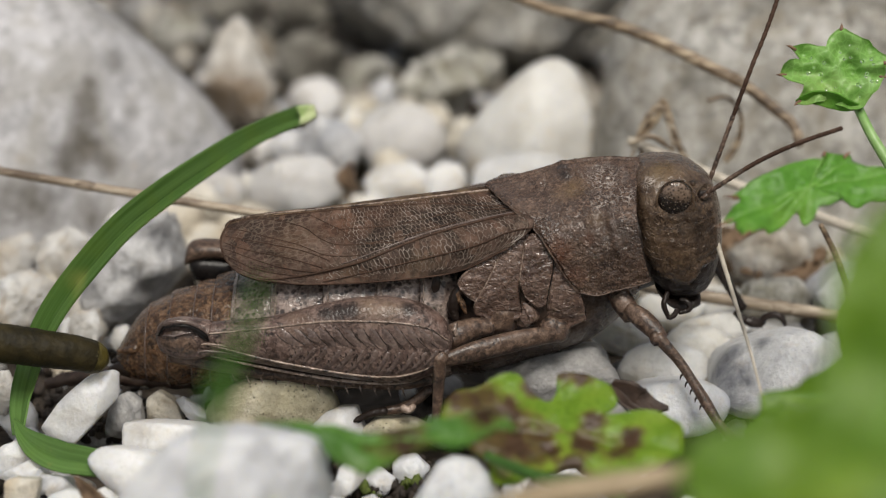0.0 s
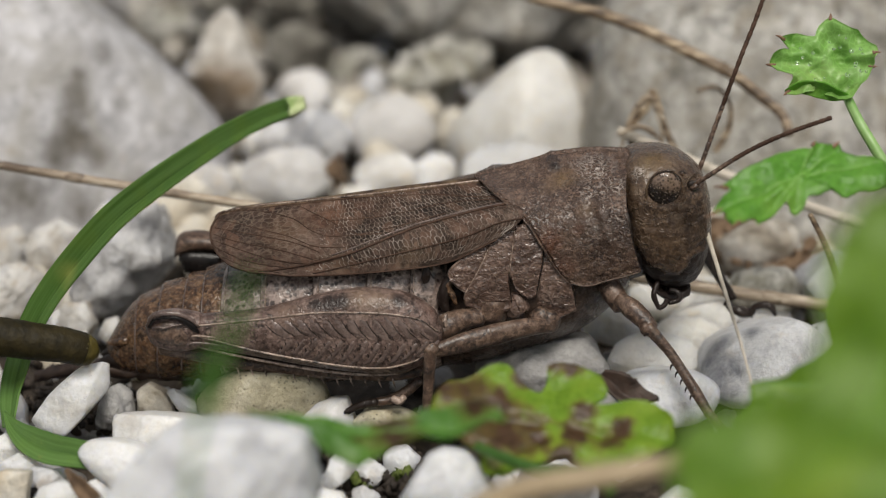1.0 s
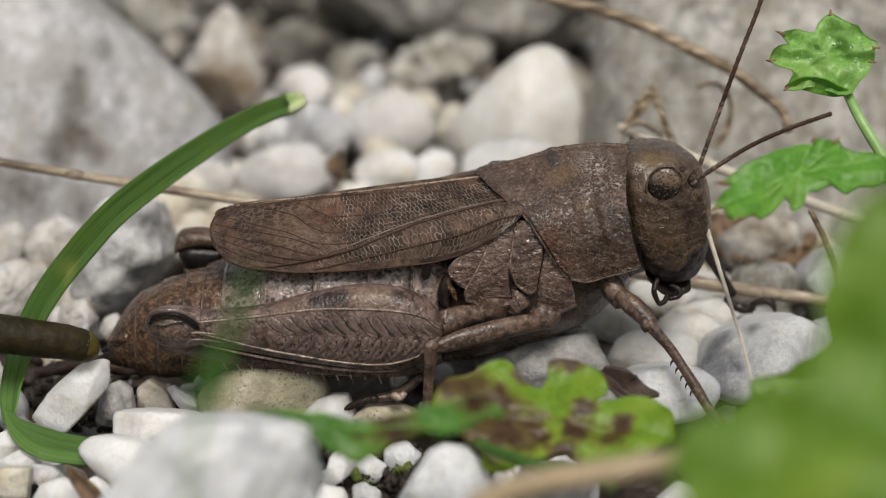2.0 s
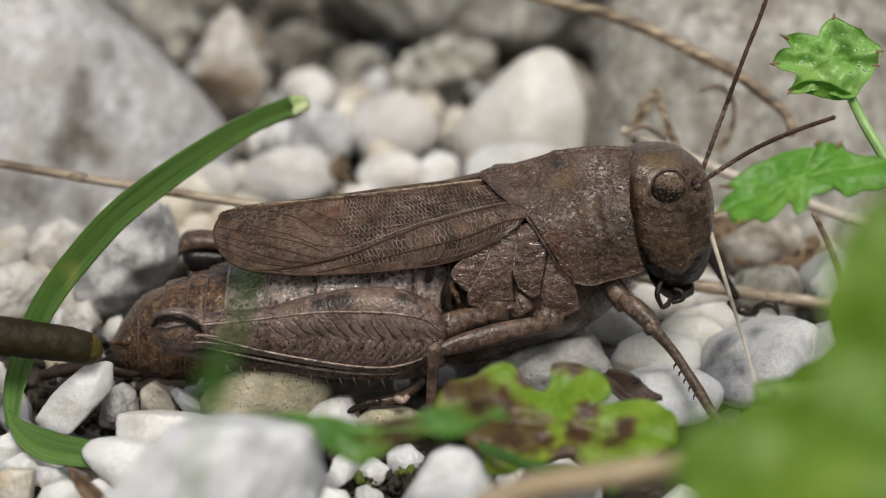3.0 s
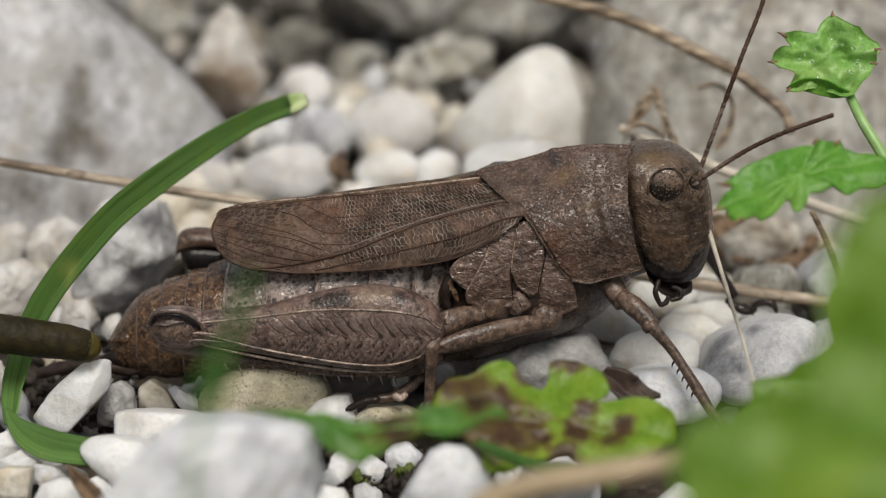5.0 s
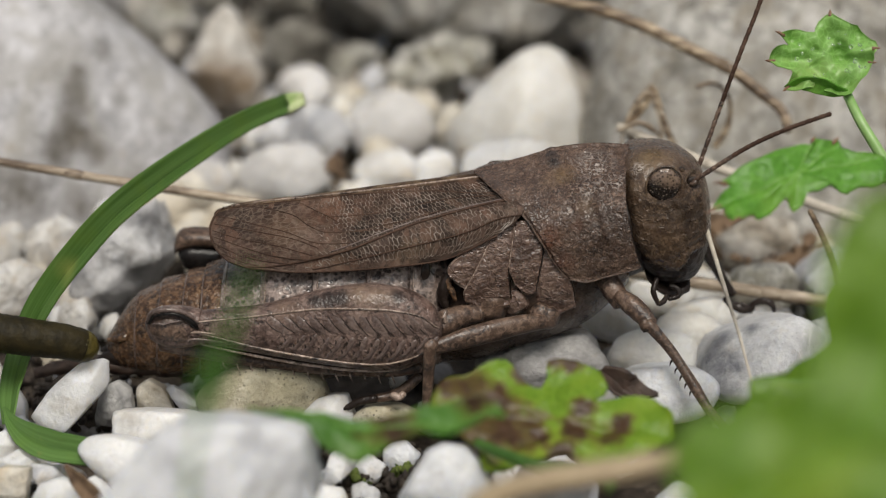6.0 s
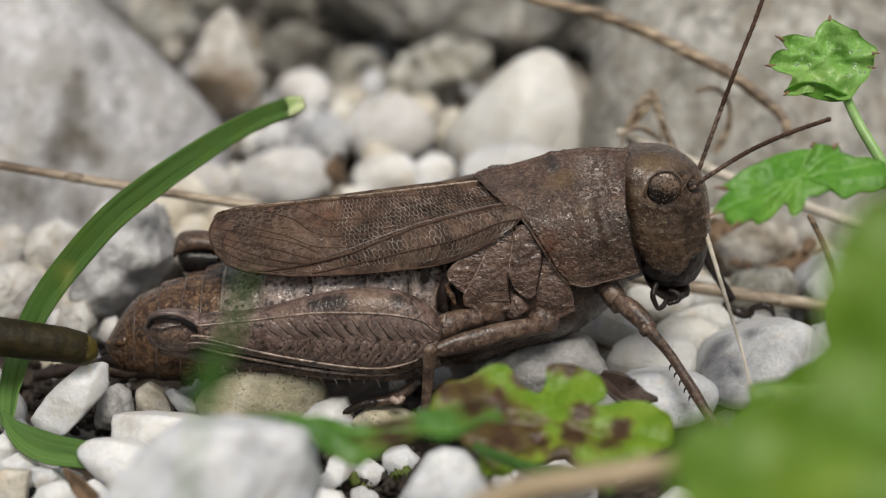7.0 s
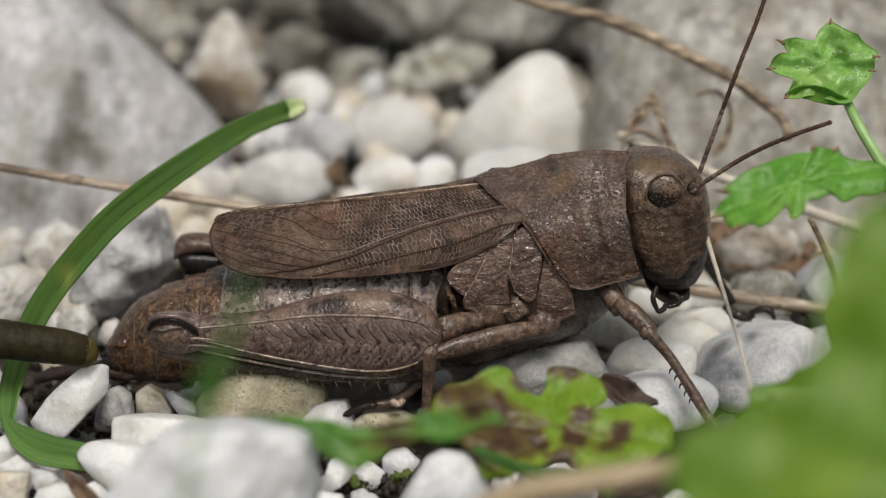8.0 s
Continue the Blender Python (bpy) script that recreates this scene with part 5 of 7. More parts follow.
def hump(x, z, cx, cz, rx, rz):
    return math.exp(-((x - cx) / rx) ** 2 - ((z - cz) / rz) ** 2)


def trough(x, z, line, width):
    """1 on a line of places, 0 away from it"""
    best = 9.0
    for a, b in zip(line, line[1:]):
        dx, dz = b[0] - a[0], b[2] - a[2]
        t = min(max(((x - a[0]) * dx + (z - a[2]) * dz) / (dx * dx + dz * dz), 0), 1)
        best = min(best, math.hypot(x - a[0] - t * dx, z - a[2] - t * dz))
    return math.exp(-(best / width) ** 2)


EYE = (12.87, -3.3, 14.31)
SOCKET = (14.67, -2.3, 14.19)
SEAM = [(13.52, -3.1, 13.01), (13.65, -3.1, 12.12), (13.98, -3.1, 11.18), (14.41, -3.1, 10.45)]
CLYPEUS = [(13.88, -2.4, 9.99), (14.49, -2.4, 10.41), (15.07, -2.4, 10.62), (15.58, -2.4, 10.97)]
COSTA = [(15.1, -1.6, 13.61), (15.45, -1.6, 12.4), (15.54, -1.6, 11.17), (15.44, -1.6, 10.4)]


def head_shell():
    rows = curve_through(HEAD, 90)
    rings = []
    n = 128
    for z, back, front, half in rows:
        mid, arm = (back + front) / 2, (front - back) / 2
        r = []
        for k in range(n):
            a = 2 * math.pi * k / n
            c, s = math.cos(a), math.sin(a)
            x, y = mid + arm * math.copysign(abs(c) ** (0.8 if c > 0 else 0.36), c), half * math.copysign(abs(s) ** 0.9, s) * (1.0 - 0.12 * max(c, 0))
            flank = min(1.0, abs(y) / 1.2)
            e = math.hypot((x - EYE[0]) / 1.0, (z - EYE[2]) / 1.12)
            out = 0.06 * math.exp(-((e - 1.1) / 0.12) ** 2) + 0.12 * hump(x, z, EYE[0] - 0.3, EYE[2] + 1.4, 1.3, 0.45)
            so = math.hypot((x - SOCKET[0] + 0.12) / 0.62, (z - SOCKET[2] - 0.05) / 0.5)
            out += 0.2 * math.exp(-((so - 1.1) / 0.25) ** 2) * (1 if z > SOCKET[2] - 0.1 else 0.3) - 0.32 * math.exp(-(so / 0.75) ** 2)
            out -= 0.1 * trough(x, z, SEAM, 0.1) + 0.14 * trough(x, z, CLYPEUS, 0.1) - 0.12 * trough(x, z, COSTA, 0.2)
            out -= 0.16 * hump(x, z, SEAM[1][0] + 0.75, SEAM[1][2] + 0.2, 0.55, 1.6)
            out += 0.1 * hump(x, z, SEAM[2][0] - 1.1, SEAM[2][2] + 0.3, 0.9, 0.9)
            p = Vector((x, y, z))
            low = min(max((EYE[2] - 0.8 - z) / 1.0, 0), 1)
            out += 0.085 * low * (0.4 - abs(noise.noise(Vector((x * 0.9, 3.0, z * 2.6)))) * 1.7)
            out += 0.09 * noise.noise(p * 0.9) + 0.05 * noise.noise(p * 2.7) + 0.026 * noise.noise(p * 6.0)
            edge = z - jaw_edge(x)
            out -= 0.3 * math.exp(-(edge / 0.13) ** 2) + (0.24 if edge < 0 else 0.0) * min(1, -edge / 0.2)
            out *= flank
            w = math.hypot(x - mid, y) + 1e-6
            r.append((x + (x - mid) / w * out * 0.5, y + math.copysign(1, y) * out * (abs(y) / w) ** 0.5, z))
        rings.append(r)
    return loft(rings)


head_verts, head_faces = head_shell()


def piece_of_head(below):
    """the faces above or below the jaw edge, as a mesh of their own"""
    keep, index, verts = [], {}, []
    for q in head_faces:
        m = np.mean([head_verts[i] for i in q], 0)
        if (m[2] < jaw_edge(m[0])) == below:
            for i in q:
                if i not in index:
                    index[i] = len(verts)
                    verts.append(head_verts[i])
            keep.append(tuple(index[i] for i in q))
    return verts, keep


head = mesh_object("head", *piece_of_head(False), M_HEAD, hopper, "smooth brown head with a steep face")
mesh_object("jaw", *piece_of_head(True), M_DARK, head, "dark jaw and lip")
for y in (-1, 1):
    blob("eye", (EYE[0], 2.9 if y > 0 else -3.24, EYE[2] - (0.4 if y > 0 else 0)), (0.94, 0.34, 1.12), M_EYE, -16, head, "dark speckled compound eye", 3, 0.0)


mesh_object("eye_rim", *tube([(EYE[0] + 1.02 * math.cos(a) * 0.96 - 1.2 * math.sin(a) * -0.27, -3.34, EYE[2] + 1.2 * math.sin(a) * 0.96 + 1.02 * math.cos(a) * -0.27) for a in np.linspace(0, 2 * math.pi, 31)], [0.07], 60, 6), M_HEAD, head)


def on_head(p, out=0.0):
    """the place on the near side of the head beside p"""
    mid_z = sorted(HEAD)
    z = [r[0] for r in mid_z]
    back, front, half = [np.interp(p[2], z, [r[k] for r in mid_z]) for k in (1, 2, 3)]
    c = min(max((p[0] - (back + front) / 2) / ((front - back) / 2), -0.99), 0.99)
    cos = abs(c) ** (1 / (0.8 if c > 0 else 0.36))
    return (p[0], -half * math.sqrt(max(1 - cos * cos, 0)) ** 0.9 * (1 - 0.12 * max(cos if c > 0 else 0, 0)) - out, p[2])


# dark blob added for the shade under the socket's arch
blob("antenna_pit", on_head((14.5, -2.3, 14.32), -0.1), (0.4, 0.18, 0.2), M_DARK, 25, head)
blob("antenna_base", on_head((14.72, -2.3, 14.24), 0.12), (0.36, 0.24, 0.2), M_LEG, 30, head)
mesh_object("head_ridge", *tube([on_head(p, 0.02) for p in curve_through([(14.1, -2.4, 14.29), (14.25, -2.4, 14.56), (14.57, -2.4, 14.7), (14.84, -2.4, 14.53)], 14)], [0.05, 0.09, 0.05], 14, 8), M_HEAD, head)
blob("ocellus_ring", on_head((13.95, -2.9, 14.93), -0.03), (0.2, 0.12, 0.2), M_DARK, 0, head)
blob("ocellus", on_head((13.95, -2.9, 14.93), 0.05), (0.15, 0.12, 0.15), M_HEAD, 0, head, "small round simple eye")
mesh_object("maxilla", *body([((11.99, 0.0, 8.75), (12.36, 0.0, 7.81), 2.2), ((12.69, 0.0, 8.1), (12.99, 0.0, 7.12), 2.4), ((13.72, 0.0, 7.56), (13.93, 0.0, 6.58), 2.0), ((14.9, 0.0, 7.67), (14.83, 0.0, 6.83), 1.4)], 12), M_DARK, head, "dark jaw base with feelers")
for pts in ([(12.76, -2.6, 8.37), (12.51, -3.0, 7.75), (12.84, -3.0, 6.89)], [(12.84, -3.0, 6.89), (13.17, -2.95, 7.09), (13.3, -2.9, 7.42)], [(13.55, -2.2, 7.79), (14.01, -2.33, 7.63), (14.08, -2.47, 7.25), (13.47, -2.6, 7.06)]):
    mesh_object("palp", *tube(pts, [0.15, 0.18, 0.13], 12, 8), M_DARK, head)


def antenna(points, r0, r1, count):
    """a thread of barrel-shaped joints"""
    root = mesh_object("antenna", *tube(points[:1] + [points[0] + (points[1] - points[0]) * 0.06], [r0 * 1.5, r0 * 1.3], 4, 10), M_ANTENNA, hopper, "thin brown jointed antenna")
    c = curve_through(points, count + 1)
    for k in range(count):
        r = r0 + (r1 - r0) * k / count
        a, b = c[k], c[k + 1]
        mesh_object("antenna_segment", *tube([a + (b - a) * t for t in (-0.05, 0.1, 0.5, 0.92, 1.05)], [r * 0.8, r * 0.95, r * 1.0, r * 1.1, r * 0.98], 9, 9), M_LEG if k < count * 0.3 else M_ANTENNA, root)


antenna([np.array(p) for p in [(14.72, -2.4, 14.29), (15.48, -2.8, 15.03), (17.55, -3.2, 16.58), (19.63, -3.85, 17.85), (21.9, -4.5, 18.94)]], 0.14, 0.13, 23)
antenna([np.array(p) for p in [(15.14, 0.5, 13.68), (15.77, 0.83, 15.53), (16.74, 1.17, 18.44), (17.65, 1.5, 21.08), (18.47, 2.0, 23.15), (19.15, 2.5, 25.2), (19.68, 3.0, 27.09)]], 0.14, 0.125, 25)

# fore wings folded along the back
WING = grid_patch([
    [(2.26, 0.0, 13.95), (-2.79, 0.0, 13.29), (-7.47, 0.0, 12.62), (-11.48, 0.0, 12.13), (-12.69, 0.0, 11.85)],
    [(2.45, -0.45, 13.86), (-2.79, -0.45, 13.19), (-7.44, -0.45, 12.53), (-11.44, -0.45, 12.04), (-13.12, -0.45, 11.61)],
    [(3.63, -2.3, 13.53), (-2.1, -2.25, 12.58), (-7.36, -2.2, 11.8), (-11.36, -1.7, 11.28), (-13.43, -1.2, 11.03)],
    [(4.75, -4.5, 13.43), (-1.42, -4.35, 11.81), (-6.61, -4.2, 10.99), (-10.9, -3.45, 10.58), (-13.1, -2.7, 10.52)],
    [(4.43, -4.85, 12.8), (0.19, -4.72, 11.01), (-4.66, -4.6, 10.28), (-9.24, -4.15, 9.9), (-12.24, -3.7, 9.94)],
    [(3.28, -4.9, 11.87), (0.52, -4.8, 10.46), (-3.04, -4.7, 9.87), (-7.92, -4.5, 9.48), (-10.99, -4.3, 9.65)]], 90, 60)
near_wing = sheet(WING, 0.12)
wing_near = mesh_object("fore_wing", *near_wing, M_WING, hopper, "brown leathery fore wing with a net of veins")
wing_far = mesh_object("fore_wing", *mirrored(near_wing), M_WING, hopper)
for wing in (wing_near, wing_far):
    lay_net(wing, 90, 60, 17.0, 6.0)


def on_wing(u, v, out):
    """the place above the wing at (along, across), each from 0 to 1"""
    x, y = min(max(u, 0), 1) * 89, min(max(v, 0), 1) * 59
    i, j = min(int(x), 88), min(int(y), 58)
    fx, fy = x - i, y - j
    p = WING[j, i] * (1 - fx) * (1 - fy) + WING[j, i + 1] * fx * (1 - fy) + WING[j + 1, i] * (1 - fx) * fy + WING[j + 1, i + 1] * fx * fy
    nor = np.cross(WING[j, i + 1] - WING[j, i], WING[j + 1, i] - WING[j, i])
    nor = nor / np.linalg.norm(nor) * (1 if nor[1] < 0 else -1)
    return p + nor * out


def vein(path, r, material):
    mesh_object("vein", *tube([on_wing(u, v, 0.06 + r * 0.4) for u, v in curve_through(path, 40)], [r, r * 0.7], 40, 6), material, wing_near)


STRONG = [(0.0, 0.525), (0.135, 0.53), (0.315, 0.6), (0.528, 0.78), (0.697, 0.835), (0.843, 0.875), (1.0, 0.97)]
LOW = [(0.0, 0.75), (0.079, 0.735), (0.169, 0.763), (0.303, 0.797), (0.427, 0.847), (0.551, 0.898), (0.73, 0.955)]
FAN = [[(0.438, 0.627), (0.596, 0.576), (0.652, 0.458), (0.708, 0.264), (0.831, 0.122), (1.0, 0.05)], [(0.494, 0.644), (0.539, 0.525), (0.584, 0.356), (0.663, 0.153), (0.7, 0.09)],
       [(0.506, 0.729), (0.584, 0.729), (0.663, 0.668), (0.742, 0.475), (0.876, 0.271), (0.985, 0.146)], [(0.652, 0.746), (0.73, 0.576), (0.843, 0.414), (0.985, 0.237)],
       [(0.685, 0.797), (0.775, 0.661), (0.91, 0.475), (0.989, 0.322)], [(0.697, 0.847), (0.798, 0.763), (0.888, 0.627), (0.989, 0.424)],
       [(0.764, 0.881), (0.82, 0.831), (0.91, 0.729), (0.989, 0.542)], [(0.854, 0.932), (0.933, 0.847), (0.989, 0.661)]]
vein([(0.0, 0.06), (0.225, 0.06), (0.382, 0.065), (0.742, 0.04), (0.96, 0.03)], 0.07, M_RIDGE)
vein([(0.0, 0.36), (0.079, 0.3), (0.213, 0.169), (0.461, 0.095), (0.629, 0.08), (0.82, 0.08)], 0.045, M_ANTENNA)
vein(STRONG, 0.085, M_ANTENNA)
vein([(0.0, 0.49), (0.135, 0.5), (0.303, 0.555), (0.528, 0.74), (0.62, 0.79)], 0.06, M_RIB)
vein(LOW, 0.05, M_ANTENNA)
vein([(0.0, 0.43), (0.101, 0.345), (0.225, 0.325), (0.36, 0.38), (0.483, 0.385), (0.58, 0.36)], 0.04, M_ANTENNA)
vein([(0.213, 0.475), (0.281, 0.508), (0.382, 0.559), (0.517, 0.61)], 0.04, M_ANTENNA)
for path in FAN:
    vein(path, 0.032, M_ANTENNA)
vein([(0, 1.0), (0.3, 0.995), (0.7, 0.995), (1, 0.99)], 0.055, M_ANTENNA)
vein([(1.0, 0.0), (1.0, 0.3), (1.0, 0.6), (1.0, 1.0)], 0.06, M_ANTENNA)


def strut(a, b, r):
    """a hair-fine four-sided bar between two places"""
    t = b - a
    t = t / (np.linalg.norm(t) + 1e-9)
    s = np.cross(t, (0.0, 1.0, 0.3))
    s = s / (np.linalg.norm(s) + 1e-9) * r
    w = np.cross(s, t)
    v = [p + q for p in (a, b) for q in (s, w, -s, -w)]
    return v, [(k, (k + 1) % 4, 4 + (k + 1) % 4, 4 + k) for k in range(4)]


def vein_net():
    """many-sided cells on the middle field and the lower strip, cross bars between the long veins of the tip"""
    rng = np.random.default_rng(12)
    sx, sy = 0.25 / 17, 0.44 / 6
    cols, rows = int(0.8 / sx), int(1.0 / (sy * 0.866))
    pts = np.array([[((c + 0.5 * (r % 2) + rng.uniform(-0.36, 0.36)) * sx, (r * 0.866 + rng.uniform(-0.32, 0.32)) * sy) for c in range(cols + 2)] for r in range(rows + 2)])
    up = {(r, c): (pts[r, c] + pts[r, c + 1] + pts[r + 1, c + r % 2]) / 3 for r in range(rows) for c in range(cols)}
    down = {(r, c): (pts[r, c + 1] + pts[r + 1, c + r % 2] + pts[r + 1, c + r % 2 + 1]) / 3 for r in range(rows) for c in range(cols)}
    bars = []
    for (r, c), p in down.items():
        for q in (up[r, c], up.get((r, c + 1)), up.get((r + 1, c + r % 2))):
            if q is not None:
                bars.append((p, q))
    su, sv = zip(*curve_through(STRONG, 60))
    pieces = []
    for p, q in bars:
        u, v = (p + q) / 2
        edge = np.interp(u, su, sv)
        fade = min(1.0, max(0.0, (0.66 - u) / 0.12)) if v < edge else min(1.0, max(0.0, (0.78 - u) / 0.15))
        if v < 0.1 or v > 0.985 or abs(v - edge) < 0.02 or rng.uniform() > fade * (0.95 if v < edge else 0.88):
            continue
        pieces.append(strut(on_wing(p[0], p[1], 0.07), on_wing(q[0], q[1], 0.07), rng.uniform(0.012, 0.026)))
    tip_bars = []
    for a, b in zip(FAN[2:], FAN[3:]):
        ca, cb = curve_through(a, 60), curve_through(b, 60)
        for k in range(8, 58, 5):
            m = min(59, max(0, k + int(rng.integers(-2, 3))))
            if np.linalg.norm((ca[k] - cb[m]) * (17, 6)) < 0.9:
                tip_bars.append(strut(on_wing(*ca[k], 0.062), on_wing(*cb[m], 0.062), 0.013))
    mesh_object("vein_net", *join(*pieces), M_NET, wing_near, "fine pale net of cross veins")
    mesh_object("cross_veins", *join(*tip_bars), M_LEG, wing_near, "thin brown cross bars in the wing tip")


vein_net()

# near hind leg: the swollen thigh lies along the flank
THIGH = [((-13.86, -6.6, 7.94), (-13.93, -6.6, 6.07), 0.75), ((-12.31, -6.6, 8.08), (-12.39, -6.6, 5.86), 0.8), ((-10.06, -6.6, 8.32), (-10.15, -6.6, 5.44), 1.0), ((-7.16, -6.6, 9.08), (-7.25, -6.6, 4.88), 1.2),
         ((-4.6, -6.6, 9.52), (-4.67, -6.6, 4.52), 1.35), ((-2.68, -6.6, 9.42), (-2.72, -6.6, 4.45), 1.35), ((-1.25, -6.6, 8.97), (-1.17, -6.6, 4.88), 1.25), ((-0.29, -6.6, 8.18), (-0.29, -6.6, 5.75), 1.0), ((0.19, -6.6, 7.28), (0.13, -6.6, 6.52), 0.5)]
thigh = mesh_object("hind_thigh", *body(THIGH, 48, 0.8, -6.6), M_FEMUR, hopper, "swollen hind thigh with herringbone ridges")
TH = curve_through([(t[0], t[2], b[2], h) for t, b, h in THIGH], 200)


def on_thigh(p, out=0.0):
    """the place on the outer face of the thigh beside p"""
    x = p[0]
    order = np.argsort(TH[:, 0])
    top, bot, half = [np.interp(x, TH[order, 0], TH[order, k]) for k in (1, 2, 3)]
    f = min(max((p[2] - (top + bot) / 2) / max((top - bot) / 2, 0.05), -0.98), 0.98)
    s = math.sqrt(max(1 - abs(f) ** (2 / 0.8), 0.0))
    return (x, -6.6 - half * s ** 0.8 - out, p[2])


UPPER = [on_thigh(p, 0.03) for p in curve_through([(-13.64, -7.0, 7.58), (-10.68, -7.0, 7.9), (-7.15, -7.0, 8.45), (-4.6, -7.0, 8.55), (-2.68, -7.0, 8.45), (-1.09, -7.0, 8.07), (-0.03, -7.0, 7.24)], 60)]
LOWER = [on_thigh(p, 0.03) for p in curve_through([(-13.66, -7.0, 6.96), (-11.37, -7.0, 6.34), (-9.14, -7.0, 5.85), (-5.93, -7.0, 5.29), (-3.35, -7.0, 5.12), (-1.42, -7.0, 5.57), (-0.29, -7.0, 6.23)], 60)]
mesh_object("thigh_ridge", *tube(UPPER, [0.05, 0.06, 0.06, 0.04], 60, 7), M_RIDGE, thigh)
mesh_object("thigh_ridge", *tube(LOWER, [0.05, 0.07, 0.07, 0.05], 60, 7), M_RIDGE, thigh)
rib_rng = random.Random(4)
for k in range(13):
    # overlapping scales above the middle line, rows of flecks below it
    a = 0.30 + 0.051 * k
    i = int(a * 59)
    j = min(i + 4, 59)
    up, low = np.array(UPPER[i]), np.array(LOWER[j])
    mid = (np.array(UPPER[j]) + np.array(LOWER[j])) / 2 + (0.45, 0, 0.1)
    mid = mid + np.array((rib_rng.uniform(-0.12, 0.12), 0, rib_rng.uniform(-0.12, 0.12)))
    stroke = [up + np.array((0, 0, -0.1)), up * 0.5 + mid * 0.5 + np.array((-0.08, 0, -0.1)), mid]
    pts = [on_thigh(p, -0.05) for p in curve_through(stroke, 10)]
    mesh_object("thigh_rib", *tube(pts, [0.12, 0.34, 0.2], 10, 10, 0.24), M_RIB, thigh)
    # thin dark tube beside each rib, drawn as the rib's shadow
    line = [on_thigh(np.array(p) + (-0.3, 0, -0.1), 0.0) for p in curve_through(stroke, 10)[1:9]]
    mesh_object("rib_furrow", *tube(line, [0.015, 0.04, 0.015], 10, 6), M_DARK, thigh)
    drop = [mid + np.array((0.05, 0, -0.15)), mid * 0.5 + low * 0.5 + np.array((-0.02, 0, 0.0)), low - np.array((0.35, 0, -0.15))]
    pts = [on_thigh(p, -0.03) for p in curve_through(drop, 12)]
    mesh_object("thigh_rib", *tube(pts, [0.12, 0.2, 0.15, 0.19, 0.08], 12, 8, 0.4, 0.12, k), M_RIB, thigh)
    for f in range(4):
        c = pts[2 + 2 * f] + np.array((-0.24 + rib_rng.uniform(-0.06, 0.06), 0, rib_rng.uniform(-0.08, 0.08)))
        mesh_object("dark_fleck", *tube([on_thigh(c + np.array((dx, 0, dz)), 0.005) for dx, dz in ((-0.03, 0.14), (0.03, 0.0), (-0.02, -0.12))], [0.015, 0.05, 0.015], 6, 6), M_LEG if f % 2 else M_DARK, thigh)
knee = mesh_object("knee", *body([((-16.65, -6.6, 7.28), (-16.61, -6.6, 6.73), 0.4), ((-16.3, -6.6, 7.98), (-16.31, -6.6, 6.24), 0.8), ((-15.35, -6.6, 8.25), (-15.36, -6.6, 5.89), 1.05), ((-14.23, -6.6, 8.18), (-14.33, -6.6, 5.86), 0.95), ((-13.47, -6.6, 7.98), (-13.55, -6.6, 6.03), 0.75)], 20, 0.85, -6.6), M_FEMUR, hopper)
mesh_object("knee_arch", *tube([(-16.55, -7.25, 7.5), (-16.16, -7.5, 8.24), (-15.45, -7.6, 8.45), (-14.75, -7.58, 8.4), (-14.1, -7.45, 8.03), (-13.6, -7.3, 7.5)], [0.1, 0.15, 0.17, 0.15, 0.12, 0.06], 26, 8), M_RIB, knee)
mesh_object("knee_groove", *tube([(-16.4, -7.45, 7.55), (-16.06, -7.6, 8.05), (-15.41, -7.68, 8.22), (-14.78, -7.66, 8.18), (-14.22, -7.52, 7.84), (-13.79, -7.35, 7.35), (-13.6, -7.2, 7.0)], [0.08, 0.08, 0.08, 0.1, 0.16, 0.2, 0.1], 30, 8), M_JET, knee, "black crescent on the knee")
mesh_object("knee_lobe", *body([((-16.35, -7.1, 7.5), (-16.3, -7.1, 6.75), 0.4), ((-15.6, -7.1, 7.98), (-15.5, -7.1, 6.35), 0.62), ((-14.7, -7.1, 7.85), (-14.6, -7.1, 6.2), 0.58), ((-13.95, -7.1, 7.2), (-13.9, -7.1, 6.48), 0.3)], 18, 0.9, -7.1), M_LEG, knee, "dark glossy side lobe of the knee")
mesh_object("knee_fold", *tube([(-16.2, -7.62, 7.55), (-15.9, -7.72, 7.66), (-15.55, -7.76, 7.62), (-15.0, -7.72, 7.75), (-14.5, -7.62, 7.78)], [0.04, 0.09, 0.07, 0.06, 0.03], 20, 7), M_RIB, knee)
for dz in (0.0, 0.42):
    mesh_object("knee_fold", *tube([(-14.6, -7.35, 6.75 - dz), (-14.0, -7.45, 7.0 - dz), (-13.2, -7.4, 6.95 - dz), (-12.2, -7.3, 6.75 - dz)], [0.03, 0.08, 0.07, 0.03], 20, 7), M_RIDGE if dz == 0 else M_RIB, knee)
shin = mesh_object("hind_shin", *tube([(-15.99, -5.8, 5.7), (-14.44, -5.8, 5.35), (-11.54, -5.8, 4.71), (-7.31, -5.8, 4.11), (-3.07, -5.8, 3.86), (-1.11, -5.8, 4.18)], [0.5, 0.42, 0.36, 0.33, 0.35], 40, 10), M_LEG, hopper)
mesh_object("thigh_edge", *tube([(-13.57, -7.0, 6.13), (-11.4, -7.0, 5.57), (-7.87, -7.0, 4.87), (-4.65, -7.0, 4.45), (-2.33, -7.0, 4.52), (-0.9, -7.0, 5.15)], [0.06, 0.08, 0.09, 0.08, 0.04], 40, 7), M_RIDGE, thigh)
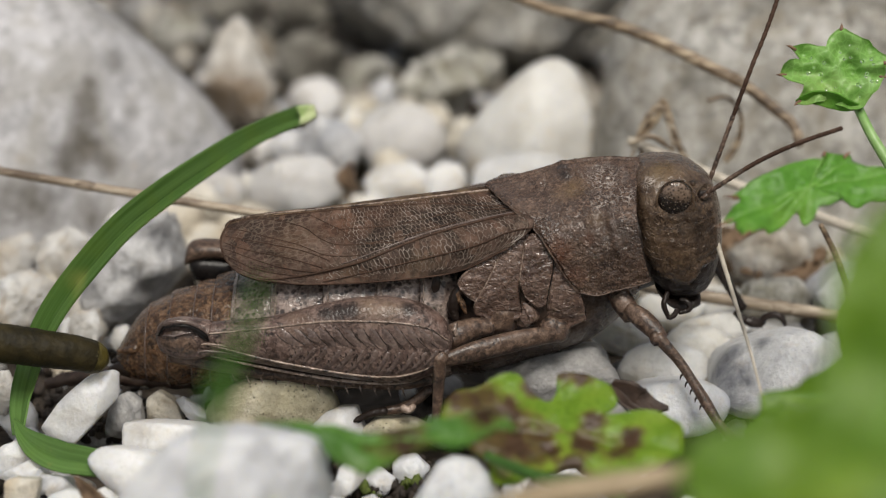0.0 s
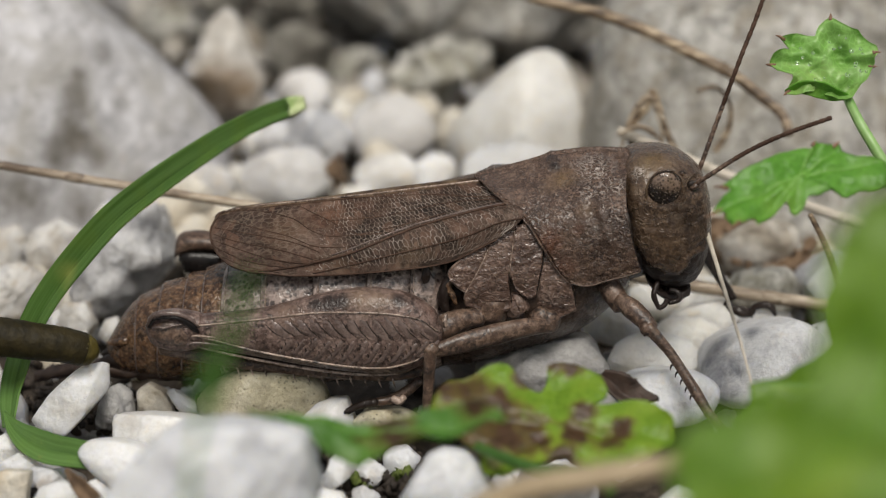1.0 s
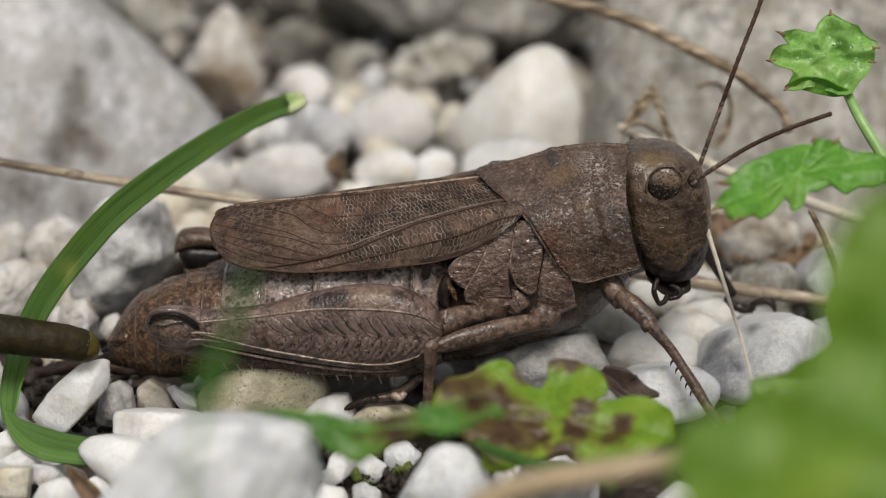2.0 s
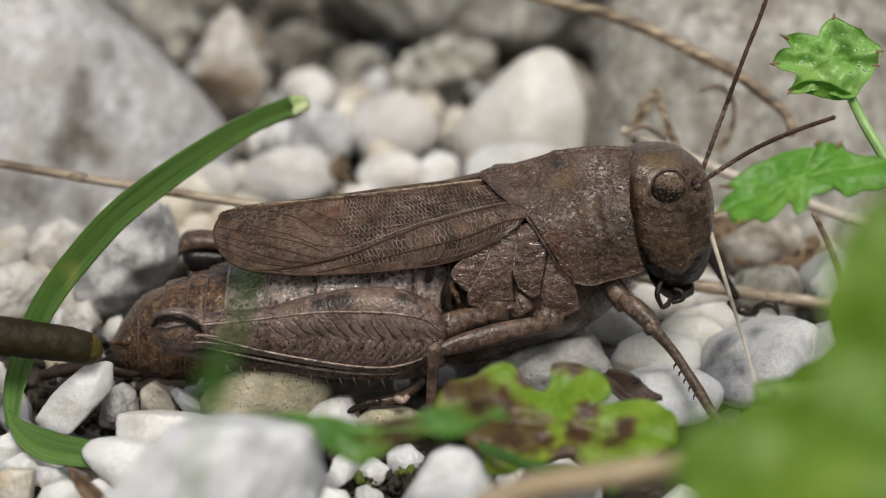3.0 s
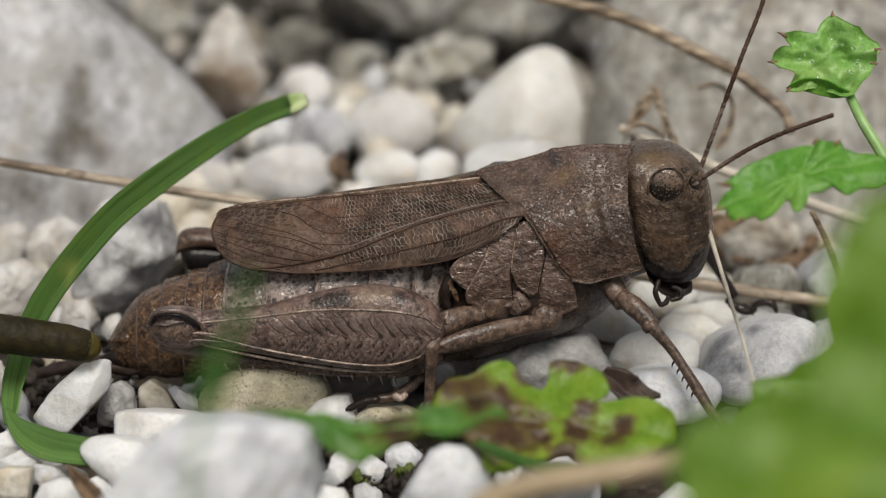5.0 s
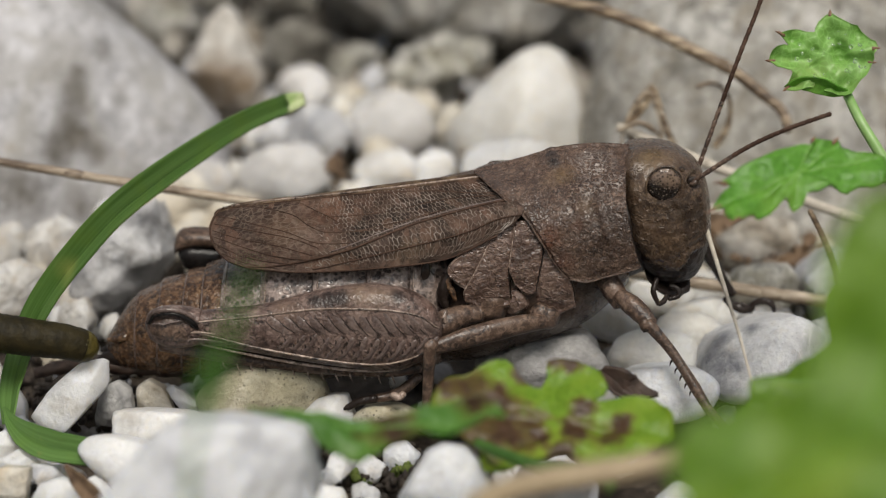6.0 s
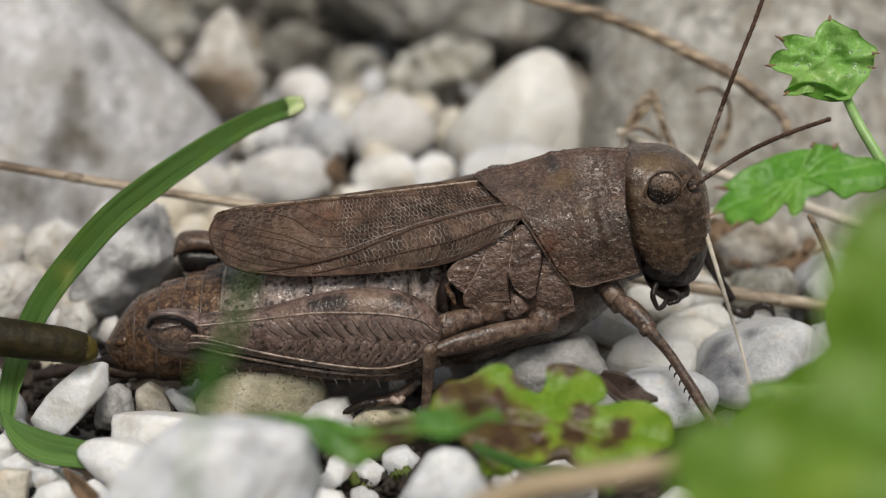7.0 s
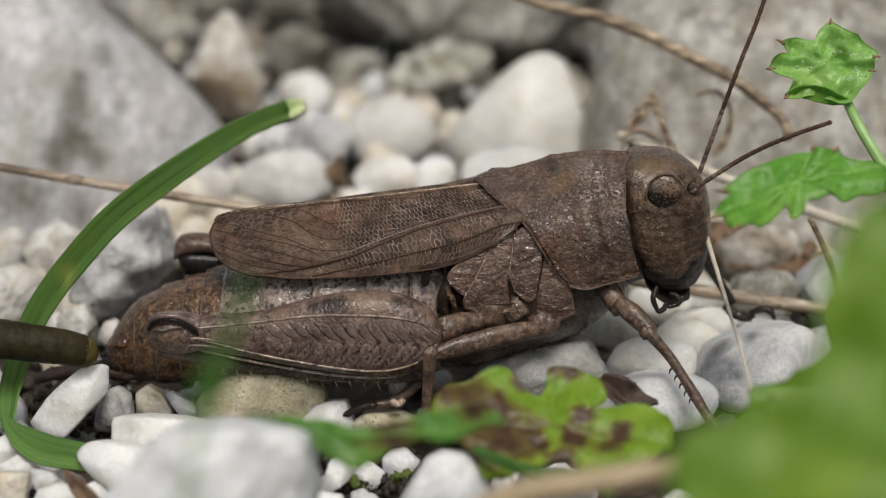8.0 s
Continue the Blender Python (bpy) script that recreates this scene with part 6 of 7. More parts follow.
# dark keel tube carries the shading below the lower ridge in its colour
mesh_object("thigh_keel", *tube([(-13.91, -6.7, 6.32), (-11.42, -6.7, 5.72), (-7.89, -6.7, 4.99), (-4.66, -6.7, 4.53), (-2.23, -6.7, 4.6), (-0.71, -6.7, 5.37)], [0.22, 0.26, 0.3, 0.3, 0.2], 40, 8), M_DARK, thigh)
SHIN = curve_through([(-12.49, -6.0, 4.8), (-8.6, -6.0, 4.23), (-4.7, -6.0, 3.95), (-2.74, -6.0, 3.88)], 13)
for p in SHIN:
    mesh_object("spine", *tube([p, p + (0.06, -0.15, -0.3), p + (0.2, -0.25, -0.62)], [0.08, 0.06, 0.015], 6, 5), M_RIDGE, shin)
foot = mesh_object("hind_foot", *tube([(-1.18, -5.5, 3.44), (-1.84, -5.67, 2.87), (-2.75, -5.83, 2.38), (-3.8, -6.0, 2.24)], [0.3, 0.32, 0.3, 0.26], 14, 8), M_LEG, hopper)
mesh_object("foot_joint", *tube([(-3.66, -6.2, 2.36), (-4.55, -6.2, 2.18), (-5.37, -6.2, 1.75)], [0.28, 0.26, 0.2], 10, 8), M_DARK, foot)
mesh_object("claw", *tube([(-5.24, -6.3, 1.87), (-5.63, -6.3, 1.65), (-5.8, -6.3, 1.29)], [0.14, 0.1, 0.03], 8, 6), M_DARK, foot)
mesh_object("claw", *tube([(-5.25, -6.0, 1.66), (-5.45, -6.0, 1.3), (-5.33, -6.0, 1.01)], [0.14, 0.1, 0.03], 8, 6), M_DARK, foot)
mesh_object("foot_pad", *tube([(-2.73, -7.0, 2.97), (-2.34, -7.0, 2.76), (-2.01, -7.0, 3.04)], [0.2, 0.26, 0.18], 8, 8), M_RIDGE, foot)

# far hind leg: only the knee shows past the wing
mesh_object("far_knee", *body([((-16.51, 5.5, 7.54), (-16.46, 5.5, 6.97), 0.4), ((-16.22, 5.5, 8.43), (-16.14, 5.5, 7.24), 0.8), ((-15.41, 5.5, 8.66), (-15.35, 5.5, 7.54), 0.95), ((-14.18, 5.5, 8.58), (-14.22, 5.5, 7.54), 0.95), ((-12.79, 5.5, 8.21), (-12.83, 5.5, 7.16), 0.9)], 16, 0.85, 5.5), M_LEG, hopper)
mesh_object("far_knee_joint", *body([((-16.21, 5.5, 7.24), (-16.15, 5.5, 6.78), 0.35), ((-15.8, 5.5, 7.69), (-15.69, 5.5, 6.11), 0.8), ((-14.92, 5.5, 7.69), (-14.85, 5.5, 5.88), 0.85), ((-13.52, 5.5, 7.54), (-13.57, 5.5, 6.03), 0.8)], 14, 0.85, 5.3), M_JET, hopper, "glossy black knee joint")
mesh_object("far_hind_thigh", *body([((-13.49, 5.4, 8.17), (-13.56, 5.4, 6.14), 0.8), ((-7.86, 5.4, 8.32), (-7.96, 5.4, 3.79), 1.2), ((-2.95, 5.4, 8.32), (-2.99, 5.4, 3.03), 1.35), ((0.21, 5.4, 6.45), (0.21, 5.4, 3.79), 0.8)], 20, 0.8, 5.4), M_FEMUR, hopper)

# near middle leg
middle = mesh_object("middle_leg", *tube([(6.58, -4.6, 6.54), (4.74, -5.53, 6.68), (2.13, -6.47, 6.4), (-0.38, -7.4, 6.02)], [0.45, 0.58, 0.66, 0.62, 0.4], 24, 14, 0.75), M_LEG, hopper)
blob("middle_knee", (-0.48, -7.5, 6.23), (0.44, 0.42, 0.44), M_LEG, 0, middle)
mesh_object("middle_shin", *tube([(-0.54, -7.5, 6.41), (-0.58, -7.57, 5.12), (-0.68, -7.63, 3.39), (-0.78, -7.7, 1.83)], [0.42, 0.34, 0.3, 0.27], 18, 10), M_LEG, middle)
mesh_object("middle_foot", *tube([(-0.78, -7.8, 1.98), (-1.26, -8.0, 1.72), (-2.06, -8.2, 1.67)], [0.26, 0.26, 0.15], 10, 8), M_LEG, middle)

# near fore leg
fore = mesh_object("fore_leg", *tube([(9.63, -3.6, 8.82), (10.07, -4.1, 8.24), (10.57, -4.6, 7.56)], [0.62, 0.68, 0.55], 12, 12), M_LEG, hopper)
mesh_object("fore_thigh", *tube([(10.29, -4.6, 8.16), (10.98, -5.13, 7.77), (11.69, -5.67, 7.25), (12.14, -6.2, 6.91)], [0.42, 0.6, 0.58, 0.4], 18, 12, wobble=0.03), M_LEG, fore)
blob("fore_knee", (11.88, -6.2, 6.91), (0.5, 0.44, 0.42), M_LEG, -35, fore, "", 3, 0.25)
mesh_object("joint_notch", *tube([(11.65, -6.55, 6.62), (11.85, -6.66, 6.78), (12.1, -6.6, 6.98)], [0.05, 0.09, 0.05], 10, 7), M_DARK, fore)
mesh_object("joint_ring", *tube([(10.2, -4.95, 7.85), (10.5, -5.2, 8.05), (10.75, -5.1, 8.3)], [0.06, 0.1, 0.06], 10, 7), M_RIDGE, fore)
fore_shin = mesh_object("fore_shin", *tube([(11.86, -6.3, 7.09), (13.07, -6.92, 5.82), (13.88, -7.55, 4.76), (14.66, -8.18, 3.63), (15.3, -8.8, 2.69)], [0.38, 0.3, 0.28, 0.33, 0.27], 24, 10), M_LEG, fore)
for k, p in enumerate(curve_through([(13.32, -7.0, 5.05), (13.84, -7.5, 4.39), (14.39, -8.0, 3.63)], 5)):
    mesh_object("spine", *tube([p, p + (-0.12, -0.05, -0.12), p + (-0.16, -0.1, -0.34)], [0.08, 0.06, 0.015], 6, 5), M_DARK, fore)
mesh_object("fore_foot", *tube([(15.16, -8.8, 2.9), (15.73, -9.1, 2.3), (16.35, -9.4, 1.81)], [0.28, 0.28, 0.18], 10, 8), M_LEG, fore)

# far fore leg
far_fore = mesh_object("far_fore_leg", *tube([(15.69, 3.0, 9.18), (16.41, 3.33, 7.77), (17.29, 3.67, 6.27), (18.2, 4.0, 4.8)], [0.4, 0.36, 0.3, 0.28], 16, 10), M_DARK, hopper)
mesh_object("far_fore_foot", *tube([(17.73, 3.8, 4.61), (18.28, 3.8, 4.12), (19.24, 3.8, 3.86), (19.49, 3.7, 4.27), (20.09, 3.6, 4.5), (20.57, 3.5, 4.35), (20.8, 3.4, 3.83)], [0.22, 0.26, 0.34, 0.3, 0.2, 0.25, 0.24, 0.08], 30, 8, wobble=0.1), M_DARK, far_fore)
mesh_object("claw", *tube([(18.71, 3.7, 4.27), (19.24, 3.6, 4.05), (19.38, 3.5, 3.68)], [0.16, 0.12, 0.04], 10, 6), M_DARK, far_fore)


# ---- plants, straw and litter ----
def ribbon(points, widths, n=60, fold=0.25, face=(0, -0.9, 0.45), thick=0.12, twist=(0, 0)):
    """a grass blade: a folded strip along a curve"""
    c = curve_through(points, n)
    tan = np.gradient(c, axis=0)
    tan /= np.linalg.norm(tan, axis=1)[:, None]
    w = np.interp(np.linspace(0, 1, n), np.linspace(0, 1, len(widths)), widths)
    tw = np.interp(np.linspace(0, 1, n), np.linspace(0, 1, len(twist)), twist)
    f = np.array(face, float)
    g = np.zeros((13, n, 3))
    for i in range(n):
        side = np.cross(tan[i], f)
        side /= np.linalg.norm(side)
        nor = np.cross(side, tan[i])
        a = radians(tw[i])
        side, nor = side * math.cos(a) + nor * math.sin(a), nor * math.cos(a) - side * math.sin(a)
        for j in range(13):
            s = (j - 6) / 6
            rib = 0.05 * math.cos(j * math.pi)
            g[j, i] = c[i] + side * w[i] * s * 0.5 + nor * (abs(s) * fold * w[i] + rib * w[i] * 0.4)
    return sheet(g, thick)


blade = thing("grass_tuft", "curved green grass blade with a pale cut tip", "grass")
green = mesh_object("blade", *ribbon([(-24.42, -8.6, 1.86), (-24.5, -7.5, 2.34), (-24.63, -5.8, 2.86), (-24.44, -4.7, 3.88), (-23.75, -4.2, 5.74), (-22.54, -4.3, 7.9), (-20.75, -4.8, 10.32), (-18.05, -6, 13.51), (-14.68, -7.8, 16.59), (-11.65, -9.4, 19.02), (-9.35, -11, 20.7), (-7.52, -12.2, 21.79)],
                    [0.7, 1.2, 1.4, 1.5, 1.6, 1.68, 1.72, 1.75, 1.75, 1.72, 1.7, 1.65, 1.6, 1.5, 1.42, 1.35, 1.25, 1.15, 1.05], 140, 0.34, face=(0, -0.8, 0.6), twist=(20, 12, 5, 0, 0, 0)), M_GRASS, blade)
lay_net(green, 140, 13, 34.0, 1.9)
foot_of_blade = mesh_object("blade_foot", *ribbon([(-24.77, -8.2, 2.66), (-24.01, -9.3, 2.15), (-22.79, -10.8, 2.01), (-21.38, -12, 2.03), (-20.16, -12.7, 2.16), (-18.99, -13.2, 2.22), (-17.85, -13.6, 2.21)], [0.2, 0.9, 1.45, 1.7, 1.65, 1.5, 1.35], 50, 0.22, face=(0, -0.6, 0.8), twist=(-10, -15, -15)), M_GRASS, blade, "folded bright green foot of the blade")
lay_net(foot_of_blade, 50, 13, 9.0, 1.9)
mesh_object("blade_tip", *ribbon([(-7.75, -12.32, 21.78), (-7.3, -12.4, 21.97), (-6.95, -12.45, 22.1)], [0.98, 0.85, 0.55], 10, 0.3, face=(0, -0.8, 0.6), thick=0.24), M_TIP, blade, "pale yellow cut tip")

sliver = thing("grass_wisp", "thin green grass sliver close before the lens", "grass")
mesh_object("blade", *ribbon([(-5.73, -58.0, 30.0), (-5.89, -58.0, 29.18), (-6.15, -58.0, 28.35), (-6.56, -58.0, 27.43), (-6.9, -58.0, 26.59), (-7.14, -58.0, 25.74), (-7.26, -58.0, 25.27)], [0.1, 0.45, 0.4, 0.35, 0.75, 0.9, 0.3], 30, 0.1, thick=0.05), M_WISP, sliver)
mesh_object("stem", *tube([(-7.18, -58.0, 25.55), (-7.55, -58.0, 24.12), (-7.85, -58.0, 21.97), (-8.37, -58.0, 11.58)], [0.1, 0.12, 0.14], 20, 8), M_STEM, sliver)


def stalk(label, points, radii, material, n=60, seed=1, name="dry_stalk", joints=()):
    ob = thing(name, label, "straw", "dry stalks")
    mesh_object("stem", *tube(points, radii, n, 10, wobble=0.07, seed=seed), material, ob)
    c = curve_through(points, 101)
    for j in joints:
        r = np.interp(j, np.linspace(0, 1, len(radii)), radii)
        i = int(j * 100)
        mesh_object("joint", *tube([c[max(i - 1, 0)], c[i], c[min(i + 1, 100)]], [r, r * 1.18, r], 7, 10), material, ob)
    return ob


stalk("long straight dry grass stalk behind the insect", [(-34.13, 11.0, 12.38), (-28.27, 10.33, 11.53), (-20.31, 9.67, 10.35), (-12.36, 9.0, 9.25), (-3.02, 8.67, 7.61), (7.8, 8.33, 5.66), (12.49, 8.0, 4.71), (18.65, 7.83, 3.73), (25.92, 7.67, 2.66), (30.28, 7.5, 2.11)], [0.28, 0.3, 0.32, 0.36, 0.42, 0.45], M_STRAW, 90, 2, joints=(0.17, 0.55, 0.86))
stalk("arched dry grass stem, brown and buff", [(3.77, 26.0, 19.73), (6.89, 25.0, 18.76), (10.75, 24.0, 18.12), (14.19, 23.0, 17.06), (17.24, 22.0, 15.72), (19.86, 21.0, 14.6), (21.71, 20.0, 13.36), (23.23, 19.0, 12.18), (23.52, 18.0, 11.09)], [0.3, 0.36, 0.42, 0.4, 0.42, 0.4, 0.32], M_STRAW_BROWN, 60, 3, joints=(0.35, 0.72))
stalk("pale dry grass stem running under the leaf", [(11.84, 16.0, 12.01), (14.77, 15.0, 11.14), (17.68, 14.0, 10.06), (20.93, 13.0, 9.06), (24.08, 11.67, 8.18), (26.82, 10.33, 7.52), (31.0, 9.0, 6.26)], [0.3, 0.34, 0.36, 0.36, 0.36], M_STRAW_PALE, 50, 4, joints=(0.3, 0.75))
stalk("hair-thin pale dry awn before the head", [(15.62, -2.0, 11.14), (15.84, -5.0, 10.32), (16.26, -8.0, 8.91), (16.45, -11.5, 8.14), (16.7, -15.0, 6.84)], [0.15, 0.12, 0.09, 0.06], M_STRAW_PALE, 40, 5, joints=(0.45,))
stalk("thick blurred straw lying close in front", [(1.23, -44.0, 14.69), (3.19, -44.0, 15.59), (6.01, -44.0, 16.15), (8.18, -44.0, 16.56), (9.3, -44.0, 16.89)], [0.5, 0.55, 0.55, 0.4], M_STRAW_TAN, 40, 6, joints=(0.4,))
stalk("thin brown curled stem behind the antennae", [(17.73, 22.0, 13.12), (19.08, 22.0, 13.32), (20.04, 22.0, 12.11), (20.01, 22.0, 10.28), (19.18, 22.0, 8.73)], [0.14, 0.16, 0.2, 0.22], M_STRAW_BROWN, 40, 7, joints=(0.5,))
stalk("thin dry stem behind the large leaf", [(22.3, 2.0, 10.98), (23.26, 2.0, 9.17), (24.06, 2.0, 7.35), (24.73, 2.0, 5.13)], [0.16, 0.2, 0.2], M_STRAW_BROWN, 30, 8, joints=(0.5,))
tangle = thing("dry_tangle", "tangle of withered grass bits behind the head", "dry grass")
for k, pts in enumerate(([(12.25, 18.0, 10.09), (12.76, 18.0, 12.08), (14.02, 18.0, 13.85), (14.84, 18.0, 12.08), (15.1, 18.0, 10.29)], [(12.78, 20.0, 10.68), (14.07, 20.0, 12.29), (14.41, 20.0, 13.68), (15.47, 20.0, 11.09), (16.3, 20.0, 9.47)], [(11.76, 15.0, 12.0), (13.23, 15.0, 12.58), (14.75, 15.0, 11.61)], [(13.01, 16.0, 10.52), (12.58, 16.0, 12.09), (13.47, 16.0, 13.64)], [(14.38, 14.0, 13.84), (14.79, 14.0, 12.69), (15.41, 14.0, 10.95)])):
    mesh_object("straw_bit", *tube(pts, [0.1, 0.22, 0.2, 0.1], 24, 7, 0.5, 0.15, k), M_STRAW_BROWN if k % 2 else M_STRAW, tangle)


def leaf(name, label, origin, lean, outline, material, veins=5, cup=0.02, crinkle=0.35, seed=1, thick=0.14, teeth=0.0, stem=None, stem_r=0.3, group="leaves of the herb", stem_material=None, ribs=True, tips=(), soften=0.7):
    """a lobed blade on a plane through origin that leans back and is turned; outline star-shaped about the origin"""
    rng = np.random.default_rng(seed)
    o = np.array(outline + outline[:1], float)
    edge = []
    for a, b in zip(o[:-1], o[1:]):
        m = max(2, int(np.linalg.norm(b - a) / 0.35))
        for t in np.linspace(0, 1, m, endpoint=False):
            edge.append(a + (b - a) * t)
    edge = np.array(edge)
    if teeth:
        run = np.concatenate([[0], np.cumsum(np.linalg.norm(np.diff(edge, axis=0), axis=1))])
        saw = (run / 1.5) % 1.0
        edge = edge * (1 + teeth * (saw - 0.4) / (np.linalg.norm(edge, axis=1) + 0.5))[:, None]
    soft = (np.roll(edge, 1, 0) + 2 * edge + np.roll(edge, -1, 0)) / 4
    edge = soft * soften + edge * (1 - soften)
    n, rings = len(edge), 16
    off = Vector(rng.uniform(-40, 40, 3))
    far = [math.hypot(*q) for q in outline]
    peaks = [k for k in range(len(far)) if far[k] >= far[k - 1] and far[k] >= far[(k + 1) % len(far)]]
    lobe, lengths = [], []
    for k in sorted(peaks, key=lambda k: -far[k]):
        a = math.atan2(outline[k][1], outline[k][0])
        if len(lobe) < veins and all(abs(math.atan2(math.sin(a - l), math.cos(a - l))) > 0.35 for l in lobe):
            lobe.append(a)
            lengths.append(far[k] * 0.85)
    top = [(0.0, 0.0, 0.0)]
    size = np.linalg.norm(edge, axis=1).mean()

    def height(p):
        d = math.hypot(p[0], p[1])
        h = cup * d * d + crinkle * noise.noise(Vector((p[0] * 2.2 / size, p[1] * 2.2 / size, 0)) + off) * min(1, d / size * 2)
        h += 0.3 * crinkle * noise.noise(Vector((p[0] * 0.9, p[1] * 0.9, 4)) + off) + 0.12 * crinkle * noise.noise(Vector((p[0] * 2.6, p[1] * 2.6, 8)) + off)
        a = math.atan2(p[1], p[0])
        near = min(abs(math.atan2(math.sin(a - l), math.cos(a - l))) for l in lobe)
        return h - 0.22 * math.exp(-(near * d / 0.35) ** 2) * min(1, d)

    for k in range(1, rings + 1):
        for e in edge:
            p = e * (k / rings)
            top.append((p[0], -height(p), p[1]))
    tri = [(0, 1 + (i + 1) % n, 1 + i) for i in range(n)]
    for k in range(rings - 1):
        for i in range(n):
            j = (i + 1) % n
            tri.append((1 + k * n + i, 1 + k * n + j, 1 + (k + 1) * n + j, 1 + (k + 1) * n + i))
    m = len(top)
    verts = top + [(x, y + thick, z) for x, y, z in top]
    faces = tri + [tuple(m + i for i in reversed(f)) for f in tri]
    s = 1 + (rings - 1) * n
    faces += [(s + (i + 1) % n, s + i, m + s + i, m + s + (i + 1) % n) for i in range(n)]
    ob = thing(name, label, "leaf", group, origin)
    ob.rotation_euler = (radians(-lean[0]), 0, radians(lean[1]))
    mesh_object("blade", verts, faces, material, ob)
    for l, reach in zip(lobe, lengths) if ribs else ():
        pts = [(math.cos(l) * q, math.sin(l) * q) for q in np.linspace(0.05, reach, 10)]
        mesh_object("leaf_vein", *tube([(a, -height((a, b)) - 0.01, b) for a, b in pts], [0.06, 0.045, 0.025], 20, 6), M_VEIN, ob)
    for k in tips:
        pts = [(outline[k][0] * t, outline[k][1] * t) for t in (0.88, 0.97, 1.06)]
        mesh_object("leaf_tooth", *tube([(a, -height((a, b)) + thick / 2, b) for a, b in pts], [0.13, 0.1, 0.02], 8, 7), M_TOOTH, ob, "reddish brown tip of a leaf tooth")
    if stem:
        inv = (Matrix.Translation(origin) @ Euler(ob.rotation_euler).to_matrix().to_4x4()).inverted()
        mesh_object("leaf_stalk", *tube([tuple(inv @ Vector(p)) for p in stem], [stem_r * 0.8, stem_r, stem_r * 1.15], 24, 10), stem_material or M_STEM, ob, "thin pale green leaf stalk")
    return ob


young = leaf("leaf", "crumpled young lobed green leaf on an upright stalk", (22.61, 1.5, 20.74), (26, 0), [(0.28, 2.58), (0.7, 2.11), (1.09, 1.84), (1.88, 1.77), (2.33, 1.04), (2.88, 0.77), (2.94, 0.33), (2.64, -0.0), (2.79, -0.4), (2.45, -0.9), (1.94, -1.57), (1.4, -2.27), (0.61, -2.41), (-0.53, -1.97), (-1.36, -2.01), (-1.95, -2.24), (-2.51, -2.11), (-2.17, -1.5), (-2.06, -1.0), (-2.91, -0.7), (-3.47, -0.4), (-3.23, 0.17), (-2.56, 0.57), (-2.13, 0.57), (-2.85, 1.27), (-1.62, 1.51), (-0.64, 1.27), (-0.42, 2.04)],
     M_LEAF_TOP, 7, 0.05, 0.95, 3, teeth=0.2, ribs=False, tips=(0, 6, 8, 16, 20, 24), soften=0.3, stem=[(23.84, 1.3, 18.6), (24.5, -0.25, 17.24), (25.62, -1.5, 15.47), (27.28, -2.75, 12.62), (28.22, -4.0, 9.6)], stem_r=0.36)
to_leaf = (Matrix.Translation(Vector(young.location) / MM) @ Euler(young.rotation_euler).to_matrix().to_4x4()).inverted()
fold_line = [tuple(to_leaf @ Vector(p)) for p in [(20.25, 0.9, 18.93), (21.04, 0.5, 19.38), (22.02, 0.4, 19.31), (23.06, 0.6, 18.88), (24.03, 0.9, 18.62)]]
mesh_object("folded_lobe", *ribbon(fold_line, [0.3, 0.9, 1.1, 0.8, 0.25], 24, 0.2, face=(0, -0.75, -0.65), thick=0.1), M_LEAF_MID, young, "darker lobe folded under the leaf")
dew_rng = random.Random(8)
for k in range(26):
    d, f = BALL[2]
    a, q = dew_rng.uniform(0, 2 * math.pi), dew_rng.uniform(0.3, 1.0) ** 0.6
    p = (22.6 + 2.3 * q * math.cos(a), 0.0, 20.9 + 1.7 * q * math.sin(a))
    mesh_object("dew_drop", d * dew_rng.uniform(0.05, 0.13) * np.array((1, 0.5, 1)) + np.array(to_leaf @ Vector(p)), f, M_DEW, young, "clear bead of water")
leaf("leaf", "toothed lobed fresh green leaf beside the face", (18.76, -13.0, 18.28), (52, 8), [(-4.52, -0.65), (-3.05, 0.41), (-1.97, 0.82), (-0.83, 1.48), (0.27, 1.75), (1.38, 1.77), (1.34, 2.17), (1.67, 1.86), (2.32, 1.83), (2.54, 2.0), (2.71, 1.81), (2.68, 1.52), (3.29, 1.05), (4.21, 1.01), (4.91, 0.72), (4.55, -0.88), (3.62, -1.18), (3.03, -1.08), (2.35, -1.4), (1.94, -1.2), (1.74, -0.84), (0.87, -1.22), (0.27, -1.18), (-0.01, -1.8), (-0.53, -2.12), (-0.76, -1.76), (-0.9, -1.4), (-1.14, -1.57), (-1.89, -2.29), (-2.66, -2.7), (-2.8, -2.35), (-3.46, -2.66), (-4.23, -3.1), (-4.52, -2.6), (-4.25, -1.92), (-5.07, -2.02), (-4.38, -1.22), (-3.6, -0.56)],
     M_LEAF_MID, 6, 0.01, 0.5, 4, teeth=0.0, soften=0.4, tips=(0, 6, 9, 35, 32), stem=[(23.47, -12.5, 17.71), (24.54, -13.75, 17.72), (26.06, -15.0, 17.16)])
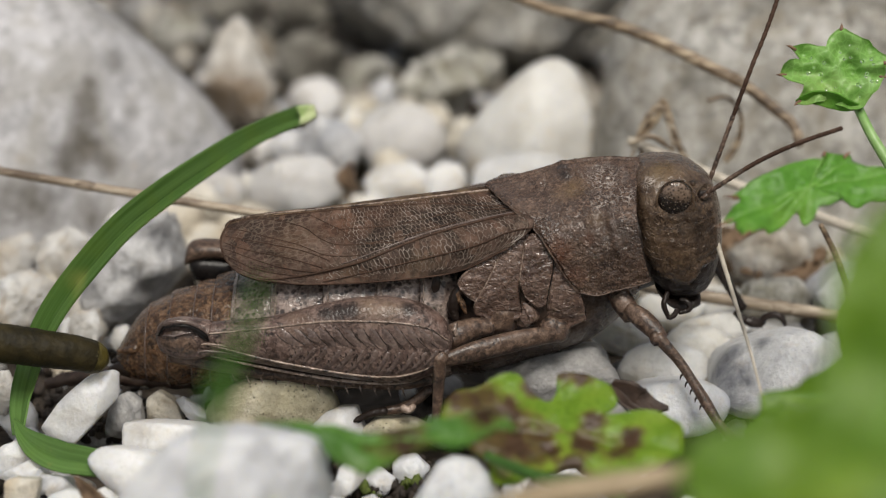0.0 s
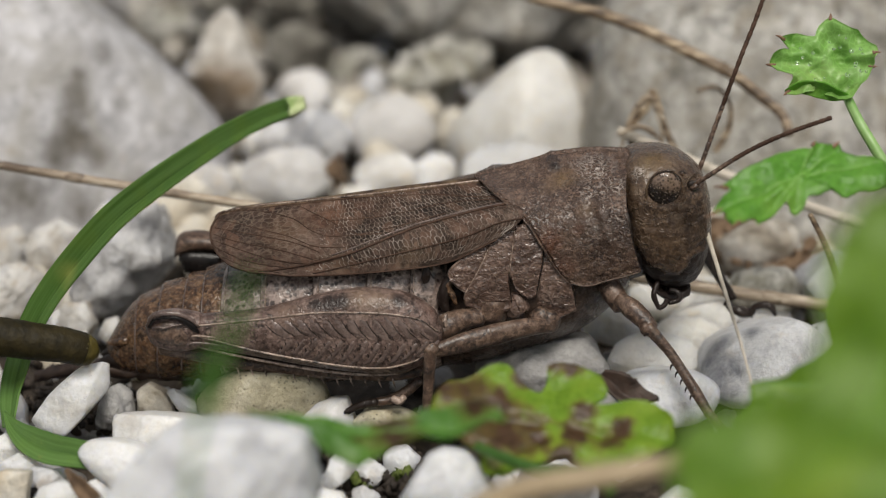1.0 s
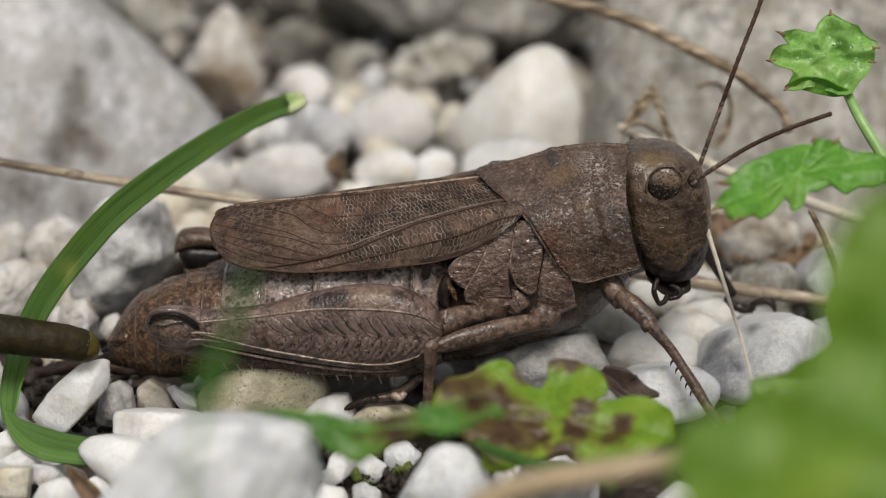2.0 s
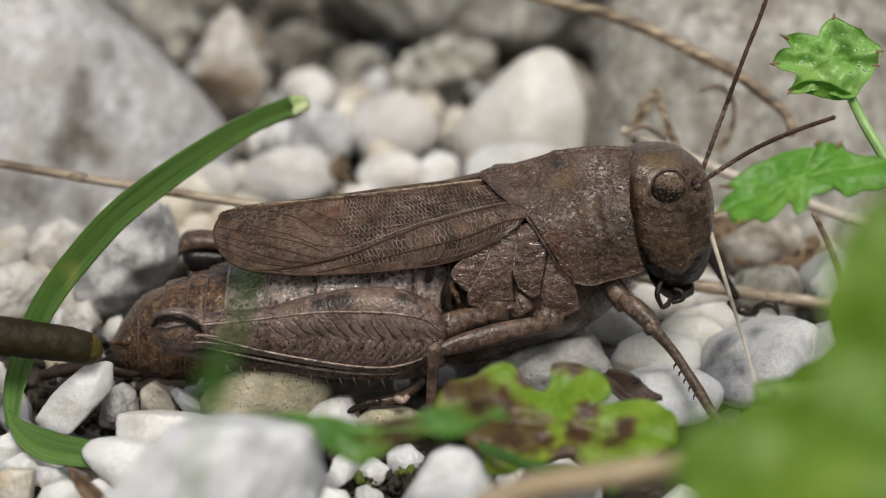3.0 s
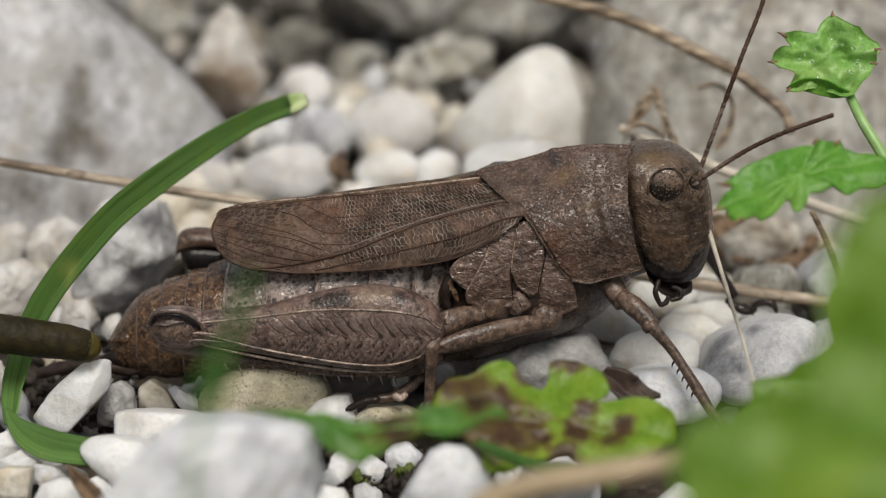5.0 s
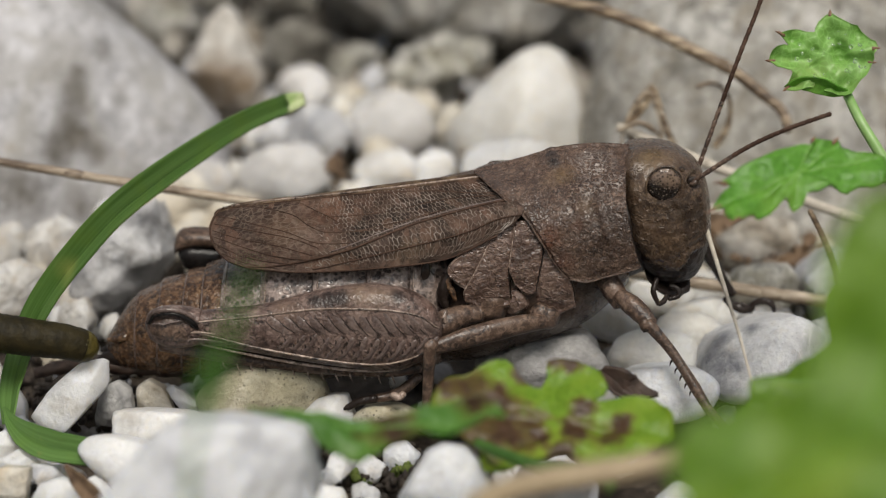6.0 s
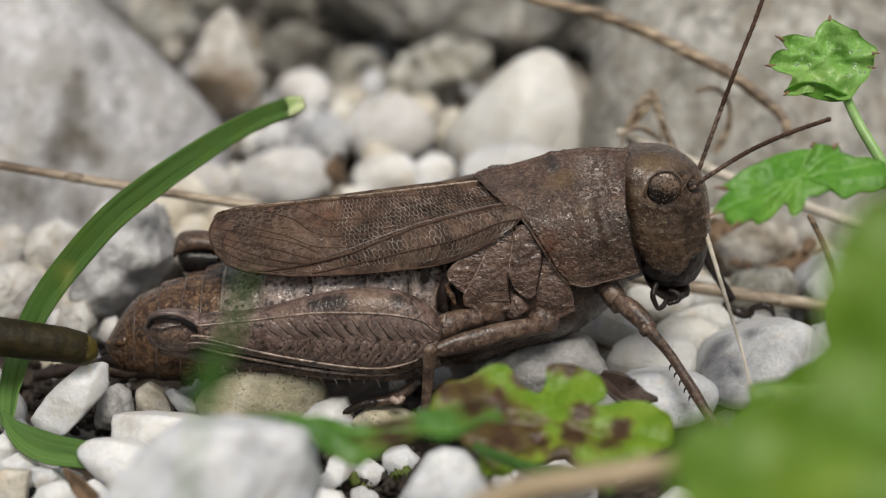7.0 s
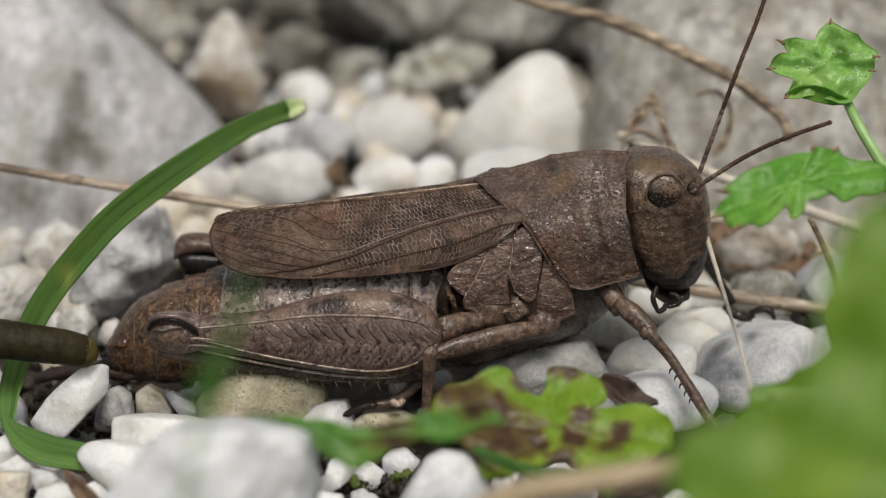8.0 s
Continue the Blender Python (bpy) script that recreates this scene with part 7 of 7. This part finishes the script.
leaf("leaf", "yellow-green leaf with brown rotten blots", (6.14, -21.0, 7.73), (62, 0), [(-6.4, 1.8), (-5.68, 2.46), (-4.37, 3.01), (-3.64, 3.57), (-2.62, 3.72), (-2.2, 3.05), (-1.64, 2.39), (-0.93, 1.98), (-0.58, 2.9), (-0.66, 3.9), (0.16, 3.94), (1.3, 3.57), (2.09, 3.05), (2.48, 2.17), (2.22, 1.66), (1.53, 1.08), (2.64, 1.44), (3.8, 1.58), (4.79, 1.37), (5.45, 0.61), (5.61, -0.99), (4.13, -2.1), (2.13, -2.79), (1.01, -2.79), (0.26, -1.89), (-1.21, -2.24), (-2.91, -3.06), (-3.96, -2.89), (-4.23, -1.68), (-4.84, -1.2), (-5.97, -0.35), (-6.68, 0.79)],
     M_LEAF_BLOT, 6, 0.01, 0.4, 5, teeth=0.25, ribs=False, stem=[(1.84, -23.0, 7.49), (3.21, -24.25, 7.42), (4.81, -25.5, 7.42), (6.9, -26.75, 7.85), (8.16, -28.0, 7.52)], stem_r=0.32, stem_material=M_WISP)
leaf("leaf", "green leaf lobe with a brown withered spot", (-2.17, -30.0, 11.67), (62, 0), [(-6.86, 0.81), (-4.67, 0.61), (-2.6, 0.58), (-0.53, 0.52), (1.28, 1.23), (3.37, 1.76), (4.72, 1.43), (5.3, 0.58), (3.86, -0.13), (2.06, -0.45), (0.52, -0.7), (-1.5, -1.84), (-2.74, -1.34), (-3.59, -0.39)], M_LEAF_LOW, 4, 0.01, 0.7, 6, teeth=0.3)
leaf("leaf", "toothed green leaf standing close in front", (18.88, -26.0, 12.16), (30, -10), [(-0.76, 4.29), (-0.91, 3.19), (-0.32, 2.01), (-1.37, 0.98), (-2.1, 0.66), (-2.39, 0.16), (-4.23, -0.24), (-4.01, -1.15), (-4.92, -1.97), (-4.02, -3.52), (-1.57, -4.93), (2.07, -4.65), (3.94, -0.26), (3.18, 4.54), (1.01, 5.77)], M_LEAF_NEAR, 6, 0.01, 0.5, 7)
leaf("leaf", "large green leaf almost touching the lens", (12.14, -62.0, 26.19), (30, -15), [(-0.35, 7.34), (-1.3, 5.82), (-1.6, 4.54), (-1.35, 3.23), (-1.6, 1.36), (-2.7, 0.85), (-3.79, 0.44), (-5.03, -0.06), (-5.45, -1.11), (-4.52, -3.48), (-0.13, -3.59), (3.23, -2.53), (3.35, 3.31), (2.38, 7.21)], M_LEAF_NEAR, 5, 0.01, 0.5, 8)
dead = thing("withered_leaf", "shrivelled dark brown leaf lobe", "leaf")
mesh_object("blade", *ribbon([(8.82, -12.0, 6.62), (9.43, -12.25, 6.12), (10.04, -12.5, 5.49), (10.95, -12.75, 5.27), (11.9, -13.0, 5.52)], [0.5, 1.5, 1.7, 1.2, 0.3], 24, 0.5, thick=0.15, twist=(0, 30, 60)), M_DEAD, dead)

dropping = thing("dropping", "dark olive cylindrical dropping lying at the tail", "dropping")
mesh_object("pellet", *tube([(-26.94, -7.5, 7.24), (-25.13, -7.1, 6.87), (-23.31, -6.7, 6.42), (-21.47, -6.3, 5.98), (-20.53, -5.9, 5.56)], [1.05, 1.12, 1.1, 1.05, 0.98], 60, 20, wobble=0.025), M_FRASS, dropping)
mesh_object("pellet_tip", *tube([(-20.7, -5.98, 5.64), (-20.4, -5.82, 5.46), (-20.1, -5.63, 5.27), (-19.92, -5.5, 5.16)], [0.97, 0.96, 0.84, 0.5], 16, 20, wobble=0.02), M_FRASS_TIP, dropping, "yellowish fresh end")

scrap = thing("leaf_scrap", "curled brown scrap of dead leaf", "litter")
mesh_object("scrap", *ribbon([(-19.37, -19.0, 4.37), (-18.88, -19.0, 3.65), (-18.2, -19.0, 2.74), (-17.66, -19.0, 1.86)], [0.15, 0.75, 1.0, 0.9], 20, 0.3, thick=0.1), M_BARK, scrap)
twig = thing("twig", "dark rotten twig under the tail", "twig")
mesh_object("stick", *tube([(-24.55, 0.0, 1.3), (-22.76, -0.25, 1.79), (-20.98, -0.5, 2.15), (-18.9, -0.75, 2.0), (-15.48, -1.0, 1.63)], [0.3, 0.5, 0.5, 0.4, 0.2], 30, 9, wobble=0.2), M_DEAD, twig)


def crumb_heap(name, label, centre, spread, count, material, seed, size=0.5):
    """a small heap of rotten bits"""
    rng = np.random.default_rng(seed)
    d, f = BALL[2]
    pieces = []
    for _ in range(count):
        c = np.array(centre) + rng.normal(size=3) * spread
        r = d * (1 + 0.35 * rng.normal(size=(len(d), 1)) * 0.5) * rng.uniform(0.4, 1.4, 3) * size
        pieces.append((r + c, f))
    ob = mesh_object(name, *join(*pieces), material)
    tagged(ob, label, "litter")


crumb_heap("humus_clump", "dark brown litter wedged between white pebbles", (-7.7, 33.0, 3.87), (0.25, 0.25, 0.55), 30, M_BARK, 12, 0.3)
crumb_heap("humus_clump", "dark damp clump of humus between pebbles", (-2.95, -12.02, 0.2), (1.7, 1.2, 0.3), 170, M_CRUMB, 3, 0.3)
crumb_heap("humus_clump", "dark damp clump of humus at the tail", (-18.2, -1.82, -0.5), (2.2, 1.2, 0.3), 150, M_CRUMB, 4, 0.3)
crumb_heap("humus_clump", "dark damp clump of humus by the grass", (-23.31, 2.19, -0.6), (2.0, 1.5, 0.3), 150, M_CRUMB, 5, 0.3)
crumb_heap("moss_tuft", "tiny yellow-green moss tuft on the humus", (-4.65, -12.83, 0.6), (0.4, 0.3, 0.2), 16, M_MOSS, 6, 0.3)
crumb_heap("moss_tuft", "tiny yellow-green moss tuft on the humus", (-2.16, -12.19, 0.7), (0.3, 0.3, 0.15), 10, M_MOSS, 7, 0.25)
crumb_heap("humus_clump", "brown litter between the stones behind the head", (23.56, 18.91, 1.2), (1.7, 1.3, 0.6), 150, M_BARK, 8, 0.4)
crumb_heap("humus_clump", "brown litter between the stones behind the head", (20.83, 23.59, 1.6), (1.4, 1.3, 0.6), 110, M_BARK, 9, 0.4)
